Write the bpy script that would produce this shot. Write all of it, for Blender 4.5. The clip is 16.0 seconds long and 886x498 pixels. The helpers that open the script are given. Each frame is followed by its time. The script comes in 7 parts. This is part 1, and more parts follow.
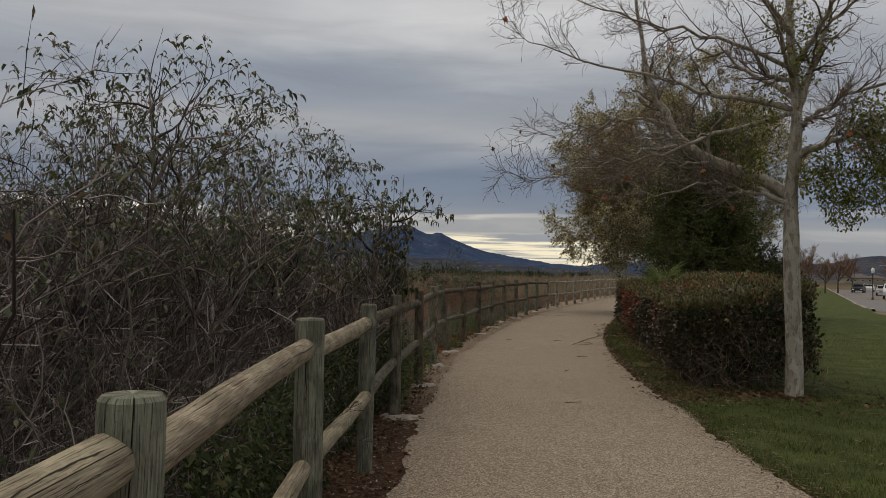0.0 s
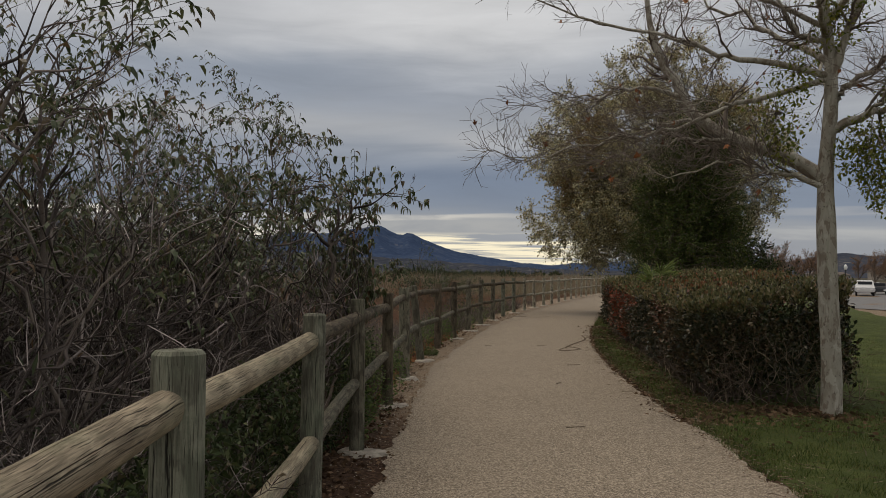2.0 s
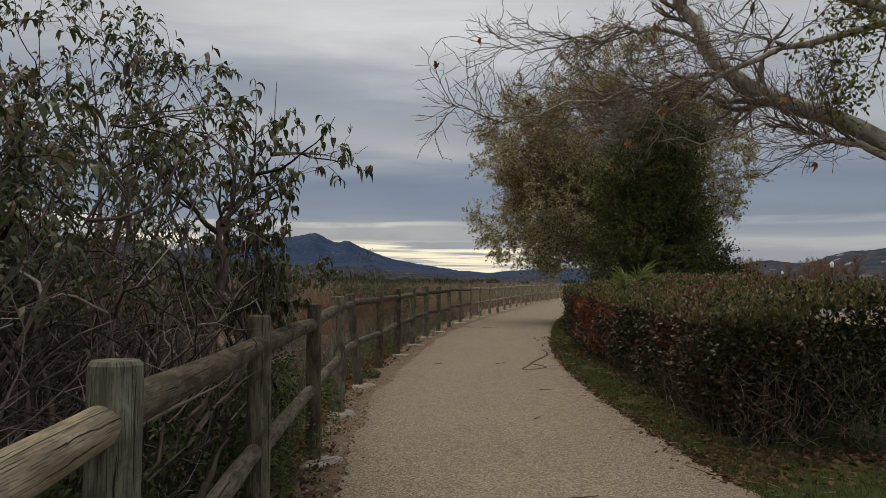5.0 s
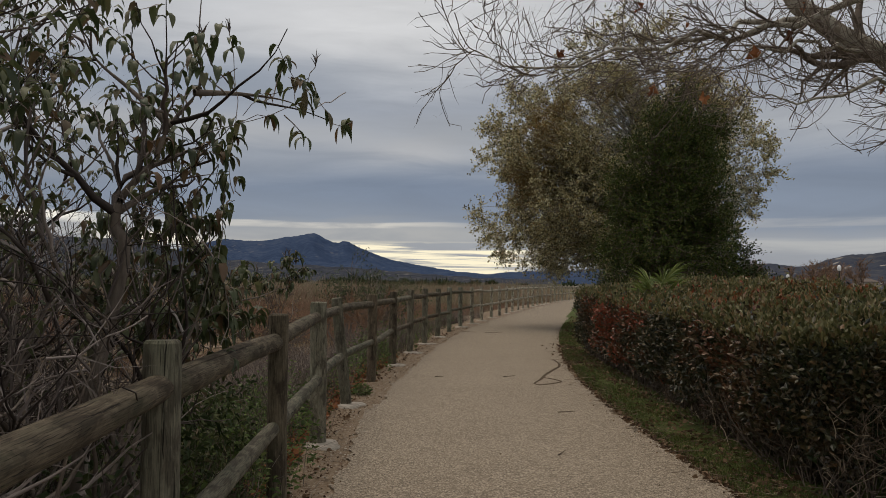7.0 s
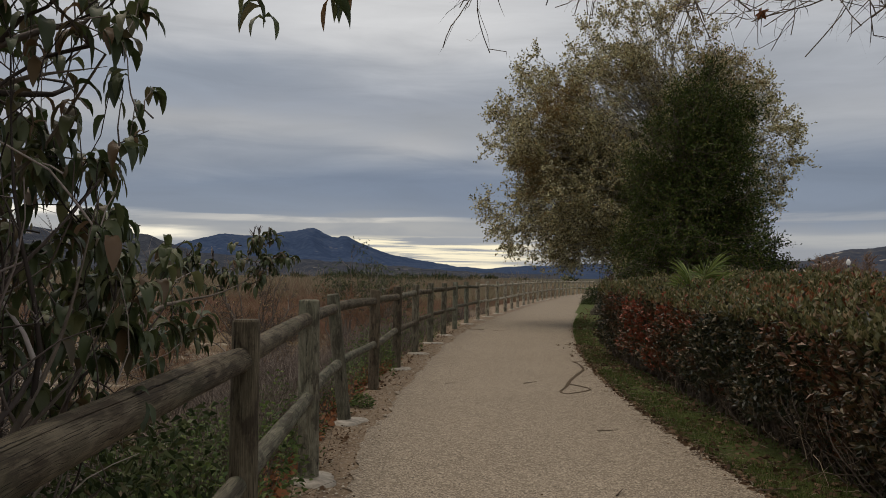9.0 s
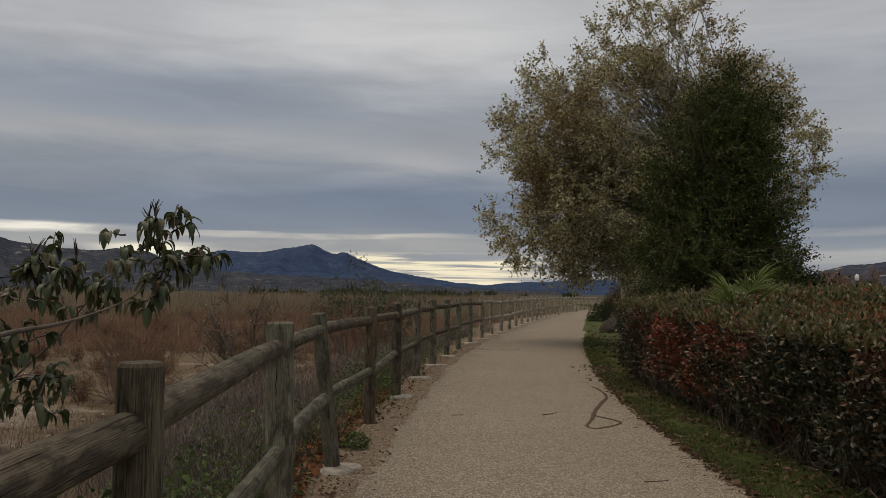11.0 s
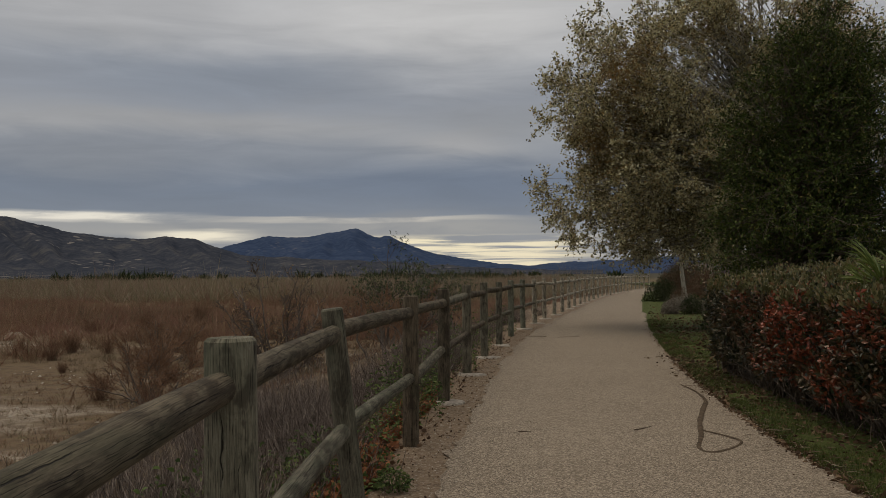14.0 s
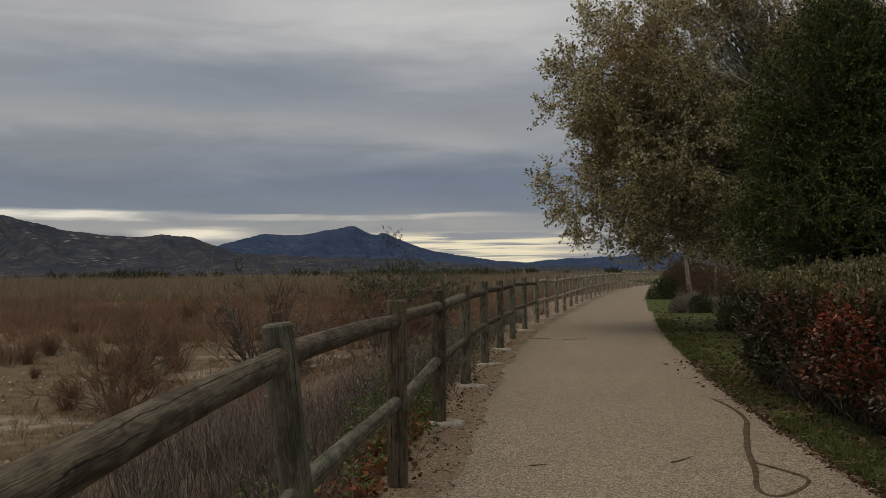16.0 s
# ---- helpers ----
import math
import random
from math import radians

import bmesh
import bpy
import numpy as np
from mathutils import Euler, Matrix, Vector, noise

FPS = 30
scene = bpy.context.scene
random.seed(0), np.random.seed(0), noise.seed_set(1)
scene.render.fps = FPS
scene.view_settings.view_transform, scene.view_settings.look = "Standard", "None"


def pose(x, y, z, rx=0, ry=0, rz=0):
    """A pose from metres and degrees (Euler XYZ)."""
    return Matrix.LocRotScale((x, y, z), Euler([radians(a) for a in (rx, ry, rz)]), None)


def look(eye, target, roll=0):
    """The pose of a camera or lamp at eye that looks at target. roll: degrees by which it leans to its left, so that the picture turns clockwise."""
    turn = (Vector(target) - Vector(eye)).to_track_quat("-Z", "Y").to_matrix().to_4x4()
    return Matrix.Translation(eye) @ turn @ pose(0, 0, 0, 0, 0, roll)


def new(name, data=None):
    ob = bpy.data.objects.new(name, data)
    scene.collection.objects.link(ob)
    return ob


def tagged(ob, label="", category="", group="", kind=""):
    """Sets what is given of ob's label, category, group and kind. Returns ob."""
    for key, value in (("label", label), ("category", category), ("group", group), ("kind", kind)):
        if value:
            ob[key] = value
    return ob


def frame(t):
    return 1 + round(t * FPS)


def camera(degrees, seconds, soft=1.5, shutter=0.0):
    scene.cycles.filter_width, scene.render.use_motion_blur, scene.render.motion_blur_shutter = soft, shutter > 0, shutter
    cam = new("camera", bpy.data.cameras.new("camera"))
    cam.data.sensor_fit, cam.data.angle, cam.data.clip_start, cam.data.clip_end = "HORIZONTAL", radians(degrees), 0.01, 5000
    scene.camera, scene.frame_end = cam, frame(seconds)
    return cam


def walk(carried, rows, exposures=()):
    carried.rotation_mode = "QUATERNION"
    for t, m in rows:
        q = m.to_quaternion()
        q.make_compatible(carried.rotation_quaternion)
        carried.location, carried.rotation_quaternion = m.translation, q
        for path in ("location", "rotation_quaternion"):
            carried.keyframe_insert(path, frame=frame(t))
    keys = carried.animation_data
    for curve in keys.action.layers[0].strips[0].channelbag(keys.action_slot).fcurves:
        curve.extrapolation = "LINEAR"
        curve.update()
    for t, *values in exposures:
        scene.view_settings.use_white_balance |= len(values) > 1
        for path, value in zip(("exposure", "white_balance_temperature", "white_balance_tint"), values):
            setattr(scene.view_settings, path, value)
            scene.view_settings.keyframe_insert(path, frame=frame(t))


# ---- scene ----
cam = camera(57.0, 16.0, soft=0.75)
PATH = [
    (0, (0.404, 3.316, 1.64), (0.102, 5.292, 1.694), 1.1),
    (0.5, (0.308, 3.753, 1.633), (0.012, 5.73, 1.69), 1.0),
    (1, (0.293, 4.231, 1.637), (0.015, 6.211, 1.696), 0.9),
    (1.5, (0.181, 4.677, 1.612), (-0.082, 6.658, 1.672), 0.6),
    (2, (0.106, 5.147, 1.613), (-0.126, 7.133, 1.669), 0.6),
    (2.5, (0.073, 5.619, 1.618), (-0.126, 7.609, 1.679), 0.7),
    (3, (-0.048, 6.045, 1.61), (-0.215, 8.037, 1.681), 0.6),
    (3.5, (-0.071, 6.504, 1.581), (-0.209, 8.498, 1.652), 0.4),
    (4, (-0.094, 6.953, 1.592), (-0.202, 8.949, 1.657), 0.5),
    (4.2, (-0.129, 7.114, 1.552), (-0.224, 9.111, 1.62), 0.4),
    (6.3, (-0.437, 8.886, 1.598), (-0.51, 10.883, 1.677), 0.4),
    (6.5, (-0.401, 9.051, 1.594), (-0.476, 11.048, 1.673), 0.3),
    (7, (-0.407, 9.483, 1.584), (-0.483, 11.48, 1.663), 0.8),
    (7.5, (-0.496, 9.828, 1.604), (-0.582, 11.825, 1.685), 0.6),
    (8, (-0.489, 10.225, 1.587), (-0.575, 12.222, 1.665), 0.5),
    (8.5, (-0.516, 10.661, 1.592), (-0.596, 12.658, 1.659), 0.5),
    (8.7, (-0.569, 10.839, 1.583), (-0.648, 12.837, 1.649), 0.7),
    (10.8, (-0.802, 12.504, 1.514), (-0.858, 14.502, 1.602), 0.7),
    (11, (-0.79, 12.62, 1.552), (-0.863, 14.616, 1.658), 0.7),
    (11.5, (-0.821, 12.993, 1.545), (-0.933, 14.987, 1.642), 1.3),
    (12, (-0.916, 13.395, 1.558), (-1.033, 15.39, 1.643), 0.9),
    (12.5, (-0.934, 13.785, 1.547), (-1.068, 15.779, 1.612), 0.4),
    (13, (-0.946, 14.156, 1.546), (-1.09, 16.15, 1.598), 0.4),
    (13.5, (-1.035, 14.546, 1.555), (-1.18, 16.539, 1.616), 0.4),
    (14, (-1.023, 14.88, 1.559), (-1.201, 16.871, 1.62), -0.4),
    (14.5, (-1.03, 15.273, 1.558), (-1.168, 17.268, 1.589), -0.2),
    (15, (-1.121, 15.707, 1.559), (-1.195, 17.705, 1.61), -0.4),
    (15.5, (-1.132, 15.986, 1.558), (-1.25, 17.981, 1.644), -0.9),
    (16, (-1.128, 16.324, 1.571), (-1.299, 18.316, 1.625), -0.6),
]
walk(cam, [(t, look(eye, target, roll)) for t, eye, target, roll in PATH],
     exposures=[(0, -0.05, 6600, 10), (3.5, 0.05, 6560, 10), (8, 0.07, 6540, 10), (12, -0.16, 6640, 10), (16, -0.24, 6720, 10)])

# ---- light ----
SUN_EL, SUN_AZ = radians(70), radians(-70)          # azimuth from +y towards +x
world = bpy.data.worlds.new("overcast_sky")
scene.world = world
world.use_nodes = True


class Nodes:
    """A short way to wire nodes."""

    def __init__(self, tree):
        self.tree = tree

    def add(self, kind, *ins, operation=None, blend_type=None, interpolation_type=None, use_clamp=False):
        n = self.tree.nodes.new(kind)
        if operation:
            n.operation = operation
        if use_clamp:
            n.use_clamp = True
        if interpolation_type:
            n.interpolation_type = interpolation_type
        if blend_type:
            n.data_type, n.blend_type = "RGBA", blend_type
        for i, v in enumerate(ins):
            if v is None:
                continue
            if isinstance(v, bpy.types.NodeSocket):
                self.tree.links.new(v, n.inputs[i])
            else:
                n.inputs[i].default_value = v
        return n

    def math(self, op, a, b=0.0, c=0.0, clamp=False):
        return self.add("ShaderNodeMath", a, b, c, operation=op, use_clamp=clamp).outputs[0]

    def span(self, v, a, b, c=0.0, d=1.0, smooth=True):
        return self.add("ShaderNodeMapRange", v, a, b, c, d, interpolation_type="SMOOTHSTEP" if smooth else "LINEAR").outputs[0]

    def noise(self, vec, scale, detail=4.0, rough=0.55, dist=0.0):
        n = self.add("ShaderNodeTexNoise", vec)
        n.inputs["Scale"].default_value, n.inputs["Detail"].default_value = scale, detail
        n.inputs["Roughness"].default_value, n.inputs["Distortion"].default_value = rough, dist
        return n.outputs["Fac"]

    def ramp(self, v, *stops):
        n = self.add("ShaderNodeValToRGB", v)
        els = n.color_ramp.elements
        while len(els) < len(stops):
            els.new(0.5)
        for e, (p, c) in zip(els, stops):
            e.position, e.color = p, (*c, 1.0)
        return n.outputs["Color"]

    def mix(self, f, a, b, blend="MIX"):
        n = self.add("ShaderNodeMix", blend_type=blend)
        for sock, v in ((n.inputs[0], f), (n.inputs[6], a), (n.inputs[7], b)):
            if isinstance(v, bpy.types.NodeSocket):
                self.tree.links.new(v, sock)
            else:
                sock.default_value = (*v, 1.0) if isinstance(v, tuple) else v
        return n.outputs[2]


def build_sky():
    nt = world.node_tree
    nt.nodes.clear()
    w = Nodes(nt)
    co = w.add("ShaderNodeTexCoord").outputs["Generated"]
    x, y, z = w.add("ShaderNodeSeparateXYZ", co).outputs
    up = w.math("MAXIMUM", z, 0.0)
    # high sheet of cloud over the whole dome
    lift = w.math("ADD", up, 0.22)
    flat = w.add("ShaderNodeCombineXYZ", w.math("DIVIDE", x, lift), w.math("DIVIDE", y, lift), 0.0).outputs[0]
    sheet = w.noise(flat, 0.42, 2.0, 0.5, 0.2)
    puffs = w.noise(co, 3.4, 6.0, 0.55, 0.25)
    cover = w.math("ADD", w.math("MULTIPLY", puffs, 0.62), w.math("MULTIPLY", sheet, 0.50))
    dome = w.ramp(cover, (0.42, (0.232, 0.255, 0.306)), (0.51, (0.362, 0.378, 0.414)), (0.59, (0.537, 0.535, 0.535)), (0.68, (0.70, 0.685, 0.655)))
    # the low sky: bearing and slope of the line of sight
    az = w.math("ARCTAN2", x, y)
    v = w.math("DIVIDE", up, w.math("SQRT", w.math("ADD", w.math("MULTIPLY", x, x), w.math("MULTIPLY", y, y))))

    def grid(a, b):
        return w.add("ShaderNodeCombineXYZ", w.math("MULTIPLY", az, a), w.math("MULTIPLY", v, b), 0.0).outputs[0]
    roll = w.noise(grid(2.6, 9.0), 1.0, 3.0, 0.5, 0.3)
    wisp = w.noise(grid(5.0, 30.0), 1.0, 6.0, 0.58, 0.5)
    fine = w.noise(grid(5.0, 130.0), 1.0, 5.0, 0.6, 0.4)
    bent = w.math("ADD", v, w.math("ADD", w.math("MULTIPLY", w.math("SUBTRACT", roll, 0.5), 0.07), w.math("MULTIPLY", w.math("SUBTRACT", wisp, 0.5), 0.035)))
    low = w.ramp(w.math("MULTIPLY", bent, 2.5), (0.0, (0.30, 0.32, 0.36)), (0.14, (0.32, 0.335, 0.365)), (0.185, (0.225, 0.260, 0.325)), (0.28, (0.195, 0.232, 0.302)),
                 (0.36, (0.285, 0.312, 0.362)), (0.44, (0.355, 0.372, 0.402)), (0.54, (0.315, 0.337, 0.380)), (0.64, (0.375, 0.395, 0.430)), (0.78, (0.475, 0.485, 0.505)), (1.0, (0.46, 0.47, 0.49)))

    def patch(col, a0, v0, ra, rv, much, tint):
        """A soft bank of cloud about one bearing and slope."""
        da, dv = w.math("DIVIDE", w.math("SUBTRACT", az, a0), ra), w.math("DIVIDE", w.math("SUBTRACT", bent, v0), rv)
        d = w.math("SQRT", w.math("ADD", w.math("MULTIPLY", da, da), w.math("MULTIPLY", dv, dv)))
        return w.mix(w.math("MULTIPLY", w.span(d, 1.25, 0.1), much), col, tint)
    low = patch(low, -0.09, 0.320, 0.30, 0.085, 0.85, (0.66, 0.66, 0.66))
    low = patch(low, -0.36, 0.235, 0.26, 0.050, 0.75, (0.262, 0.298, 0.358))
    low = patch(low, -0.52, 0.300, 0.20, 0.050, 0.45, (0.46, 0.465, 0.475))
    low = patch(low, -0.50, 0.135, 0.20, 0.030, 0.65, (0.262, 0.280, 0.315))
    low = patch(low, -0.45, 0.172, 0.40, 0.022, 0.55, (0.415, 0.415, 0.420))
    low = patch(low, -0.07, 0.160, 0.09, 0.018, 0.55, (0.49, 0.485, 0.485))
    low = patch(low, -0.05, 0.110, 0.26, 0.032, 0.70, (0.178, 0.218, 0.295))
    low = patch(low, 0.36, 0.095, 0.22, 0.060, 0.55, (0.205, 0.245, 0.318))
    low = patch(low, 0.50, 0.200, 0.22, 0.070, 0.50, (0.44, 0.45, 0.47))
    grain = w.math("ADD", 1.0, w.math("MULTIPLY", w.math("SUBTRACT", wisp, 0.5), 0.42))
    low = w.mix(1.0, low, w.add("ShaderNodeCombineXYZ", grain, grain, grain).outputs[0], "MULTIPLY")
    # pale strips above the hills, where the day goes down
    sway = w.math("MULTIPLY", w.math("SUBTRACT", w.noise(grid(4.0, 6.0), 1.0, 3.0, 0.5), 0.5), 0.016)
    line = w.math("ADD", v, w.math("ADD", sway, w.math("MULTIPLY", w.math("SUBTRACT", fine, 0.5), 0.010)))

    def strip(col, at, half, a0, a1, soft, much, tint):
        m = w.span(w.math("ABSOLUTE", w.math("SUBTRACT", line, at)), half, half * 0.3)
        m = w.math("MULTIPLY", m, w.math("MULTIPLY", w.span(az, a0 - soft, a0 + soft), w.span(az, a1 + soft, a1 - soft)))
        m = w.math("MULTIPLY", m, w.span(wisp, 0.34, 0.58, 0.25, 1.0))
        return w.mix(w.math("MULTIPLY", m, much), col, tint)
    low = strip(low, 0.058, 0.016, -0.75, 0.02, 0.08, 0.55, (0.44, 0.43, 0.41))
    low = strip(low, 0.0690, 0.0080, -0.80, -0.42, 0.08, 0.95, (0.98, 0.93, 0.82))
    low = strip(low, 0.068, 0.0050, -0.36, -0.04, 0.10, 0.70, (0.70, 0.66, 0.59))
    low = strip(low, 0.046, 0.0100, -0.43, -0.33, 0.04, 1.0, (1.0, 0.93, 0.76))
    low = strip(low, 0.046, 0.0100, 0.22, 0.75, 0.08, 0.75, (0.46, 0.46, 0.455))
    low = strip(low, 0.072, 0.0060, 0.26, 0.75, 0.08, 0.55, (0.40, 0.40, 0.41))
    m = w.math("MULTIPLY", w.math("MULTIPLY", w.span(v, 0.050, 0.041), w.span(fine, 0.40, 0.56)), w.math("MULTIPLY", w.span(az, -0.34, -0.14), w.span(az, 0.14, 0.02)))
    low = w.mix(m, low, (1.0, 0.90, 0.66))
    clouds = w.mix(w.span(v, 0.36, 0.56), low, dome)
    behind = w.span(w.math("ABSOLUTE", az), 1.1, 1.6)
    clouds = w.mix(behind, clouds, dome)
    sky = w.add("ShaderNodeTexSky")
    sky.sky_type, sky.sun_disc, sky.sun_elevation, sky.sun_rotation = "NISHITA", False, SUN_EL, SUN_AZ
    clear = w.mix(1.0, sky.outputs[0], (0.08, 0.08, 0.08), "MULTIPLY")
    full = w.mix(0.93, clear, clouds)
    bg = w.add("ShaderNodeBackground", full, SKY)
    nt.links.new(bg.outputs[0], w.add("ShaderNodeOutputWorld").inputs[0])


SKY = 1.0
build_sky()
sun = new("sun", bpy.data.lights.new("sun", "SUN"))
sun.data.energy, sun.data.angle, sun.data.color = 1.38, radians(55), (1.0, 0.87, 0.71)
sun.matrix_world = look((40 * math.sin(SUN_AZ), 40 * math.cos(SUN_AZ), 40 * math.tan(SUN_EL)), (0, 0, 0))


# ---- materials ----
def material(name):
    m = bpy.data.materials.new(name)
    m.use_nodes = True
    m.node_tree.nodes.clear()
    return m, Nodes(m.node_tree)


def finish(m, w, colour, rough=0.85, bump=None, depth=0.01, strength=1.0, spec=0.3, through_light=None):
    """Principled surface; through_light adds light that passes through thin leaves."""
    b = w.add("ShaderNodeBsdfPrincipled")
    for sock, v in ((b.inputs["Base Color"], colour), (b.inputs["Roughness"], rough)):
        if isinstance(v, bpy.types.NodeSocket):
            m.node_tree.links.new(v, sock)
        else:
            sock.default_value = (*v, 1.0) if isinstance(v, tuple) else v
    b.inputs["Specular IOR Level"].default_value = spec
    if bump is not None:
        n = w.add("ShaderNodeBump")
        n.inputs["Strength"].default_value, n.inputs["Distance"].default_value = strength, depth
        m.node_tree.links.new(bump, n.inputs["Height"])
        m.node_tree.links.new(n.outputs[0], b.inputs["Normal"])
    out = b.outputs[0]
    if through_light:
        t = w.add("ShaderNodeBsdfTranslucent")
        if isinstance(colour, bpy.types.NodeSocket):
            m.node_tree.links.new(colour, t.inputs[0])
        else:
            t.inputs[0].default_value = (*colour, 1.0)
        out = w.add("ShaderNodeMixShader", through_light, out, t.outputs[0]).outputs[0]
    m.node_tree.links.new(out, w.add("ShaderNodeOutputMaterial").inputs[0])
    return m


def leaf_material(name, stops, rough=0.6, through_light=0.25, spec=0.3, patch=0.0, patch_colour=(0.3, 0.1, 0.03), patch_scale=0.8, stretch=None):
    """Leaves whose colour differs from leaf to leaf; patch: clusters of another colour."""
    m, w = material(name)
    isl = w.add("ShaderNodeNewGeometry").outputs["Random Per Island"]
    col = w.ramp(isl, *stops)
    if patch:
        pos = w.add("ShaderNodeTexCoord").outputs["Object"]
        zone = w.span(w.noise(pos, patch_scale, 3.0), 0.62 - patch * 0.3, 0.72 - patch * 0.25)
        if stretch:
            yy = w.add("ShaderNodeSeparateXYZ", pos).outputs[1]
            zone = w.math("MULTIPLY", zone, w.math("MULTIPLY", w.span(yy, stretch[0], stretch[1], 0.1, 1.0), w.span(yy, stretch[2], stretch[3], 1.0, 0.15)))
        pick = w.math("MULTIPLY", zone, w.span(w.math("FRACT", w.math("MULTIPLY", isl, 37.7)), 0.25, 0.6))
        col = w.mix(pick, col, patch_colour)
    return finish(m, w, col, rough, spec=spec, through_light=through_light)


def bark_material(name, dark, light, scale=30.0, stretch=0.15, depth=0.006, rough=0.9):
    m, w = material(name)
    pos = w.add("ShaderNodeTexCoord").outputs["Object"]
    st = w.add("ShaderNodeMapping", pos)
    st.inputs["Scale"].default_value = (1.0, 1.0, stretch)
    a = w.noise(st.outputs[0], scale, 6.0, 0.65)
    b = w.noise(pos, scale * 0.12, 3.0)
    f = w.math("ADD", w.math("MULTIPLY", a, 0.65), w.math("MULTIPLY", b, 0.35))
    return finish(m, w, w.ramp(f, (0.36, dark), (0.64, light)), rough, a, depth)


def log_material(name="weathered_log", tone=1.0, tint=(1.0, 0.98, 0.95), stains=1.0):
    """Weathered treated pine: grey-green, with thin dark checks along the grain; each log differs."""
    m, w = material(name)
    pos = w.add("ShaderNodeTexCoord").outputs["Object"]
    rnd = w.add("ShaderNodeObjectInfo").outputs["Random"]
    off = w.add("ShaderNodeVectorMath", pos, None, operation="ADD")
    shift = w.add("ShaderNodeCombineXYZ", w.math("MULTIPLY", rnd, 31.0), w.math("MULTIPLY", rnd, 17.0), w.math("MULTIPLY", rnd, 9.0)).outputs[0]
    m.node_tree.links.new(shift, off.inputs[1])

    # the surface unrolled: round the log, along it
    ax, ay, az = w.add("ShaderNodeSeparateXYZ", pos).outputs
    girth = w.math("MULTIPLY", w.math("ARCTAN2", ay, ax), 0.085)

    def drawn_out(s):
        return w.add("ShaderNodeCombineXYZ", girth, w.math("ADD", w.math("MULTIPLY", az, s), w.math("MULTIPLY", rnd, 9.0)), w.math("MULTIPLY", rnd, 31.0)).outputs[0]
    grain = w.noise(drawn_out(0.05), 150.0, 4.0, 0.6, 0.3)

    def checks(per_metre, thin, length, lo, hi, sway):
        """Splits along the grain: thin lines round the girth, each broken into tapering lengths."""
        bend = w.math("MULTIPLY", w.math("SUBTRACT", w.noise(drawn_out(0.35), 14.0, 3.0, 0.6), 0.5), sway)
        phase = w.math("MULTIPLY", w.math("ADD", girth, bend), per_metre)
        lane = w.add("ShaderNodeCombineXYZ", w.math("MULTIPLY", w.math("FLOOR", phase), 7.37), w.math("MULTIPLY", az, length), w.math("MULTIPLY", rnd, 53.0)).outputs[0]
        fits = w.span(w.noise(lane, 1.0, 2.0, 0.5), lo, hi)
        off_line = w.math("DIVIDE", w.math("ABSOLUTE", w.math("SUBTRACT", w.math("FRACT", phase), 0.5)), per_metre)
        return w.span(w.math("DIVIDE", off_line, w.math("MAXIMUM", w.math("MULTIPLY", fits, thin), 0.00005)), 1.0, 0.35)
    fine = checks(95.0, 0.0014, 9.0, 0.46, 0.62, 0.03)
    wide = checks(16.0, 0.0040, 2.3, 0.50, 0.64, 0.055)
    crack = w.math("MAXIMUM", w.math("MULTIPLY", fine, 0.85), wide)
    blot = w.noise(drawn_out(0.5), 6.0, 5.0, 0.6)
    speck = w.noise(off.outputs[0], 140.0, 3.0, 0.7)
    base = w.ramp(rnd, (0.0, (0.182, 0.168, 0.128)), (0.3, (0.152, 0.150, 0.112)), (0.5, (0.200, 0.174, 0.130)),
                  (0.7, (0.138, 0.126, 0.098)), (0.88, (0.172, 0.163, 0.124)))
    col = w.mix(w.span(grain, 0.35, 0.65), w.mix(0.42, base, (0.05, 0.043, 0.034)), w.mix(0.36, base, (0.34, 0.30, 0.23)))
    stain = w.noise(drawn_out(0.5), 10.0, 5.0, 0.65, 0.4)
    col = w.mix(w.math("MULTIPLY", w.span(stain, 0.47, 0.60), 0.72 * stains), col, (0.052, 0.042, 0.033))
    col = w.mix(w.math("MULTIPLY", w.span(stain, 0.45, 0.34), 0.55), col, (0.30, 0.272, 0.215))
    col = w.mix(w.math("MULTIPLY", w.span(blot, 0.48, 0.68), 0.40), col, (0.098, 0.112, 0.075))
    col = w.mix(w.math("MULTIPLY", w.span(blot, 0.44, 0.30), 0.45 * stains), col, (0.115, 0.090, 0.066))
    col = w.mix(w.span(speck, 0.60, 0.72, 0.0, 0.5), col, (0.06, 0.052, 0.042))
    knots = w.add("ShaderNodeTexVoronoi", off.outputs[0])
    knots.inputs["Scale"].default_value = 2.6
    knot = w.span(knots.outputs["Distance"], 0.07, 0.03)
    col = w.mix(w.math("MULTIPLY", knot, 0.7), col, (0.035, 0.028, 0.02))
    col = w.mix(1.0, col, tuple(tone * c for c in tint), "MULTIPLY")
    col = w.mix(w.math("MULTIPLY", crack, 0.92), col, (0.014, 0.012, 0.010))
    h = w.math("SUBTRACT", w.math("MULTIPLY", grain, 0.25), crack)
    return finish(m, w, col, 0.88, h, 0.006, 0.8, spec=0.2)


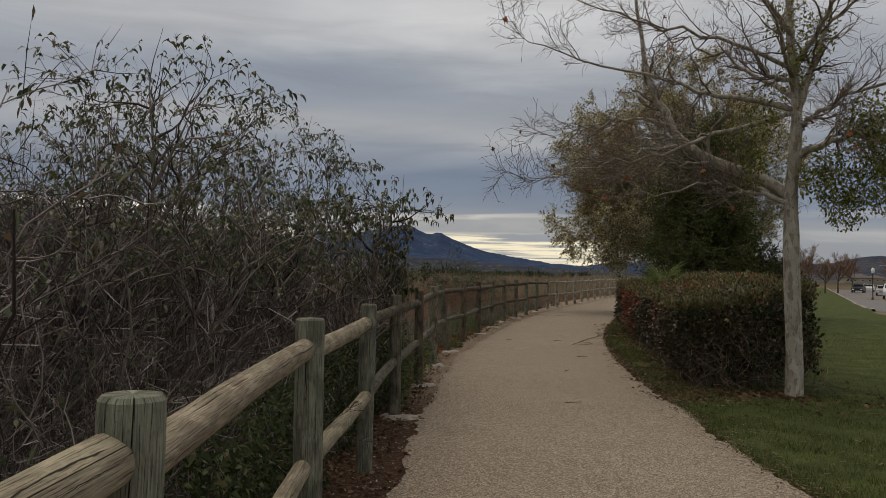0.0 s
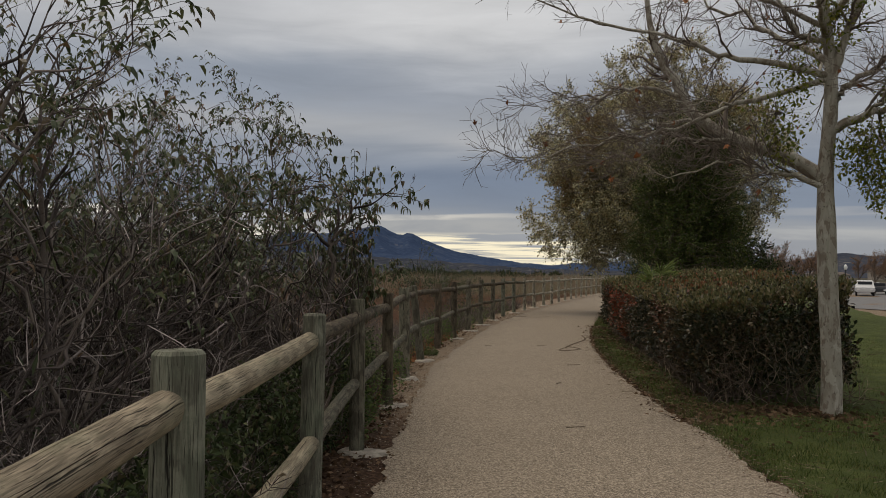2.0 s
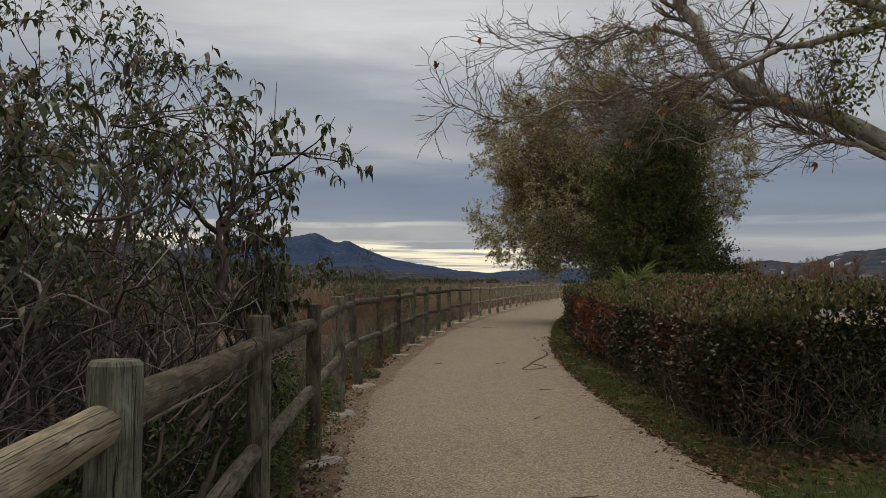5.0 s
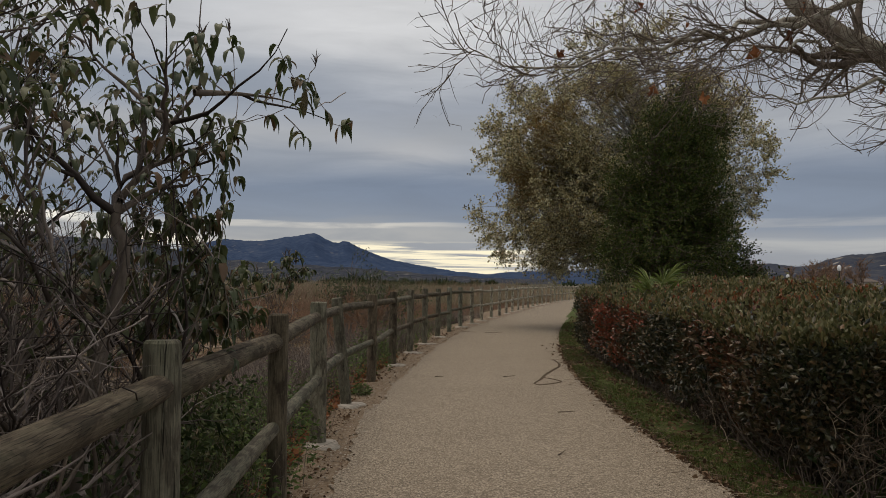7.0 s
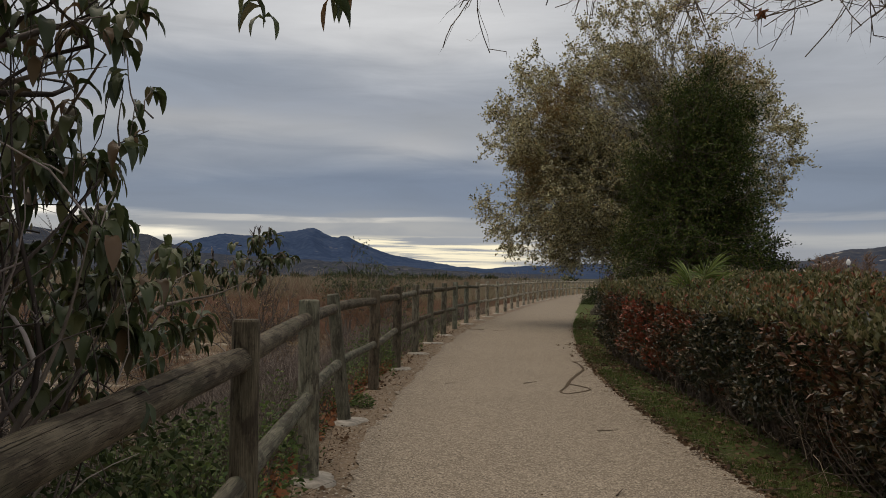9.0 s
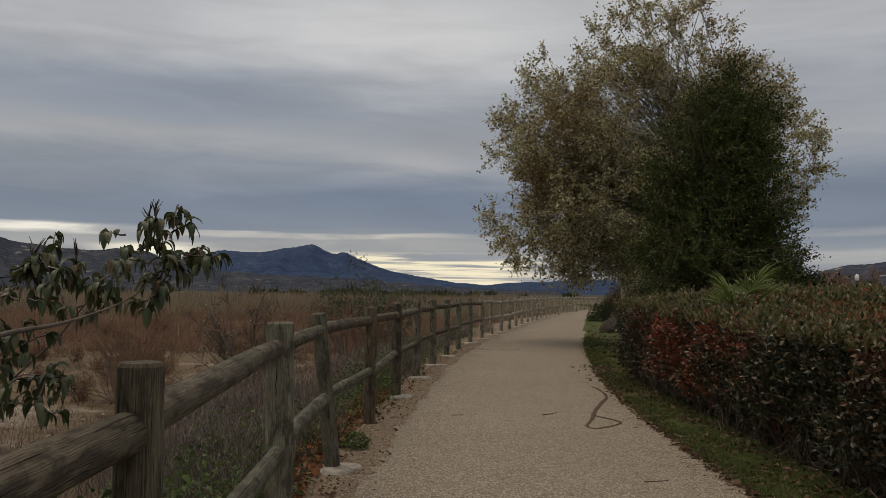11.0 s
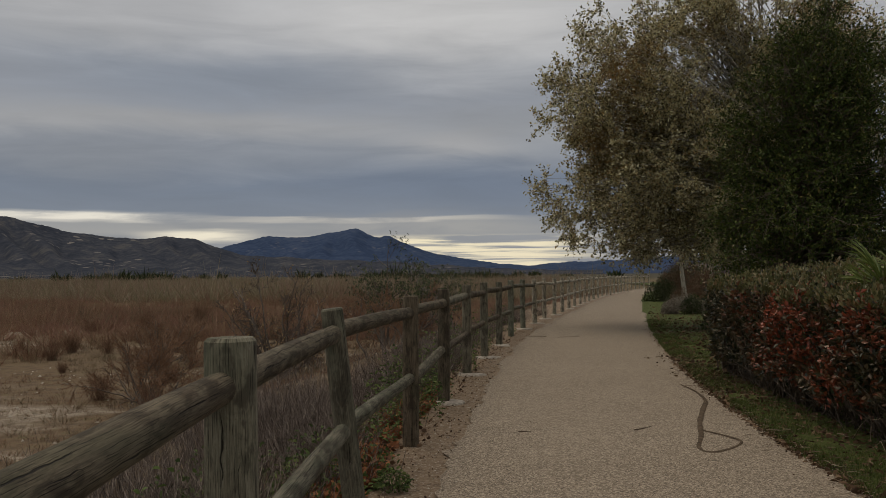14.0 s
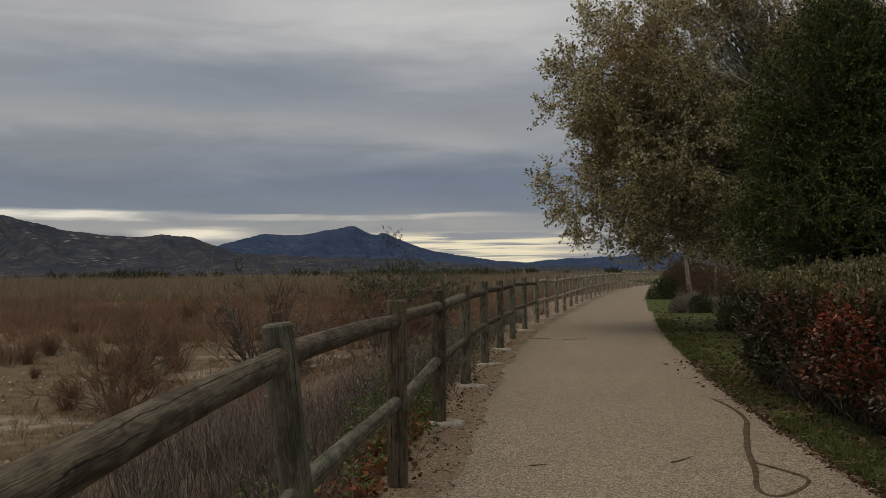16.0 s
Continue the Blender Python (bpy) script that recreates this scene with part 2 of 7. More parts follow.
def path_material():
    """Compacted decomposed granite: buff grit with fine dark and pale grains."""
    m, w = material("granite_grit")
    pos = w.add("ShaderNodeTexCoord").outputs["Object"]
    big, mid = w.noise(pos, 0.55, 4.0), w.noise(pos, 6.0, 5.0, 0.6)
    worn, dust = w.noise(pos, 1.6, 5.0, 0.6), w.noise(pos, 24.0, 4.0, 0.7)
    grain = w.noise(pos, 78.0, 3.0, 0.75)
    v = w.add("ShaderNodeTexVoronoi", pos)
    v.inputs["Scale"].default_value = 48.0
    chips = w.add("ShaderNodeSeparateColor", v.outputs["Color"]).outputs
    col = w.ramp(w.math("ADD", w.math("MULTIPLY", big, 0.5), w.math("MULTIPLY", mid, 0.5)),
                 (0.35, (0.212, 0.172, 0.127)), (0.65, (0.284, 0.234, 0.174)))
    col = w.mix(w.span(worn, 0.52, 0.68, 0.0, 0.38), col, (0.180, 0.140, 0.100))
    col = w.mix(w.span(dust, 0.50, 0.66, 0.0, 0.30), col, (0.165, 0.130, 0.094))
    col = w.mix(w.span(grain, 0.48, 0.36, 0.0, 0.80), col, (0.085, 0.068, 0.053))
    col = w.mix(w.span(grain, 0.53, 0.65, 0.0, 0.65), col, (0.47, 0.40, 0.31))
    small = w.add("ShaderNodeTexVoronoi", pos)
    small.inputs["Scale"].default_value = 88.0
    tone = w.add("ShaderNodeSeparateColor", small.outputs["Color"]).outputs[0]
    col = w.mix(w.span(tone, 0.60, 0.95, 0.0, 0.72), col, (0.095, 0.076, 0.058))
    col = w.mix(w.span(tone, 0.36, 0.05, 0.0, 0.68), col, (0.46, 0.39, 0.30))
    dot = w.span(v.outputs["Distance"], 0.42, 0.26)
    col = w.mix(w.math("MULTIPLY", dot, w.span(chips[1], 0.80, 0.84, 0.0, 0.80)), col, (0.075, 0.062, 0.050))
    col = w.mix(w.math("MULTIPLY", dot, w.span(chips[1], 0.16, 0.12, 0.0, 0.65)), col, (0.50, 0.43, 0.34))
    h = w.math("ADD", grain, w.math("MULTIPLY", mid, 0.8))
    return finish(m, w, col, 0.95, h, 0.005, 0.5, spec=0.15)


def ground_material():
    """Earth: mulch under the shrubs, pale grit beside the path, sandy wash with dry scrub litter beyond."""
    m, w = material("earth")
    pos = w.add("ShaderNodeTexCoord").outputs["Object"]
    xyz = w.add("ShaderNodeSeparateXYZ", pos)
    x, y, _ = xyz.outputs
    past = w.math("MAXIMUM", w.math("SUBTRACT", y, 27.0), 0.0)
    side = w.math("SUBTRACT", x, w.math("MULTIPLY", w.math("MULTIPLY", past, past), 0.0031))
    n1, n2, n3 = w.noise(pos, 0.22, 5.0, 0.6), w.noise(pos, 2.2, 5.0, 0.65), w.noise(pos, 26.0, 5.0, 0.65)
    v = w.add("ShaderNodeTexVoronoi", pos)
    v.inputs["Scale"].default_value = 60.0
    grit = w.add("ShaderNodeSeparateColor", v.outputs["Color"]).outputs[0]
    sand = w.ramp(n2, (0.3, (0.245, 0.200, 0.150)), (0.7, (0.43, 0.375, 0.30)))
    sand = w.mix(w.span(n3, 0.48, 0.64, 0.0, 0.72), sand, (0.105, 0.080, 0.056))
    sand = w.mix(w.span(w.noise(pos, 4.5, 5.0, 0.65), 0.50, 0.62, 0.0, 0.55), sand, (0.135, 0.098, 0.066))
    scrub = w.ramp(n2, (0.3, (0.095, 0.070, 0.046)), (0.55, (0.165, 0.118, 0.074)), (0.75, (0.150, 0.135, 0.070)))
    wide = w.add("ShaderNodeMapping", pos)
    wide.inputs["Scale"].default_value = (0.35, 1.0, 1.0)
    bars = w.noise(wide.outputs[0], 0.17, 4.0, 0.6, 0.4)
    wash = w.math("MULTIPLY", w.span(bars, 0.49, 0.59), w.math("MULTIPLY", w.span(x, -4.5, -7.0), w.span(y, 75.0, 40.0)))
    plain = w.mix(wash, scrub, sand)
    reeds = w.ramp(n1, (0.3, (0.115, 0.088, 0.048)), (0.7, (0.160, 0.120, 0.070)))
    plain = w.mix(w.span(y, 45.0, 110.0), plain, reeds)
    plain = w.mix(w.span(y, 200.0, 420.0), plain, (0.068, 0.060, 0.038))
    mulch = w.ramp(n3, (0.35, (0.030, 0.019, 0.013)), (0.55, (0.085, 0.050, 0.032)), (0.75, (0.165, 0.115, 0.080)))
    clods = w.noise(pos, 7.0, 6.0, 0.7)
    shoulder = w.ramp(n3, (0.3, (0.150, 0.106, 0.070)), (0.7, (0.300, 0.228, 0.158)))
    shoulder = w.mix(w.span(clods, 0.52, 0.64, 0.0, 0.65), shoulder, (0.100, 0.067, 0.045))
    shoulder = w.mix(w.span(grit, 0.75, 1.0, 0.0, 0.6), shoulder, (0.42, 0.36, 0.28))
    edge = w.math("ADD", y, w.math("MULTIPLY", n2, 5.0))
    near = w.mix(w.span(edge, 14.5, 18.5), mulch, shoulder)
    litter = w.span(w.math("ADD", x, w.math("MULTIPLY", n2, 0.9)), -1.45, -1.75)
    near = w.mix(w.math("MULTIPLY", litter, 0.75), near, mulch)
    col = w.mix(w.span(side, -2.6, -4.6), near, plain)
    h = w.math("ADD", n3, w.math("MULTIPLY", grit, 0.3))
    return finish(m, w, col, 0.96, h, 0.02, 0.9, spec=0.1)


def lawn_material():
    m, w = material("lawn")
    pos = w.add("ShaderNodeTexCoord").outputs["Object"]
    n1, n2, n3 = w.noise(pos, 0.16, 4.0), w.noise(pos, 1.8, 5.0, 0.6), w.noise(pos, 45.0, 4.0, 0.7)
    col = w.ramp(w.math("ADD", w.math("MULTIPLY", n2, 0.5), w.math("MULTIPLY", n3, 0.5)),
                 (0.32, (0.030, 0.037, 0.011)), (0.52, (0.070, 0.090, 0.022)), (0.70, (0.135, 0.142, 0.044)))
    col = w.mix(w.span(n1, 0.55, 0.75, 0.0, 0.5), col, (0.125, 0.110, 0.045))
    duff = w.noise(pos, 9.0, 6.0, 0.7)
    col = w.mix(w.span(duff, 0.55, 0.66, 0.0, 0.45), col, (0.085, 0.060, 0.034))
    return finish(m, w, col, 0.9, n3, 0.03, 1.0, spec=0.15)


def plain_material(name, colour, rough=0.6, vary=0.15, scale=3.0, metal=0.0, spec=0.4):
    m, w = material(name)
    pos = w.add("ShaderNodeTexCoord").outputs["Object"]
    n = w.noise(pos, scale, 4.0, 0.6)
    lo = tuple(c * (1 - vary) for c in colour)
    hi = tuple(min(1.0, c * (1 + vary)) for c in colour)
    return finish(m, w, w.ramp(n, (0.35, lo), (0.65, hi)), rough, n, 0.002, 0.3, spec=spec)


def hill_material(name, low, high, scrub, scale, specks=0.0):
    """Chaparral slopes seen from afar: patches of scrub and bare ground, pale roofs and rocks low down; distance haze
    is mixed into the colours passed in.
    """
    m, w = material(name)
    pos = w.add("ShaderNodeTexCoord").outputs["Object"]
    tall = w.add("ShaderNodeMapping", pos)
    tall.inputs["Scale"].default_value = (1.0, 1.0, 0.45)
    a, b = w.noise(tall.outputs[0], scale, 6.0, 0.65, 0.6), w.noise(tall.outputs[0], scale * 6, 5.0, 0.65)
    col = w.ramp(w.math("ADD", w.math("MULTIPLY", a, 0.55), w.math("MULTIPLY", b, 0.45)), (0.40, low), (0.51, high), (0.61, scrub))
    if specks:
        v = w.add("ShaderNodeTexVoronoi", pos)
        v.inputs["Scale"].default_value = 0.055
        lit = w.span(w.add("ShaderNodeSeparateColor", v.outputs["Color"]).outputs[0], 0.72, 0.80)
        spot = w.math("MULTIPLY", w.span(v.outputs["Distance"], 0.42, 0.30), lit)
        where = w.span(w.noise(pos, 0.006, 2.0), 0.48, 0.58)
        col = w.mix(w.math("MULTIPLY", w.math("MULTIPLY", spot, where), specks), col, (0.30, 0.27, 0.24))
    return finish(m, w, col, 1.0, w.math("ADD", a, w.math("MULTIPLY", b, 0.3)), 4.0, 0.35, spec=0.0)


def trunk_material():
    """Sycamore bark: pale grey-tan with flaking darker plates."""
    m, w = material("sycamore_bark")
    pos = w.add("ShaderNodeTexCoord").outputs["Object"]
    st = w.add("ShaderNodeMapping", pos)
    st.inputs["Scale"].default_value = (1.0, 1.0, 0.4)
    plates = w.noise(st.outputs[0], 7.0, 5.0, 0.6, 0.5)
    fine = w.noise(st.outputs[0], 60.0, 5.0, 0.65)
    col = w.ramp(plates, (0.30, (0.165, 0.130, 0.098)), (0.38, (0.270, 0.242, 0.192)), (0.56, (0.37, 0.345, 0.285)), (0.70, (0.27, 0.268, 0.20)))
    flakes = w.noise(st.outputs[0], 16.0, 4.0, 0.6, 0.3)
    col = w.mix(w.span(flakes, 0.53, 0.57, 0.0, 0.75), col, (0.185, 0.148, 0.112))
    bare = w.noise(st.outputs[0], 11.0, 3.0, 0.5, 0.6)
    col = w.mix(w.span(bare, 0.58, 0.62, 0.0, 0.7), col, (0.46, 0.43, 0.36))
    scars = w.noise(pos, 30.0, 3.0, 0.6)
    col = w.mix(w.span(scars, 0.63, 0.68, 0.0, 0.8), col, (0.10, 0.078, 0.060))
    col = w.mix(w.span(fine, 0.38, 0.25, 0.0, 0.4), col, (0.12, 0.10, 0.08))
    return finish(m, w, col, 0.85, w.math("ADD", w.math("ADD", plates, w.span(flakes, 0.53, 0.57, 0.0, 0.35)), w.math("MULTIPLY", fine, 0.4)), 0.010, 0.9, spec=0.2)


LOG = log_material("pale_log", 1.18, (0.90, 1.0, 0.98), 0.75)
LOG_SOFT = log_material("soft_grey_log", 1.15, (0.95, 1.0, 0.96), 1.1)
LOG_MID = log_material("grey_log", 0.88, (0.99, 1.0, 0.95), 0.9)
LOG_DARK = log_material("dark_log", 0.64, (1.08, 0.98, 0.88))
LOG_TAN = log_material("tan_log", 1.68, (1.04, 0.97, 0.89), 0.5)
LOG_BLEACHED = log_material("bleached_log", 2.15, (0.98, 0.98, 1.0))
GRIT = path_material()
EARTH = ground_material()
LAWN = lawn_material()
SYC_BARK = trunk_material()
TWIG_SYC = bark_material("sycamore_twig", (0.085, 0.066, 0.054), (0.225, 0.185, 0.152), 20.0)
TWIG_GREY = leaf_material("bare_twig", ((0.0, (0.031, 0.024, 0.021)), (0.42, (0.074, 0.059, 0.053)), (0.74, (0.172, 0.142, 0.129)), (1.0, (0.413, 0.361, 0.335))), 0.8, 0.0, 0.25)
STEM_WARM = bark_material("crooked_limb", (0.085, 0.068, 0.056), (0.215, 0.180, 0.150), 22.0)
TWIG_DARK = bark_material("shrub_stem", (0.055, 0.042, 0.033), (0.155, 0.122, 0.095), 18.0)
TWIG_RED = bark_material("scrub_twig", (0.110, 0.062, 0.038), (0.290, 0.170, 0.100), 6.0)
TWIG_PALE = leaf_material("dry_stalk", ((0.0, (0.042, 0.032, 0.027)), (0.5, (0.110, 0.088, 0.075)), (0.85, (0.185, 0.152, 0.130)), (1.0, (0.33, 0.28, 0.24))), 0.85, 0.0, 0.2)
LEAF_SUMAC = leaf_material("sumac_leaf", ((0.0, (0.035, 0.050, 0.018)), (0.45, (0.073, 0.094, 0.037)), (0.75, (0.127, 0.135, 0.060)), (0.9, (0.109, 0.086, 0.050)), (1.0, (0.148, 0.088, 0.044))), 0.42, 0.28, 0.5)
LEAF_OLIVE = leaf_material("olive_leaf", ((0.0, (0.069, 0.063, 0.026)), (0.26, (0.147, 0.132, 0.054)), (0.40, (0.392, 0.355, 0.176)), (0.66, (0.549, 0.506, 0.290)), (0.80, (0.323, 0.205, 0.073)), (0.86, (0.627, 0.592, 0.382)), (1.0, (0.764, 0.736, 0.505))), 0.45, 0.36, 0.5, 0.30, (0.255, 0.158, 0.050), 0.28)
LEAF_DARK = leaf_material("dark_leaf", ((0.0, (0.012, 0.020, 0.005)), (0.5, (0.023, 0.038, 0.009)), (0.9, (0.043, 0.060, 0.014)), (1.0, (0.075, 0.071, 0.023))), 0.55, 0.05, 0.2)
LEAF_EVERGREEN = leaf_material("evergreen_leaf", ((0.0, (0.020, 0.033, 0.007)), (0.5, (0.042, 0.064, 0.012)), (0.88, (0.091, 0.113, 0.023)), (1.0, (0.151, 0.125, 0.040))), 0.6, 0.08, 0.15)
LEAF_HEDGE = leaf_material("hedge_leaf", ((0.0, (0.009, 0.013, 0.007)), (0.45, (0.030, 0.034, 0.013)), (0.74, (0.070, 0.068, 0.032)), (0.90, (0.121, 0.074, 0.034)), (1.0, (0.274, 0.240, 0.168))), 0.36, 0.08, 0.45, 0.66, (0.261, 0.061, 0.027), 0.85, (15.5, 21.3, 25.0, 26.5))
# olive new growth, paler than the front because the lit top is coloured in
LEAF_HEDGE_TOP = leaf_material("hedge_lit_new_leaf", ((0.0, (0.048, 0.054, 0.018)), (0.45, (0.118, 0.118, 0.044)), (0.80, (0.210, 0.188, 0.082)), (0.94, (0.195, 0.112, 0.050)), (1.0, (0.40, 0.35, 0.22))), 0.40, 0.25, 0.4, 0.10, (0.270, 0.080, 0.028), 0.9, (16.0, 18.0, 25.0, 27.0))
LEAF_VINE = leaf_material("mistletoe_leaf", ((0.0, (0.070, 0.090, 0.016)), (0.6, (0.185, 0.205, 0.036)), (1.0, (0.300, 0.270, 0.060))), 0.55, 0.40, 0.2)
LEAF_BROWN = leaf_material("dead_leaf", ((0.0, (0.055, 0.034, 0.022)), (0.5, (0.120, 0.072, 0.042)), (1.0, (0.225, 0.150, 0.092))), 0.8, 0.15, 0.15)
LEAF_ORANGE = leaf_material("orange_leaf", ((0.0, (0.107, 0.046, 0.024)), (0.5, (0.233, 0.091, 0.038)), (1.0, (0.378, 0.168, 0.074))), 0.7, 0.25, 0.2)
LEAF_TAN = leaf_material("tan_leaf", ((0.0, (0.150, 0.095, 0.050)), (0.5, (0.270, 0.185, 0.095)), (1.0, (0.42, 0.32, 0.17))), 0.7, 0.3, 0.2)
DRY_STRAW = leaf_material("dry_straw", ((0.0, (0.075, 0.052, 0.036)), (0.5, (0.160, 0.118, 0.084)), (1.0, (0.36, 0.29, 0.21))), 0.8, 0.0, 0.2)
# darkened weed green with the thicket's shade in it; plain shrubs share it
LEAF_SHADE = leaf_material("undergrowth_shade_leaf", ((0.0, (0.022, 0.035, 0.012)), (0.6, (0.054, 0.076, 0.027)), (0.9, (0.101, 0.119, 0.046)), (1.0, (0.135, 0.101, 0.061))), 0.55, 0.15, 0.25)
LEAF_PALM = leaf_material("palm_leaf", ((0.0, (0.072, 0.112, 0.026)), (1.0, (0.192, 0.224, 0.058))), 0.5, 0.2)
LEAF_GREEN = leaf_material("weed_leaf", ((0.0, (0.037, 0.062, 0.021)), (0.7, (0.112, 0.160, 0.048)), (1.0, (0.188, 0.225, 0.075))), 0.6, 0.25, 0.15)
GRASS = leaf_material("grass_blade", ((0.0, (0.033, 0.053, 0.012)), (0.6, (0.081, 0.111, 0.025)), (0.88, (0.140, 0.152, 0.044)), (1.0, (0.242, 0.192, 0.101))), 0.6, 0.3, 0.2)
REED = leaf_material("reed", ((0.0, (0.156, 0.098, 0.065)), (0.5, (0.265, 0.165, 0.109)), (0.8, (0.241, 0.177, 0.097)), (1.0, (0.373, 0.231, 0.163))), 0.8, 0.2, 0.3, 0.75, (0.241, 0.130, 0.094), 0.11)
WILLOW = leaf_material("willow_scrub", ((0.0, (0.150, 0.135, 0.081)), (0.5, (0.245, 0.212, 0.130)), (0.8, (0.300, 0.244, 0.168)), (1.0, (0.333, 0.233, 0.168))), 0.8, 0.25, 0.3, 0.65, (0.227, 0.152, 0.110), 0.05)
GREY_SCRUB = leaf_material("grey_scrub", ((0.0, (0.124, 0.096, 0.063)), (0.5, (0.240, 0.179, 0.119)), (0.8, (0.197, 0.173, 0.107)), (1.0, (0.379, 0.256, 0.176))), 0.85, 0.15, 0.1)
SCRUB = leaf_material("scrub_stalk", ((0.0, (0.125, 0.070, 0.046)), (0.5, (0.235, 0.138, 0.090)), (0.8, (0.300, 0.200, 0.135)), (1.0, (0.190, 0.170, 0.095))), 0.85, 0.15, 0.1, 0.45, (0.120, 0.100, 0.070), 0.22)
GRAVEL = leaf_material("gravel_chip", ((0.0, (0.14, 0.115, 0.09)), (0.5, (0.30, 0.26, 0.20)), (1.0, (0.50, 0.46, 0.39))), 0.9, 0.0, 0.15)
CONCRETE = plain_material("footing_concrete", (0.34, 0.305, 0.255), 0.95, 0.3, 14.0, spec=0.1)
ASPHALT = plain_material("lot_asphalt", (0.17, 0.165, 0.16), 0.9, 0.15, 2.0)
TAR = plain_material("dark_stain", (0.090, 0.068, 0.048), 0.95, 0.35, 14.0, spec=0.05)
STICK = plain_material("fallen_stick", (0.095, 0.070, 0.050), 0.9, 0.3, 20.0)
# chaparral brown shifted to blue-grey: distance haze set in the colour
HILL_NEAR = hill_material("hazed_brown_hill", (0.034, 0.040, 0.054), (0.052, 0.058, 0.073), (0.088, 0.087, 0.090), 0.016, 0.5)
# bluest of the ranges: most distance haze put into the slope colours
HILL_FAR = hill_material("haze_blue_hill", (0.034, 0.052, 0.098), (0.044, 0.067, 0.122), (0.062, 0.082, 0.132), 0.010, 0.18)
# the town hills carry a weaker haze tint in their colour
HILL_TOWN = hill_material("hazed_grey_hill", (0.040, 0.048, 0.070), (0.060, 0.066, 0.084), (0.098, 0.092, 0.092), 0.014, 0.9)


# ---- building helpers ----
rng = np.random.default_rng(7)


def mesh_of(name, verts, faces, mat, smooth=True):
    """A mesh from arrays: verts (n,3), faces a list of (m,3) or (m,4) index arrays."""
    me = bpy.data.meshes.new(name)
    verts = np.asarray(verts, np.float32).reshape(-1, 3)
    faces = [np.asarray(f, np.int32) for f in faces if len(f)]
    counts = np.concatenate([np.full(len(f), f.shape[1], np.int32) for f in faces])
    idx = np.concatenate([f.ravel() for f in faces])
    me.vertices.add(len(verts))
    me.vertices.foreach_set("co", verts.ravel())
    me.loops.add(len(idx))
    me.loops.foreach_set("vertex_index", idx)
    me.polygons.add(len(counts))
    me.polygons.foreach_set("loop_start", np.concatenate([[0], np.cumsum(counts)[:-1]]).astype(np.int32))
    me.update(calc_edges=True)
    me.polygons.foreach_set("use_smooth", np.full(len(counts), smooth))
    me.materials.append(mat)
    return me


def thing(name, label, category, group="", kind="", at=(0, 0, 0), turn=0.0, size=1.0):
    ob = new(name)
    ob.matrix_basis = Matrix.LocRotScale(at, Euler((0, 0, turn)), (size, size, size))
    ob.empty_display_size = 0.2
    return tagged(ob, label, category, group, kind)


def child(name, me, parent, label="", kind=""):
    ob = new(name, me)
    ob.parent = parent
    return tagged(ob, label, "", "", kind)


def unit(v):
    return v / np.maximum(np.linalg.norm(v, axis=-1, keepdims=True), 1e-9)


def tubes(P, R, sides=4):
    """Tubes round M polylines of N points: P (M,N,3), R (M,N)."""
    P, R = np.asarray(P, float), np.asarray(R, float)
    M, N = R.shape
    T = unit(np.gradient(P, axis=1))
    ref = np.where(np.abs(T[..., 2:3]) > 0.85, np.array([1.0, 0.0, 0.0]), np.array([0.0, 0.0, 1.0]))
    A = unit(np.cross(T, ref))
    B = np.cross(T, A)
    ang = np.arange(sides) * 2 * np.pi / sides
    V = P[:, :, None] + R[:, :, None, None] * (A[:, :, None] * np.cos(ang)[:, None] + B[:, :, None] * np.sin(ang)[:, None])
    base = (np.arange(M) * N * sides)[:, None, None] + (np.arange(N - 1) * sides)[None, :, None]
    j, k = np.arange(sides), (np.arange(sides) + 1) % sides
    F = np.stack([base + j, base + k, base + sides + k, base + sides + j], -1).reshape(-1, 4)
    return V.reshape(-1, 3), F


class Bag:
    """Collects vertices and faces of one mesh."""

    def __init__(self):
        self.v, self.f, self.n = [], [], 0

    def add(self, V, *faces):
        V = np.asarray(V, float).reshape(-1, 3)
        for F in faces:
            self.f.append(np.asarray(F) + self.n)
        self.v.append(V)
        self.n += len(V)
        return self

    def tubes(self, P, R, sides=4):
        return self.add(*tubes(P, R, sides))

    def mesh(self, name, mat, smooth=True):
        return mesh_of(name, np.concatenate(self.v), self.f, mat, smooth)


def along(P, t):
    """Points at fractions t (M,K) of polylines P (M,N,3), and the tangents there."""
    M, N, _ = P.shape
    s = np.clip(t, 0, 0.9999) * (N - 1)
    i = s.astype(int)
    f = (s - i)[..., None]
    m = np.arange(M)[:, None]
    a, b = P[m, i], P[m, i + 1]
    return a + (b - a) * f, unit(b - a)


def shoots(start, heading, length, radius, n, wobble=0.12, rise=0.0, taper=0.25):
    """M wandering shoots of n points; rise bends them up (or down, if negative)."""
    M = len(start)
    P = np.empty((M, n, 3))
    P[:, 0] = start
    d = unit(heading)
    step = (np.asarray(length) / (n - 1))[:, None]
    for k in range(1, n):
        d = unit(d + rng.normal(0, wobble, (M, 3)) + np.array([0, 0, rise]))
        P[:, k] = P[:, k - 1] + d * step
    R = np.asarray(radius)[:, None] * np.linspace(1, taper, n)[None]
    return P, R


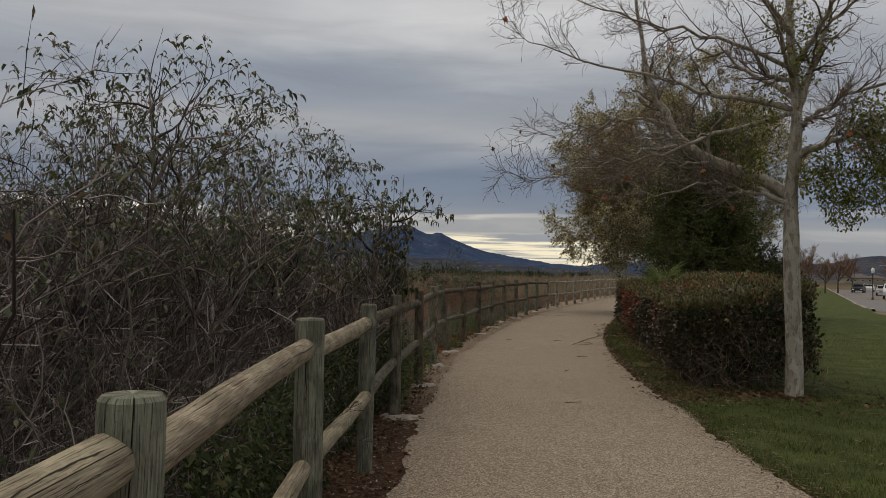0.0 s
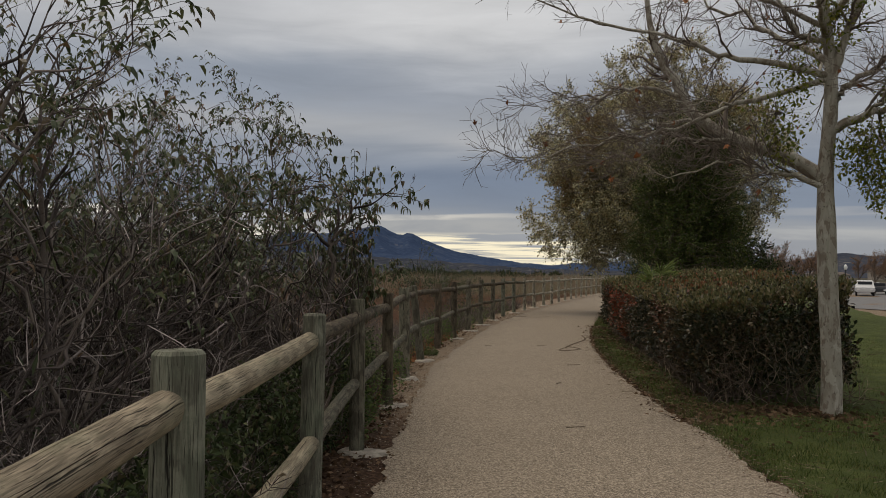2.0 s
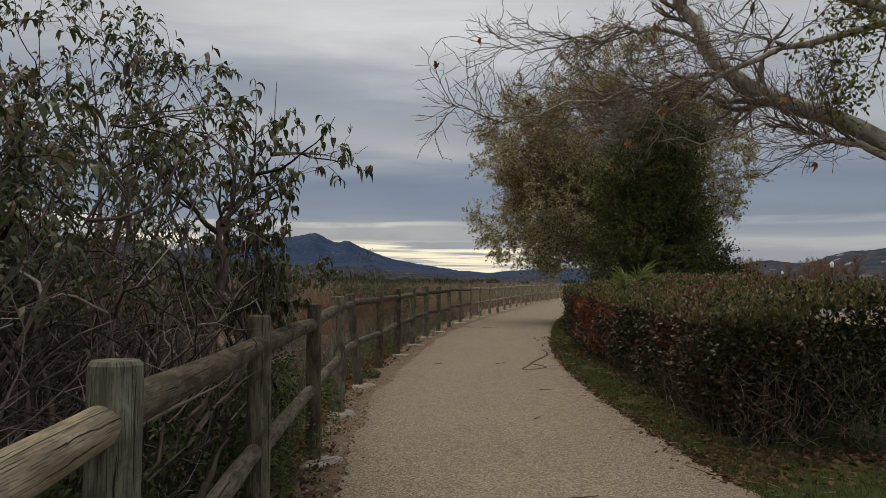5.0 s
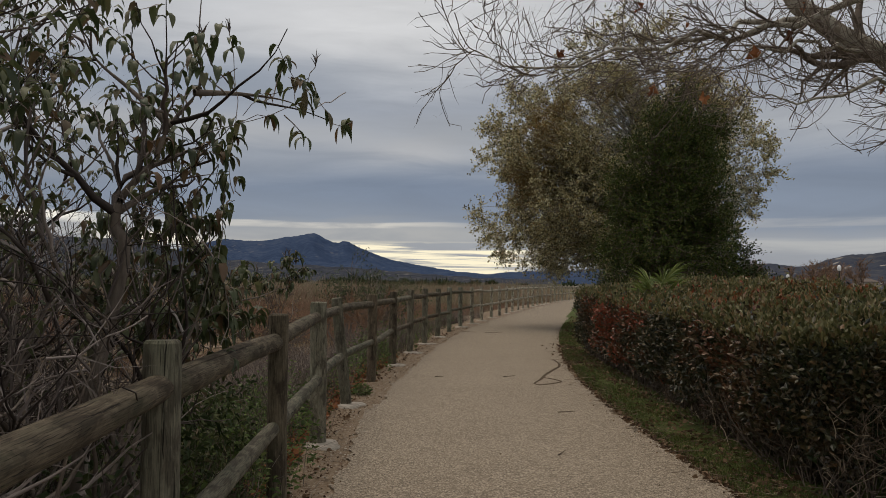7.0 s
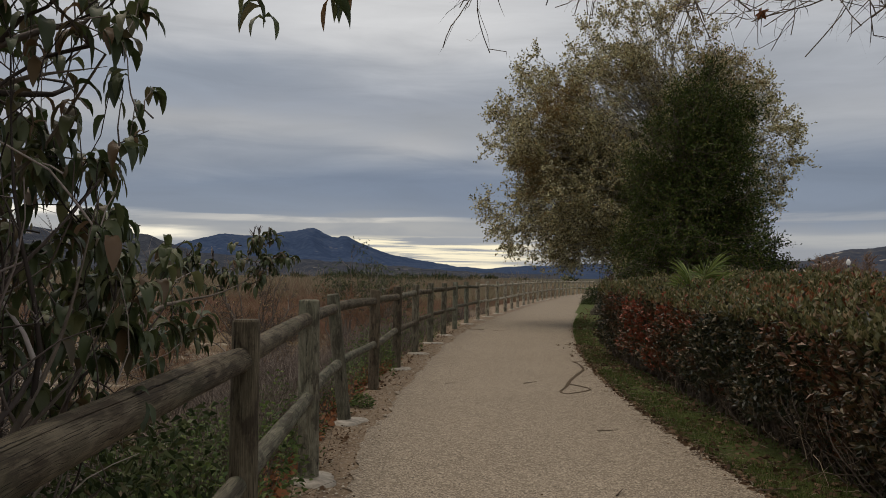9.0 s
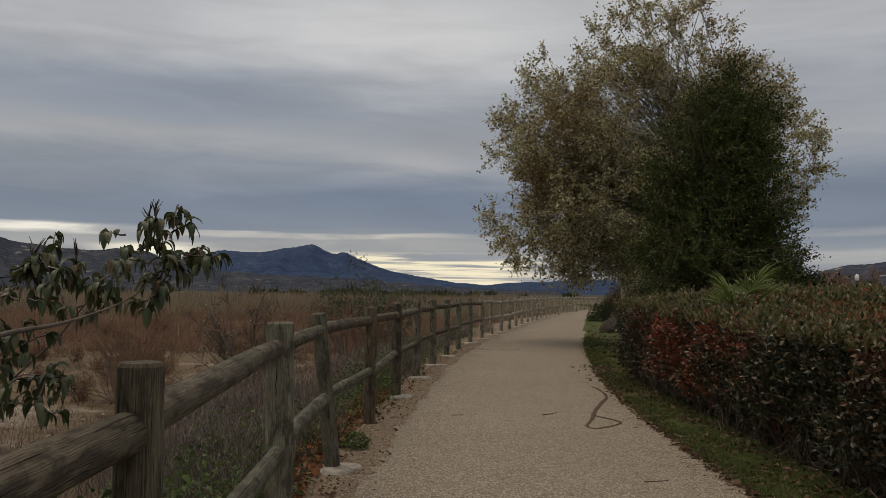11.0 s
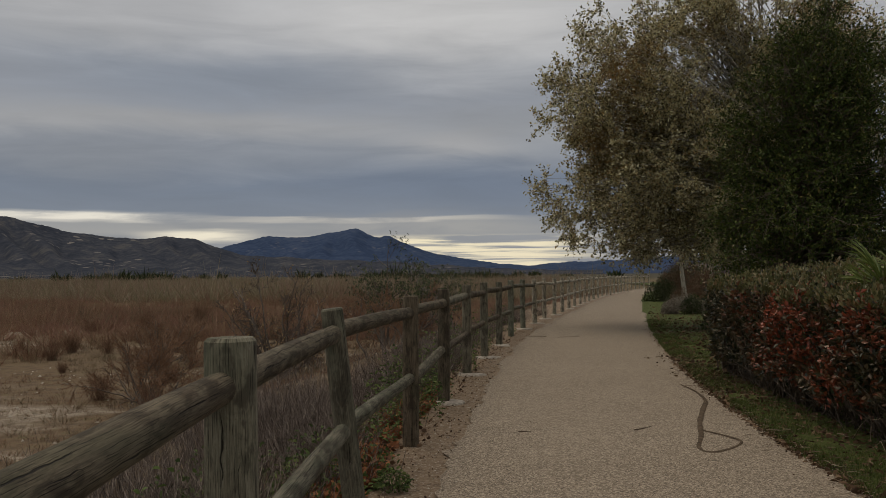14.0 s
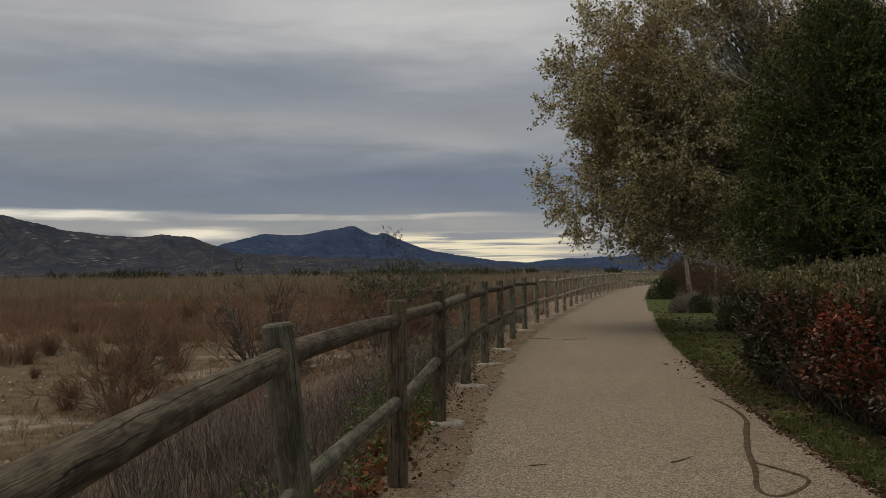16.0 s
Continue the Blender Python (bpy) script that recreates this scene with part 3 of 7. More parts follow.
def branch(P, R, k, t0, t1, spread, length, ratio, n=5, wobble=0.12, rise=0.0, short=0.5, taper=0.3):
    """k side shoots from each polyline, between fractions t0 and t1, leaning off by about spread radians."""
    M = len(P)
    t = rng.uniform(t0, t1, (M, k))
    pos, tan = along(P, t)
    side = unit(np.cross(tan, rng.normal(0, 1, tan.shape)))
    a = rng.normal(spread, spread * 0.25, t.shape)[..., None]
    d = tan * np.cos(a) + side * np.sin(a)
    le = length * rng.uniform(0.55, 1.2, t.shape) * (1 - short * t)
    s = np.clip(t, 0, 0.999) * (P.shape[1] - 1)
    rad = R[np.arange(M)[:, None], s.astype(int)] * ratio
    return shoots(pos.reshape(-1, 3), d.reshape(-1, 3), le.ravel(), rad.ravel(), n, wobble, rise, taper)


def leaves(pos, axis, length, width, droop=0.0, curve=False):
    """Leaves at pos along axis: folded diamonds, or curved blades of four faces."""
    n = len(pos)
    length, width = np.broadcast_to(length, n)[:, None], np.broadcast_to(width, n)[:, None]
    axis = unit(axis)
    side = unit(np.cross(axis, rng.normal(0, 1, (n, 3))))
    up = np.cross(side, axis)
    if not curve:
        mid = pos + axis * length * 0.5
        V = np.stack([pos, mid + side * width / 2 + up * width * 0.18, pos + axis * length - np.array([0, 0, 1]) * droop * length, mid - side * width / 2 + up * width * 0.18], 1)
        b = np.arange(n)[:, None] * 4
        return V, b + np.array([0, 1, 2]), b + np.array([0, 2, 3])
    down = np.array([0, 0, -1.0])
    p1 = pos + axis * length * 0.33
    a2 = unit(axis + down * droop)
    p2 = p1 + a2 * length * 0.36
    tip = p2 + unit(a2 + down * droop * 1.4) * length * 0.31
    V = np.stack([pos, p1 + side * width / 2, p1 - side * width / 2, p2 + side * width * 0.42, p2 - side * width * 0.42, tip], 1)
    b = np.arange(n)[:, None] * 6
    return V, b + np.array([0, 1, 2]), b + np.array([3, 5, 4]), b + np.array([1, 3, 4, 2])


def fine_leaves(pos, axis, length, width, droop=0.6):
    """Long leaves folded along the midrib and curling down, six stations each."""
    n = len(pos)
    length, width = np.broadcast_to(length, n)[:, None], np.broadcast_to(width, n)[:, None]
    d = unit(axis)
    side = unit(np.cross(d, rng.normal(0, 0.35, (n, 3)) + np.array([0, 0, 1.0])))
    curl = droop * rng.uniform(0.5, 1.5, (n, 1))
    p, rows = pos.copy(), []
    for k, wd in enumerate((0.12, 0.75, 1.0, 0.85, 0.5, 0.04)):
        up = np.cross(side, d)
        rows.append(np.stack([p - side * width * wd / 2 + up * width * wd * 0.22, p, p + side * width * wd / 2 + up * width * wd * 0.22], 1))
        p = p + d * length / 5
        d = unit(d + np.array([0, 0, -1.0]) * curl * 0.45)
    V = np.stack(rows, 1)
    i = (np.arange(n) * 18)[:, None, None] + (np.arange(5) * 3)[None, :, None] + np.arange(2)[None, None]
    return V, np.stack([i, i + 1, i + 4, i + 3], -1).reshape(-1, 4)


def glide(table):
    """A smooth function through rows (y, value)."""
    ys, vs = np.array([r[0] for r in table], float), np.array([r[1] for r in table], float)
    m = np.gradient(vs, ys)

    def f(y):
        y = np.asarray(y, float)
        i = np.clip(np.searchsorted(ys, y) - 1, 0, len(ys) - 2)
        h = ys[i + 1] - ys[i]
        t = np.clip((y - ys[i]) / h, 0, 1)
        return ((2 * t**3 - 3 * t**2 + 1) * vs[i] + (t**3 - 2 * t**2 + t) * h * m[i]
                + (-2 * t**3 + 3 * t**2) * vs[i + 1] + (t**3 - t**2) * h * m[i + 1])
    return f


def wave(x, y, s, seed=0.0):
    """Cheap smooth noise, about -1 to 1."""
    return (np.sin(x * s + 1.7 * np.sin(y * s * 0.7 + seed)) + np.sin(y * s * 1.3 + 2.1 * np.sin(x * s * 0.6 + seed * 1.9))
            + np.sin((x + y) * s * 0.8 + seed * 3.1)) / 3


# ---- plan ----
FENCE = glide([(-8, 1.5), (-2, 0.50), (2, -0.06), (4.9, -0.50), (7.3, -0.87), (9.85, -1.21), (12.45, -1.495), (14.9, -1.68), (17.3, -1.88),
               (19.65, -1.99), (22, -2.00), (24.7, -1.91), (27.6, -1.79), (30.3, -1.60), (33, -1.37), (36, -1.08), (38, -0.82), (40, -0.52), (42.8, -0.10),
               (45, 0.29), (47.5, 0.72), (50.2, 1.17), (53.3, 1.68), (56.4, 2.23), (61, 3.02), (66, 4.0), (78, 6.6), (87, 8.7), (95, 11.0), (105, 14.5)])
RIGHT = glide([(-8, 5.0), (0, 3.95), (5, 3.10), (9.8, 2.25), (11.5, 1.98), (13.7, 1.80), (16, 1.56), (18.5, 1.41), (21.3, 1.34), (24.3, 1.36),
               (28.5, 1.62), (33, 2.03), (38.5, 2.68), (44, 3.5), (50, 4.4), (56, 5.3), (63, 6.4), (70, 7.6), (80, 9.8), (95, 13.8), (105, 17.2)])


def LEFT(y):
    return FENCE(y) + 0.29 + 0.13 * np.clip((np.asarray(y, float) - 15.5) / 6.0, 0, 1)


def ease(v, a, b):
    t = np.clip((v - a) / (b - a), 0, 1)
    return t * t * (3 - 2 * t)


def level(x, y):
    """Height of the ground."""
    x, y = np.asarray(x, float), np.asarray(y, float)
    f = FENCE(np.clip(y, -8, 104))
    off = f - x
    drop = -0.22 * ease(off, 0.3, 1.6) - 1.15 * ease(off, 1.8, 7.5)
    rough = 0.05 * wave(x, y, 0.9, 1.0) * ease(off, 0.6, 3) + 0.25 * wave(x, y, 0.09, 4.0) * ease(off, 10, 30)
    lawn = -0.65 * ease(x, 9, 26) + 0.05 * wave(x, y, 0.5, 2.0) * ease(x - RIGHT(np.clip(y, -8, 104)), 0.5, 3)
    return drop + rough + lawn


def strip_sheet(name, x0, x1, ys, nx, z, mat, ragged=0.0, seed=0.0):
    """A sheet between two edge functions along y."""
    ys = np.asarray(ys, float)
    a, b = x0(ys), x1(ys)
    if ragged:
        a = a + ragged * (wave(ys, ys * 0.3, 2.3, seed) + 0.6 * wave(ys, ys, 9.0, seed + 2) + rng.normal(0, 0.25, len(ys)))
        b = b + ragged * (wave(ys, ys * 0.3, 2.9, seed + 5) + 0.6 * wave(ys, ys, 8.0, seed + 7) + rng.normal(0, 0.25, len(ys)))
    u = np.linspace(0, 1, nx)
    X = a[:, None] + (b - a)[:, None] * u
    Y = np.repeat(ys[:, None], nx, 1)
    V = np.stack([X, Y, z(X, Y)], -1)
    i = (np.arange(len(ys) - 1) * nx)[:, None] + np.arange(nx - 1)
    F = np.stack([i, i + 1, i + nx + 1, i + nx], -1).reshape(-1, 4)
    return mesh_of(name, V, [F], mat)


# ---- ground ----
def build_ground():
    gx = np.concatenate([-np.geomspace(3000, 12, 46), np.arange(-11.5, 12, 0.35), np.geomspace(12.5, 3000, 46)])
    gy = np.concatenate([-np.geomspace(600, 12, 14), np.arange(-11, 45, 0.5), np.geomspace(46, 4200, 60)])
    X, Y = np.meshgrid(gx, gy)
    V = np.stack([X, Y, level(X, Y)], -1)
    n = len(gx)
    i = (np.arange(len(gy) - 1) * n)[:, None] + np.arange(n - 1)
    F = np.stack([i, i + 1, i + n + 1, i + n], -1).reshape(-1, 4)
    tagged(new("ground", mesh_of("ground", V, [F], EARTH)), "bare brown earth and sandy flood plain", "ground", kind="structure")

    ys = np.arange(-8, 104, 0.12)
    me = strip_sheet("path", LEFT, RIGHT, ys, 24, lambda x, y: 0.016 + 0.012 * np.sin(np.clip((x - LEFT(y)) / (RIGHT(y) - LEFT(y)), 0, 1) * np.pi)
                     + 0.004 * wave(x, y, 1.4, 3), GRIT, 0.075, 1.0)
    tagged(new("path", me), "buff decomposed-granite footpath curving along the fence", "path", kind="structure")
    ys = np.concatenate([np.arange(-8, 44, 0.15), np.geomspace(44.5, 190, 60)])
    me = strip_sheet("lawn", lambda y: RIGHT(np.clip(y, -8, 104)) - 0.14, lambda y: np.maximum(3.3 + 0.2755 * y, 15.9), ys, 90,
                     lambda x, y: level(x, y) - 0.008 + 0.16 * ease(y, 34, 90) + (0.022 + 0.012 * wave(x, y, 5.0, 2.0)) * ease(x - RIGHT(np.clip(y, -8, 104)), -0.02, 0.12), LAWN, 0.02, 4.0)
    tagged(new("lawn", me), "mown green lawn with bare patches", "lawn", kind="structure")


build_ground()


# ---- hills ----
def build_hills(name, label, ridge, dist, depth, mat, rough, seed, step=0.12):
    """A range of hills: ridge maps bearing in degrees to elevation in degrees, at a distance in metres."""
    lo, hi = ridge[0][0], ridge[-1][0]
    f = glide(ridge)
    a = np.arange(lo, hi, step)
    u = np.linspace(0, 1, 26)
    top = np.tan(np.radians(np.maximum(f(a) + 0.05 * wave(a, a * 0.4, 2.6, seed) + 0.025 * wave(a, a, 8.0, seed + 1), 0.02))) * dist
    D = dist - depth * (1 - u)[None]
    prof = np.clip(u, 0, 1)[None] ** 1.5
    A = np.radians(a)[:, None]
    gul = 1 - rough * (1 - u[None]) * u[None] * 4 * (0.5 + 0.5 * wave(a[:, None] + 1.5 * u[None], u[None] * 3, 3.2, seed + 3))
    Z = top[:, None] * prof * gul - 6.0 * (1 - u[None])
    X, Y = np.sin(A) * D, np.cos(A) * D
    V = np.stack([X, Y + 10, Z + 1.6], -1)
    back = np.stack([np.sin(A[:, 0]) * (dist + depth), np.cos(A[:, 0]) * (dist + depth) + 10, np.full(len(a), -6.0)], -1)[:, None]
    V = np.concatenate([V, back], 1)
    n = V.shape[1]
    i = (np.arange(len(a) - 1) * n)[:, None] + np.arange(n - 1)
    F = np.stack([i, i + n, i + n + 1, i + 1], -1).reshape(-1, 4)
    tagged(new(name, mesh_of(name, V, [F], mat)), label, "hills", kind="structure")


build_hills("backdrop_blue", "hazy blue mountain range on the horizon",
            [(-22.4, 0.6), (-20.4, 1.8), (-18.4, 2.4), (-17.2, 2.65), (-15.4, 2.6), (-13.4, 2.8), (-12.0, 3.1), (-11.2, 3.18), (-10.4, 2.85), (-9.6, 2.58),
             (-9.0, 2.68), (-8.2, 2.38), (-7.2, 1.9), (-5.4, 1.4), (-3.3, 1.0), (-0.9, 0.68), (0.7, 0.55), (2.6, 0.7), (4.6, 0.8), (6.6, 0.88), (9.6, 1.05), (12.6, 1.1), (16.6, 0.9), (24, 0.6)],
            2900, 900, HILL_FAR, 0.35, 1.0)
build_hills("backdrop_brown", "dark chaparral hills across the plain, coloured blue-grey for haze",
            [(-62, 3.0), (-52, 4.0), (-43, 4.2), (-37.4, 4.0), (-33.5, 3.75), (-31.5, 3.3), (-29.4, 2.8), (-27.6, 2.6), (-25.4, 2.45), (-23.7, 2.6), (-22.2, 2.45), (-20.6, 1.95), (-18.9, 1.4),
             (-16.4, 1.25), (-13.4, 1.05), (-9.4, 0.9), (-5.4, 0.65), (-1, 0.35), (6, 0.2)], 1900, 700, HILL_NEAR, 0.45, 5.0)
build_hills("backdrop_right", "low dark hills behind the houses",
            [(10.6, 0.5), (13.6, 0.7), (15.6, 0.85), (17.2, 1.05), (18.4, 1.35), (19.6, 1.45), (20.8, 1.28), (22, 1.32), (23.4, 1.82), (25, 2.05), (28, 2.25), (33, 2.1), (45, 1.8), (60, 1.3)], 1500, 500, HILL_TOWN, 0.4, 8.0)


# ---- fence ----
def log_mesh(name, length, r0, r1, seed, upright, sides=22, rings=16, mat=None):
    """A round log along +z with wavering sides, rounded ends and one open check along the grain."""
    g = np.random.default_rng(seed)
    end = 0.030 if upright else 0.05
    zs = np.concatenate([[0, 0.0], np.linspace(end, length - end, rings), [length - end * 0.35, length, length]])
    rs = np.interp(zs, [0, length], [r0, r1])
    k = 1.0 if upright else 0.80
    rs[0], rs[1], rs[-3], rs[-2], rs[-1] = 0.0, rs[1] * k, rs[-3] * (0.985 if upright else 0.9), rs[-2] * (0.86 if upright else 0.62), 0.0
    a = np.arange(sides) * 2 * np.pi / sides
    splits = np.sort(g.choice(sides, 3, replace=False)) if sides > 12 else []
    a = np.sort(np.concatenate([a] + [[a[c] - 0.024, a[c] + 0.024] for c in splits])) if len(splits) else a
    sides = len(a)
    A, Z = np.meshgrid(a, zs)
    ph = g.uniform(0, 6, 4)
    R = rs[:, None] * (1 + 0.03 * np.sin(2 * A + ph[0] + Z) + 0.022 * np.sin(3 * A + ph[1] - Z * 2) + 0.018 * np.sin(5 * A + 4 * Z + ph[2]))
    R *= 1 + 0.010 * g.normal(0, 1, len(zs))[:, None] * (0 if upright else 1)
    # open checks: narrow splits that wander a little and end within the log
    for c in splits:
        k = int(np.argmin(np.abs(a - c * 2 * np.pi / (sides - 6))))
        s0 = g.uniform(0.0, 0.5) * length
        mask = ease(zs, s0, s0 + 0.06) * (1 - ease(zs, s0 + g.uniform(0.3, 0.7) * length, s0 + length * 0.75))
        R[:, k] *= 1 - g.uniform(0.12, 0.26) * mask
        A[:, k - 1:k + 2] += (0.05 * np.sin(zs * 5 + ph[3]))[:, None]
    bend = 0.010 * np.sin(Z / length * np.pi + ph[3]) * (0 if upright else 1)
    V = np.stack([R * np.cos(A) + bend, R * np.sin(A) + bend * 0.6, Z], -1)
    i = (np.arange(len(zs) - 1) * sides)[:, None] + np.arange(sides)
    j = (np.arange(len(zs) - 1) * sides)[:, None] + (np.arange(sides) + 1) % sides
    F = np.stack([i, j, j + sides, i + sides], -1).reshape(-1, 4)
    me = mesh_of(name, V, [F], mat or LOG)
    me.set_sharp_from_angle(angle=radians(38))
    return me


def footing_mesh(seed):
    g = np.random.default_rng(seed)
    n = 20
    a = np.arange(n) * 2 * np.pi / n
    rr = 0.205 * (1 + 0.18 * np.sin(2 * a + seed) + 0.12 * np.sin(3 * a + seed * 2) + g.normal(0, 0.05, n))
    rings = [(1.05, -0.06), (1.0, 0.006), (0.85, 0.018), (0.5, 0.026), (0.02, 0.026)]
    V = np.concatenate([np.stack([rr * k * np.cos(a), rr * k * np.sin(a), np.full(n, z) + g.normal(0, 0.003, n)], -1) for k, z in rings])
    i = (np.arange(len(rings) - 1) * n)[:, None] + np.arange(n)
    j = (np.arange(len(rings) - 1) * n)[:, None] + (np.arange(n) + 1) % n
    return mesh_of("footing", V, [np.stack([i, j, j + n, i + n], -1).reshape(-1, 4)], CONCRETE)


POST_Y = [-4.7, -2.3, 0.1, 2.5, 4.9, 7.3, 9.8, 12.3, 14.8, 17.32, 19.8, 22.3, 24.75, 27.5, 30.05]
while POST_Y[-1] < 98:
    yy = POST_Y[-1]
    slope = float(FENCE(yy + 0.5) - FENCE(yy - 0.5))
    POST_Y.append(yy + 2.6 / math.hypot(1, slope))
LEANS = {19.8: (-0.100, -0.06), 17.32: (-0.01, 0.0), 22.3: (0.006, 0.01), 9.8: (0.012, 0.0), 12.3: (-0.01, 0.01), 4.9: (0.012, 0.0)}
TALLER = {17.32: -0.025, 19.8: -0.015, 7.3: 0.01, 14.8: -0.02, 22.3: -0.03}
GIRTH = {4.9: 0.83, 7.3: 0.87, 9.8: 0.80, 12.3: 0.78, 14.8: 0.77, 17.32: 0.94, 19.8: 0.80, 22.3: 0.87}


def build_fence():
    fence = thing("fence", "weathered round-log post and two-rail fence beside the path", "fence", kind="structure")
    pale = [log_mesh("post", 1.75, 0.085, 0.082, s, True) for s in (3, 5, 8, 11, 14, 21)]
    grey = [log_mesh("post", 1.75, 0.085, 0.082, s, True, mat=LOG_MID) for s in (13, 15, 18)]
    dark = [log_mesh("post", 1.75, 0.084, 0.081, s, True, mat=LOG_DARK) for s in (4, 6, 9)]

    bleached = [log_mesh("post", 1.75, 0.085, 0.082, s, True, 12, mat=LOG_BLEACHED) for s in (31, 33)]
    soft = [log_mesh("post", 1.75, 0.085, 0.082, 24, True, mat=LOG_SOFT)]

    def is_dark(y):
        """Some stretches of the fence are older and darker."""
        return 14 < y < 16 or 21 < y < 23 or 24 < y < 33 and int(y * 7) % 3 > 0
    feet = [footing_mesh(s) for s in (1, 2, 3)]
    g = np.random.default_rng(5)
    heads = []
    for k, y in enumerate(POST_Y):
        x = float(FENCE(y))
        z = float(level(x, y))
        lx, ly = LEANS.get(y, (float(g.normal(0, 0.008)), float(g.normal(0, 0.008))))
        h = 1.38 + float(g.normal(0, 0.012)) + TALLER.get(y, 0.0)
        up = Vector((lx, ly, 1)).normalized()
        ob = child("post", dark[k % 3] if is_dark(y) else soft[0] if 16 < y < 18 else grey[k % 3] if 18 < y < 33 or 12 < y < 13 else pale[k % len(pale)] if y < 39 else bleached[k % 2], fence)
        q = Vector((0, 0, 1)).rotation_difference(up) @ Euler((0, 0, g.uniform(0, 6.28))).to_quaternion()
        foot = Vector((x, y, z))
        ob.matrix_basis = Matrix.LocRotScale(foot + up * (h - 1.75), q, (GIRTH.get(y, 0.87), GIRTH.get(y, 0.87), 1))
        heads.append((foot, up, h))
        if y > 11 and k % 5 != 1:
            ft = child("footing", feet[k % 3], fence, "pale rough concrete post footing")
            ft.matrix_basis = pose(x + 0.05, y - 0.02, z + 0.004, 0, 0, g.uniform(0, 360))
    for k in range(len(heads) - 1):
        for drop, r in ((0.165, 0.055), (0.742, 0.049)):
            a = heads[k][0] + heads[k][1] * (heads[k][2] - drop + float(g.normal(0, 0.012)))
            b = heads[k + 1][0] + heads[k + 1][1] * (heads[k + 1][2] - drop + float(g.normal(0, 0.012)))
            d = (b - a).normalized()
            side = Vector((d.y, -d.x, 0))
            a, b = a + d * 0.02 - side * 0.012, b + d * 0.015 + side * 0.045
            near = 2 < POST_Y[k] < 32
            me = log_mesh("rail", (b - a).length, r * g.uniform(0.95, 1.08), r * g.uniform(0.92, 1.05), 100 + k * 2 + int(drop * 4), False, 20 if near else 10, 18 if near else 6, LOG_TAN if POST_Y[k] < 9 else LOG_MID if drop > 0.5 and POST_Y[k] < 24 else LOG_DARK if POST_Y[k] < 23 or POST_Y[k] < 33 and (k + int(drop * 2)) % 4 else LOG_MID if POST_Y[k] < 39 else LOG_BLEACHED)
            ob = child("rail", me, fence)
            ob.matrix_basis = Matrix.LocRotScale(a, Vector((0, 0, 1)).rotation_difference(d), (1, 1, 1))


build_fence()


# ---- sycamore over the path ----
def spline(points, n):
    """n points on a smooth line through a few control points."""
    p = np.array(points, float)
    t = np.linspace(0, len(p) - 1, n)
    q = [(k, p[k]) for k in range(len(p))]
    return np.stack([glide([(k, v[a]) for k, v in q])(t) for a in range(3)], -1)


def ribbons(P, width):
    """Very thin bent twigs: three points each, tapering to the tip."""
    n = len(P)
    s = unit(np.cross(P[:, 2] - P[:, 0], rng.normal(0, 1, (n, 3)))) * np.broadcast_to(width, n)[:, None]
    V = np.stack([P[:, 0] - s, P[:, 0] + s, P[:, 1] + s * 0.75, P[:, 1] - s * 0.75, P[:, 2]], 1)
    k = np.arange(n)[:, None] * 5
    return V, k + np.array([0, 1, 2, 3]), k + np.array([3, 2, 4])


def lobed_leaves(pos, axis, size):
    """Crumpled five-lobed leaves that hang from a point."""
    n = len(pos)
    d = unit(axis)
    side = unit(np.cross(d, rng.normal(0, 1, (n, 3))))
    up = np.cross(side, d)
    ang = np.radians([-150, -115, -80, -50, -25, 0, 25, 50, 80, 115, 150])
    rad = np.array([0.55, 0.9, 0.7, 1.0, 0.75, 1.15, 0.75, 1.0, 0.7, 0.9, 0.55])
    s = size[:, None]
    r = rad[None] * s * rng.uniform(0.8, 1.15, (n, 11))
    lift = 0.55 * s * (r / s) ** 2 * rng.uniform(0.3, 1.2, (n, 1)) + rng.normal(0, 0.20, (n, 11)) * s
    mid = pos + d * s * 0.9
    rim = mid[:, None] + d[:, None] * (np.cos(ang) * r)[..., None] + side[:, None] * (np.sin(ang) * r * 0.8)[..., None] + up[:, None] * lift[..., None]
    V = np.concatenate([mid[:, None], rim], 1)
    k = np.arange(n)[:, None, None] * 12
    F = (k + np.stack([np.zeros(10, int), np.arange(1, 11), np.arange(2, 12)], -1)[None]).reshape(-1, 3)
    return V, F


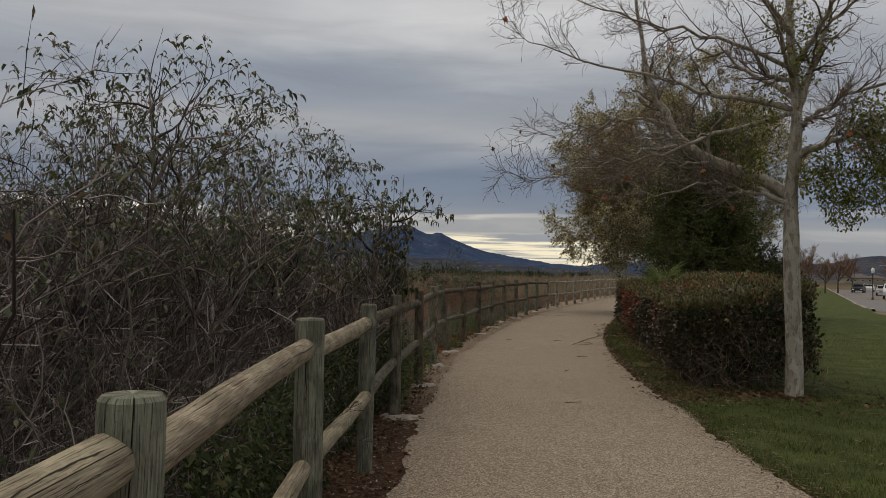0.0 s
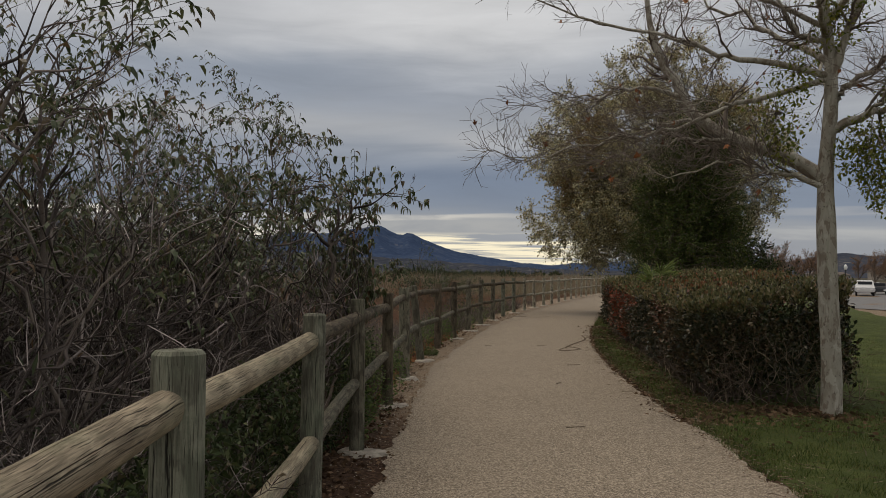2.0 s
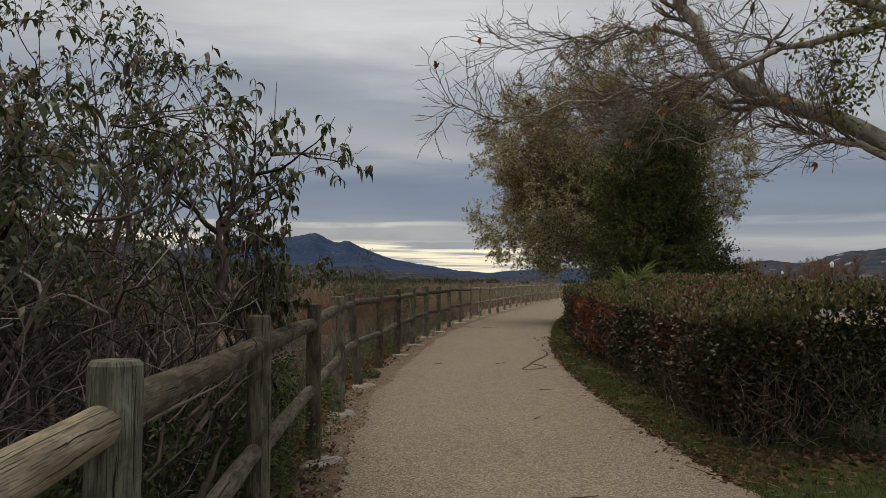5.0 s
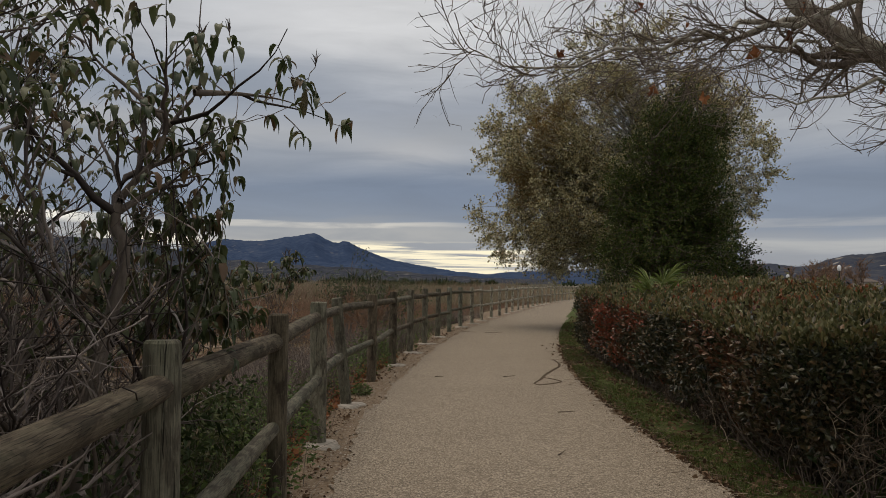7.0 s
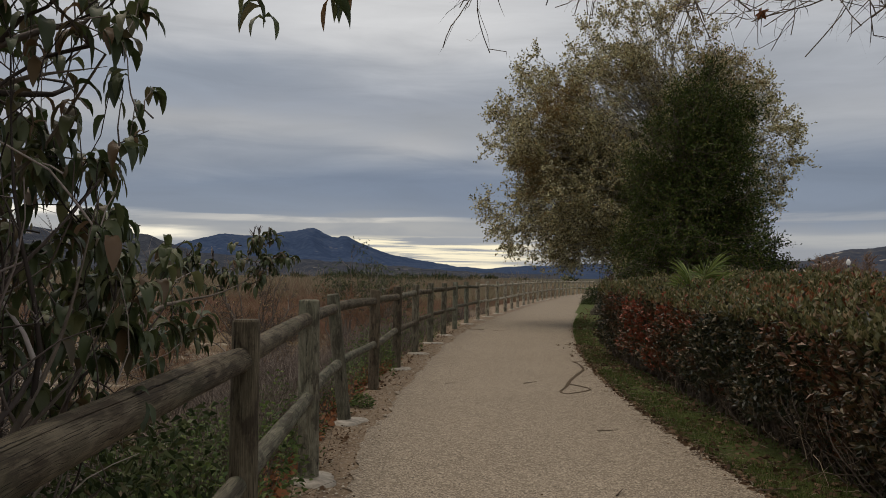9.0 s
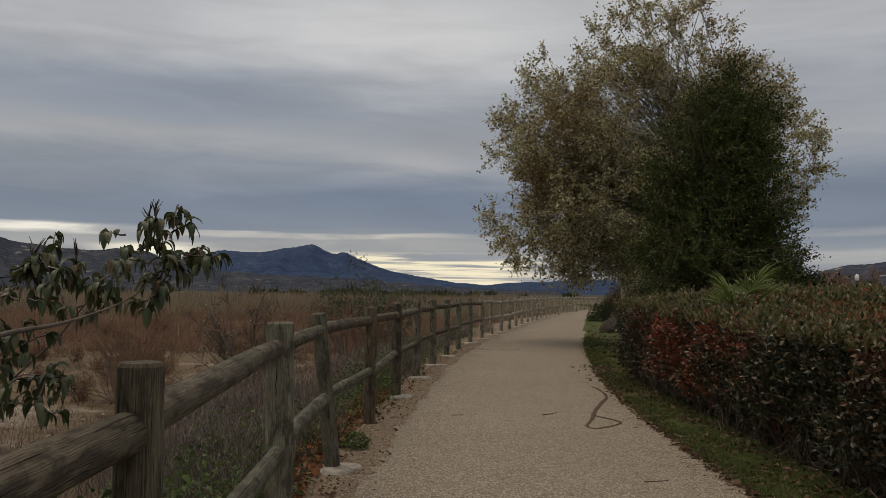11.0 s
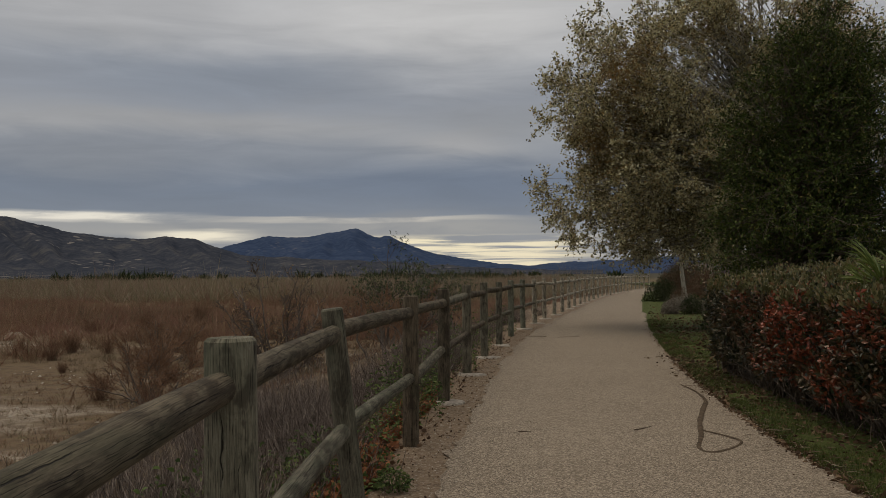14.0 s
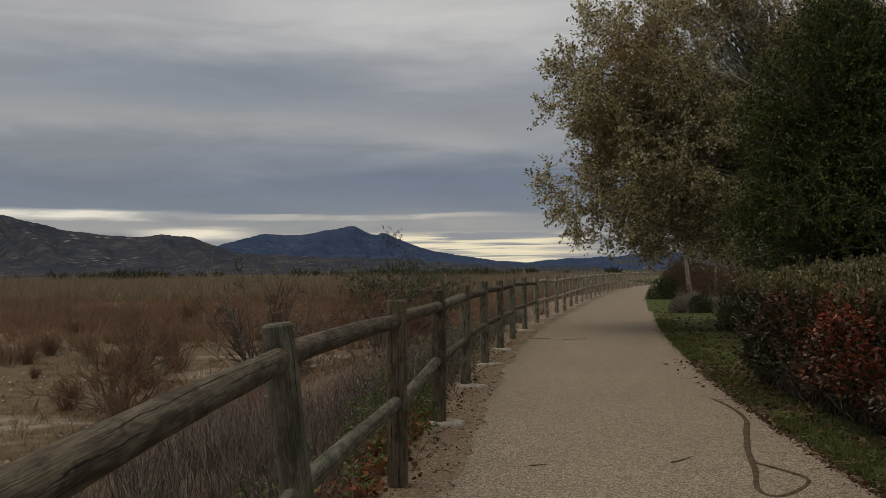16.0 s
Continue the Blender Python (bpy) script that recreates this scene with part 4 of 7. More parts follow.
def build_sycamore():
    tree = thing("sycamore_tree", "nearly leafless sycamore with pale flaking bark and a few brown leaves", "tree", at=(3.47, 15.06, 0.0))
    N = 18
    trunk = spline([(0, 0, -0.15), (0.01, 0, 0.5), (-0.03, 0, 1.6), (-0.05, 0, 2.8), (0.02, 0.0, 3.9), (-0.08, 0.05, 5.3), (0.05, 0.1, 7.0), (-0.1, 0.2, 9.2)], 26)
    rad = np.interp(np.linspace(0, 1, 26), [0, 0.05, 0.12, 0.36, 0.40, 0.62, 1], [0.150, 0.122, 0.112, 0.108, 0.092, 0.066, 0.012])
    body = Bag()
    V, F = tubes(trunk[None], rad[None], 16)
    V = V + 0.006 * np.stack([wave(V[:, 2] * 4, V[:, 1] * 20, 2.0), wave(V[:, 0] * 20, V[:, 2] * 4, 2.0, 3), 0 * V[:, 0]], -1)
    body.add(V, F)
    child("trunk", body.mesh("trunk", SYC_BARK), tree)
    limbs = [  # control points, base radius
        ([(-0.02, 0, 2.72), (-0.42, 0.2, 3.02), (-1.0, 0.36, 3.27), (-1.42, 0.42, 3.55), (-1.66, 0.48, 3.95), (-1.9, 0.55, 4.5), (-2.05, 0.65, 5.4), (-2.2, 0.8, 6.8)], 0.096),
        ([(0.0, 0, 2.60), (-0.31, -0.05, 2.74), (-0.56, -0.1, 2.82), (-0.87, -0.15, 2.87), (-1.26, -0.3, 2.84), (-1.82, -0.5, 2.75), (-2.23, -0.6, 2.70)], 0.040),
        ([(0.0, 0, 3.94), (-0.69, -0.15, 4.08), (-1.11, -0.2, 4.09), (-1.42, -0.25, 4.24), (-1.9, -0.3, 4.37), (-2.5, -0.4, 4.47), (-3.1, -0.5, 4.66), (-3.6, -0.6, 4.82), (-4.0, -0.7, 5.0)], 0.042),
        ([(-0.02, 0, 4.5), (-0.9, -0.2, 4.85), (-1.9, -0.35, 5.05), (-2.8, -0.5, 5.3), (-3.7, -0.6, 5.6)], 0.034),
        ([(0.0, 0, 3.92), (-0.7, -0.1, 3.70), (-1.16, -0.13, 3.57), (-1.6, -0.17, 3.38), (-2.1, -0.22, 3.24), (-2.6, -0.28, 3.14), (-3.2, -0.36, 3.00), (-3.7, -0.43, 2.96), (-4.0, -0.45, 3.04)], 0.036),
        ([(-1.58, 0.46, 3.82), (-1.99, 0.25, 3.87), (-2.38, 0.1, 3.81), (-2.76, 0.0, 3.76), (-3.19, -0.1, 3.61), (-3.56, -0.2, 3.65)], 0.030),
        ([(-1.42, 0.42, 3.55), (-1.8, 0.2, 3.42), (-2.3, 0.05, 3.28), (-2.9, -0.1, 3.18), (-3.5, -0.2, 3.05)], 0.028),
        ([(0.0, 0, 4.1), (-0.5, 0.5, 4.6), (-1.4, 0.9, 5.2), (-2.6, 1.2, 5.9)], 0.045),
        ([(-0.06, 0, 5.0), (-0.8, -0.5, 5.6), (-1.9, -0.9, 6.2), (-3.2, -1.2, 6.9)], 0.045),
        ([(0.0, 0, 3.3), (0.35, -0.1, 3.45), (0.8, -0.2, 3.52), (1.6, -0.3, 3.5), (2.8, -0.2, 3.7)], 0.062),
        ([(0.02, 0, 3.55), (0.12, -0.05, 3.75), (0.25, -0.15, 3.90), (0.75, -0.35, 4.15), (1.5, -0.5, 4.4), (2.6, -0.5, 4.9)], 0.055),
        ([(0.02, 0, 3.9), (0.15, -0.1, 4.4), (0.38, -0.15, 5.0), (0.9, -0.2, 5.6), (1.3, -0.2, 6.6)], 0.060),
        ([(0.01, 0, 4.05), (-0.05, 0, 4.28), (-0.32, -0.1, 4.38), (-0.53, -0.2, 4.55), (-0.72, -0.3, 4.9), (-1.0, -0.4, 5.6)], 0.048),
        ([(0.0, 0, 4.6), (0.2, -0.7, 5.0), (0.3, -1.6, 5.5), (0.5, -2.6, 6.2)], 0.045),
        ([(-0.05, 0, 4.4), (-0.3, -0.6, 4.6), (-0.7, -1.5, 4.9), (-1.3, -2.5, 5.2)], 0.040),
        ([(0.0, 0, 6.0), (0.7, 0.4, 6.6), (1.5, 0.6, 7.6)], 0.04),
        ([(-0.56, -0.1, 2.82), (-0.9, -0.35, 2.76), (-1.25, -0.5, 2.70)], 0.014),
        ([(-1.16, -0.13, 3.57), (-1.3, -0.6, 3.5), (-1.8, -1.0, 3.42), (-2.3, -1.3, 3.45)], 0.018),
        ([(0.35, -0.1, 3.45), (0.3, -0.8, 3.55), (0.1, -1.4, 3.5), (0.0, -1.8, 3.4)], 0.018),
        ([(-1.0, 0.36, 3.27), (-1.6, -0.1, 3.18), (-2.2, -0.5, 3.02), (-2.6, -0.8, 2.95)], 0.020),
        ([(0.0, 0, 3.6), (0.2, 0.8, 4.2), (0.4, 1.8, 4.9)], 0.045),
    ]
    P = np.stack([spline(c, N) for c, _ in limbs])
    # every limb kinks a little at its side shoots
    kink = rng.normal(0, 1, P.shape) * np.array([0.018, 0.03, 0.030]) * np.minimum(np.linspace(0, 3, N), 1.3)[None, :, None]
    P = P + kink * np.array([0.4 if r > 0.09 else 1.0 for _, r in limbs])[:, None, None]
    R = np.stack([r * (np.linspace(1, 0.0, N) ** 1.15 * 0.93 + 0.07 if r < 0.09 else np.interp(np.linspace(0, 1, N), [0, 0.1, 0.5, 1], [1, 0.9, 0.72, 0.12])) for _, r in limbs])
    for k in range(len(limbs)):
        child("limb", Bag().tubes(P[k:k + 1], R[k:k + 1], 9).mesh("limb", SYC_BARK), tree)
    P2, R2 = branch(P, R, 17, 0.25, 0.99, 0.58, 1.10, 0.42, 10, 0.20, 0.035, 0.62, 0.15)
    P3, R3 = branch(P2, R2, 6, 0.15, 0.97, 0.7, 0.52, 0.55, 6, 0.27, 0.02, 0.4, 0.15)
    keep = rng.random(len(P3)) < 0.9
    P3, R3 = P3[keep], R3[keep]
    P4, R4 = branch(P3, R3, 3, 0.2, 0.95, 0.8, 0.24, 0.6, 4, 0.32, 0.0, 0.3, 0.15)
    P5, R5 = branch(P, R, 7, 0.3, 1.0, 0.9, 0.5, 0.2, 5, 0.2, -0.05)
    def inside(A):
        """Twigs within the reach of the crown."""
        return ((A[..., 0] > -4.35) & (A[..., 2] > 2.45 - 0.12 * A[..., 0] * (A[..., 0] > 0))).all(1)
    P2, R2, P3, R3, P4, R4, P5, R5 = [q for A, S in ((P2, R2), (P3, R3), (P4, R4), (P5, R5)) for q in (A[inside(A)], S[inside(A)])]
    tw = Bag()
    tw.tubes(P2, np.maximum(R2 * 1.15, 0.0036), 5).tubes(P3, np.maximum(R3 * 1.2, 0.0027), 3).add(*ribbons(P4[:, [0, 2, 3]], np.maximum(R4[:, 0], 0.0022))).tubes(P5, np.maximum(R5, 0.0024), 3)
    child("twig_mass", tw.mesh("twig_mass", TWIG_SYC), tree, "fine bare twigs", "stuff")
    # few dead leaves and seed balls left hanging
    ends = P4[rng.random(len(P4)) < 0.013][:, -1]
    V, *F = lobed_leaves(ends, np.array([0, 0, -1.0]) + rng.normal(0, 0.5, ends.shape), rng.uniform(0.028, 0.060, len(ends)))
    child("dead_leaves", Bag().add(V, *F).mesh("dead_leaves", LEAF_ORANGE, False), tree, "few curled brown leaves", "stuff")
    # green clumps that grow on the limbs
    spots = [(0.05, -0.1, 4.6, 0.34, 420), (-0.42, -0.1, 4.0, 0.32, 260), (-0.62, -0.1, 3.5, 0.40, 420), (-0.60, -0.1, 3.12, 0.26, 200), (0.30, -0.15, 3.05, 0.34, 800), (0.95, -0.2, 3.55, 0.52, 2600),
             (1.2, -0.25, 3.0, 0.48, 2200), (0.60, -0.15, 2.72, 0.36, 1200), (-0.1, 0.1, 5.2, 0.35, 400), (0.3, -0.1, 5.0, 0.25, 260)]
    for x, y, z, r, n in spots:
        d = unit(rng.normal(0, 1, (n, 3)))
        p = np.array([x, y, z]) + d * (r * rng.random(n) ** 0.5)[:, None] * np.array([1, 0.9, 1.25])
        V, *F = leaves(p, rng.normal(0, 1, (n, 3)) + np.array([0, 0, -0.6]), rng.uniform(0.04, 0.075, n), rng.uniform(0.02, 0.035, n))
        m = 26
        Q, S = shoots(np.repeat([[x, y, z]], m, 0), rng.normal(0, 1, (m, 3)), np.full(m, r), np.full(m, 0.004), 4)
        cl = child("leaf_clump", Bag().add(V, *F).mesh("leaf_clump", LEAF_VINE, False), tree, "yellow-green leafy clump on the limb", "stuff")
        child("stalk_mass", Bag().tubes(Q, S, 3).mesh("stalk_mass", TWIG_DARK), cl, "", "stuff")


build_sycamore()


# ---- broad trees beyond the hedge ----
def crowned_tree(name, label, at, blobs, n_clumps, twigs, per_twig, leaf_len, leaf_w, leaf_mat, stems, twig_len=0.55, gap=0.25, bark=TWIG_DARK, low=1.2, fill=0.45):
    """A tree whose crown is many leafy sprays in a few overlapping masses; limbs lead to every spray."""
    tree = thing(name, label, "tree", at=at)
    w = np.array([b[1][0] * b[1][1] * b[1][2] for b in blobs])
    pick = rng.choice(len(blobs), n_clumps * 3, p=w / w.sum())
    cen = np.array([b[0] for b in blobs])[pick]
    ext = np.array([b[1] for b in blobs])[pick]
    d = unit(rng.normal(0, 1, cen.shape))
    c = cen + d * ext * (rng.random(len(cen)) ** fill)[:, None]
    holes = wave(c[:, 0] + 3, c[:, 1] + c[:, 2], 1.5, 2.0) + 0.7 * wave(c[:, 2], c[:, 0], 2.6, 5.0)
    c = c[(holes > -1.0 + gap * 1.6) & (c[:, 2] > low)][:n_clumps]
    n = len(c)
    root = np.array([rng.choice(len(stems), n)]).T[:, 0]
    s = np.array(stems)[root]
    hi = c[:, 2].max()
    s[:, 2] = np.clip(0.45 * c[:, 2] + 0.12 * hi, 0.15 * hi, 0.5 * hi) * rng.uniform(0.8, 1.2, n)
    s[:, :2] *= 1 + 0.25 * s[:, 2:3] / 4
    mid = s + (c - s) * np.array([0.45, 0.45, 0.6]) + np.array([0, 0, 0.06 * hi])
    t = np.linspace(0, 1, 8)[None, :, None]
    P = (1 - t) ** 2 * s[:, None] + 2 * t * (1 - t) * mid[:, None] + t**2 * c[:, None]
    P = P + rng.normal(0, 0.035, P.shape) * (t * (1 - t) * 4)
    R = np.linspace(0.035, 0.007, 8)[None] * rng.uniform(0.7, 1.2, (n, 1))
    wood = Bag().tubes(P[:, ::2] if P.shape[1] % 2 else P[:, [0, 2, 4, 5, 7]], R[:, [0, 2, 4, 5, 7]], 3)
    for q in stems:
        top = np.array(q) * np.array([1.6, 1.6, 0]) + np.array([0, 0, c[:, 2].max() * 0.8])
        T = spline([q, (np.array(q) + top) / 2 + rng.normal(0, 0.15, 3), top], 14)
        child("trunk", Bag().tubes(T[None], np.linspace(0.13, 0.02, 14)[None], 10).mesh("trunk", bark), tree)
    dirs = unit(c - np.array([0, 0, c[:, 2].mean()]))[:, None] * 0.75 + rng.normal(0, 0.75, (n, twigs, 3))
    Q, S = shoots(np.repeat(c, twigs, 0), dirs.reshape(-1, 3), rng.uniform(0.5, 1.3, n * twigs) * twig_len, np.full(n * twigs, 0.006), 3, 0.22, 0.03)
    wood.add(*ribbons(Q, 0.006))
    child("branch_mass", wood.mesh("branch_mass", bark), tree, "", "stuff")
    tt = rng.uniform(0.12, 1.0, (len(Q), per_twig))
    pos, tan = along(Q, tt)
    k = tt.size
    ax = tan.reshape(-1, 3) * 0.6 + rng.normal(0, 0.6, (k, 3))
    V, *F = leaves(pos.reshape(-1, 3) + rng.normal(0, 0.035, (k, 3)), ax, leaf_len * rng.uniform(0.6, 1.25, k), leaf_w * rng.uniform(0.7, 1.2, k))
    child("crown", Bag().add(V, *F).mesh("crown", leaf_mat, False), tree, "", "stuff")
    return tree


crowned_tree("broadleaf_tree", "tall multi-stemmed tree with thinning olive and tan leaves", (4.35, 38.3, -0.05),
             [((-2.1, -0.2, 4.3), (2.5, 2.6, 2.4)), ((-2.4, -0.2, 6.0), (2.2, 2.4, 2.0)), ((-1.5, -0.2, 7.0), (2.6, 2.5, 2.4)), ((2.7, 0.3, 5.8), (3.0, 2.6, 3.2)), ((0.6, 0, 9.0), (2.4, 1.9, 2.2)), ((3.6, 0.2, 7.6), (1.9, 1.8, 2.0)), ((0, 0, 4.0), (3.8, 3.0, 2.2))],
             1080, 9, 18, 0.095, 0.054, LEAF_OLIVE, [(1.0, 1.0, -0.1), (1.5, 0.5, -0.1), (2.1, 0.2, -0.1)], 0.66, 0.42, bark=SYC_BARK, low=1.95, fill=0.40)
crowned_tree("evergreen_tree", "dense dark green evergreen behind the hedge", (4.5, 32.0, -0.05),
             [((0.45, 0, 2.4), (1.75, 2.1, 2.1)), ((0.3, 0, 4.2), (1.5, 1.5, 1.8)), ((0.55, 0, 5.6), (0.85, 1.0, 1.35)), ((1.2, 0, 5.2), (0.9, 1.0, 1.3)), ((0.5, 0, 6.6), (0.45, 0.5, 0.8))],
             640, 11, 13, 0.078, 0.040, LEAF_EVERGREEN, [(0, 0, -0.1), (0.4, 0.2, -0.1)], 0.66, 0.42, low=0.5)
crowned_tree("evergreen_shrub", "dark round evergreen shrub beside the trees", (7.2, 34.3, -0.05),
             [((0, 0, 1.6), (1.35, 1.3, 1.3))], 130, 10, 10, 0.085, 0.045, LEAF_DARK, [(0, 0, -0.1)], 0.45, 0.0, low=0.3)


def spikes(base, tip, radius):
    """Tapering three-sided twigs from base to tip."""
    n = len(base)
    d = unit(tip - base)
    a = unit(np.cross(d, rng.normal(0, 1, (n, 3))))
    b = np.cross(d, a)
    r = np.broadcast_to(radius, n)[:, None]
    V = np.stack([base + a * r, base + (-0.5 * a + 0.87 * b) * r, base + (-0.5 * a - 0.87 * b) * r, tip], 1)
    k = np.arange(n)[:, None] * 4
    return V, np.concatenate([k + np.array(f) for f in ((0, 1, 3), (1, 2, 3), (2, 0, 3))])


# ---- clipped hedge ----
def build_hedge():
    hedge = thing("hedge", "clipped waist-high hedge with dark green leaves turning red and orange", "hedge", at=(0, 0, 0))
    x0, y0, y1 = 1.90, 15.35, 28.5
    n = 84000
    g = np.random.default_rng(11)

    def drift(y):
        """The front follows the bend of the path."""
        return -0.014 * np.maximum(y - 21.5, 0)

    def back(y):
        return 4.05 + 0.12 * (y - 16)

    def top(x, y):
        return 1.20 + 0.15 * ease(y, 16, 28) + 0.27 * np.clip((x - x0) / 2.2, 0, 1) + 0.05 * wave(x, y, 1.5, 3.0) + 0.035 * wave(x, y, 4.5, 1.0)
    # points on the clipped faces: front, near end, far end, back, top
    area = np.array([13.5 * 1.2, 2.4 * 1.5, 2.7 * 1.2, 4.0, 13.5 * 3.2 * 0.75])
    face = g.choice(5, n, p=area / area.sum())
    y = np.where(face == 1, y0, np.where(face == 2, y1, g.uniform(y0, y1, n)))
    x1 = back(y)
    x = x0 + (x1 - x0) * g.random(n)
    h = g.random(n) ** 0.8
    x = np.where(face == 0, x0, np.where(face == 3, x1, x))
    z = np.where(face == 4, 1.0, 0.10 + 0.90 * h) * top(x, y)
    nor = np.array([[-1, 0, 0.25], [0, -1, 0.25], [0, 1, 0.25], [1, 0, 0.25], [0, 0, 1.0]])[face]
    # rounded shoulders, undercut foot, and bulges
    edge = np.clip((z / top(x, y) - 0.8) / 0.2, 0, 1) * (face < 4)
    foot = np.clip((0.42 - z) / 0.42, 0, 1) * (face < 4)
    inset = 0.20 * edge**2 + 0.34 * foot + 0.10 * (wave(x + y, z * 2 + y, 1.9, 2.0) * 0.5 + 0.5) + np.abs(g.normal(0, 0.07, n))
    cx, cy = (x0 + x1) / 2, np.clip(y, y0 + 1.0, y1 - 1.0)
    corner = np.clip((np.abs(y - (y0 + y1) / 2) - (y1 - y0) / 2 + 0.8) / 0.8, 0, 1) * np.clip((np.abs(x - cx) - 0.6) / 0.75, 0, 1)
    p = np.stack([x, y, z], -1) - nor * np.array([1, 1, 0.0]) * inset[:, None]
    p[:, 2] -= np.where(face == 4, np.abs(g.normal(0, 0.05, n)), 0)
    p[:, 0] += (cx - p[:, 0]) * 0.22 * corner
    p[:, 1] += (cy - p[:, 1]) * 0.22 * corner
    lumps = 0.13 * wave(p[:, 0] * 1.3 + p[:, 1], p[:, 2] * 2.2 + p[:, 1] * 0.6, 2.3, 4.0) + 0.07 * wave(p[:, 1] * 2, p[:, 2] * 3 + p[:, 0] * 2, 3.7, 1.0)
    p = p - nor * np.array([1, 1, 0.55]) * np.maximum(lumps + 0.04, -0.06)[:, None]
    p[:, 0] += drift(p[:, 1])
    keep = (g.random(n) > foot * 0.95) & (g.random(n) < 1.0 / 5)
    p, nor = p[keep], nor[keep]
    m = int(keep.sum())
    # sprigs of six leaves, most of them rising
    stem = unit(nor * 0.55 + g.normal(0, 0.35, (m, 3)) + np.array([0, 0, 0.75]))
    reach = g.uniform(0.05, 0.13, m) + 0.10 * (g.random(m) < 0.06)
    t = np.linspace(0.1, 1.0, 6)[None, :, None]
    at6 = (p[:, None] + stem[:, None] * reach[:, None, None] * t).reshape(-1, 3) + g.normal(0, 0.006, (m * 6, 3))
    ax = np.repeat(stem, 6, 0) * 0.75 + g.normal(0, 0.5, (m * 6, 3))
    size = g.uniform(0.042, 0.080, m * 6)
    # crest sprigs: new growth, with the top's brighter light put into their colour
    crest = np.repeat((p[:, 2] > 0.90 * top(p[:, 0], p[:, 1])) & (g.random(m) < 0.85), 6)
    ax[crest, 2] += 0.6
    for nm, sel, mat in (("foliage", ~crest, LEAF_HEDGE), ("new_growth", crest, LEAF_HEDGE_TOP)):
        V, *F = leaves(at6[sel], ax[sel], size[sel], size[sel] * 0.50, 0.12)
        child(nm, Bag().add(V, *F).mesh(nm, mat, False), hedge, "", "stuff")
    # woody stems inside, showing at the foot
    k = 1900
    sx = np.where(g.random(k) < 0.6, x0 + 0.36 + np.abs(g.normal(0, 0.22, k)), g.uniform(x0 + 0.3, 3.6, k))
    s = np.stack([sx, g.uniform(y0 + 0.3, y1 - 0.3, k), np.full(k, -0.02)], -1)
    s[:, 0] += drift(s[:, 1])
    P, R = shoots(s, np.array([0, 0, 1.0]) + g.normal(0, 0.42, (k, 3)), g.uniform(0.6, 1.15, k), g.uniform(0.005, 0.014, k), 7, 0.22, 0.12)
    P2, R2 = branch(P, R, 4, 0.2, 0.9, 0.8, 0.42, 0.6, 4, 0.25)
    ok = (P[:, :, 0].min(1) > x0 - 0.02) & (P[:, :, 2].max(1) < 1.32) & (P[:, :, 1].min(1) > y0)
    ok2 = (P2[:, :, 0].min(1) > x0 - 0.03) & (P2[:, :, 2].max(1) < 1.34) & (P2[:, :, 1].min(1) > y0)
    child("stem_tangle", Bag().tubes(P[ok], R[ok], 3).add(*spikes(P2[ok2][:, 0], P2[ok2][:, -1], R2[ok2][:, 0])).mesh("stems", TWIG_DARK), hedge, "tangled grey-brown stems", "stuff")
    # pale dead twigs that show through the near end and low on the front
    k = 470
    end = g.random(k) < 0.6
    s = np.stack([np.where(end, g.uniform(2.15, 4.0, k), 2.0 + np.abs(g.normal(0, 0.08, k))), np.where(end, y0 + np.abs(g.normal(0.02, 0.10, k)), y0 + 0.4 + 11 * g.random(k)), g.uniform(0.05, 0.75, k) * np.where(end, 1.0, 0.6)], -1)
    s[:, 0] += drift(s[:, 1])
    P, R = shoots(s, g.normal(0, 0.7, (k, 3)) * np.where(end[:, None], [1, 0.25, 1], [0.25, 1, 1]) + np.array([0, 0, 0.5]), g.uniform(0.18, 0.5, k), g.uniform(0.0025, 0.005, k), 6, 0.32, 0.02)
    P[..., 2] = np.maximum(P[..., 2], 0.02)
    child("twig_mass", Bag().tubes(P, R, 3).mesh("twig_mass", DRY_STRAW), hedge, "pale dead twigs", "stuff")
    # deep inner leaves that close the body; their dark colour stands in for inner shade
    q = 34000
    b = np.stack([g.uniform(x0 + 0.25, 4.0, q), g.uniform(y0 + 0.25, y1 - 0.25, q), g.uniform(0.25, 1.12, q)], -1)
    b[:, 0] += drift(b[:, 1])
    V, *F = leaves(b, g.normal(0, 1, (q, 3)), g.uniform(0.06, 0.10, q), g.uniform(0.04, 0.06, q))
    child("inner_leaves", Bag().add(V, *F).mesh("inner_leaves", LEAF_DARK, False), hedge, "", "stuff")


build_hedge()


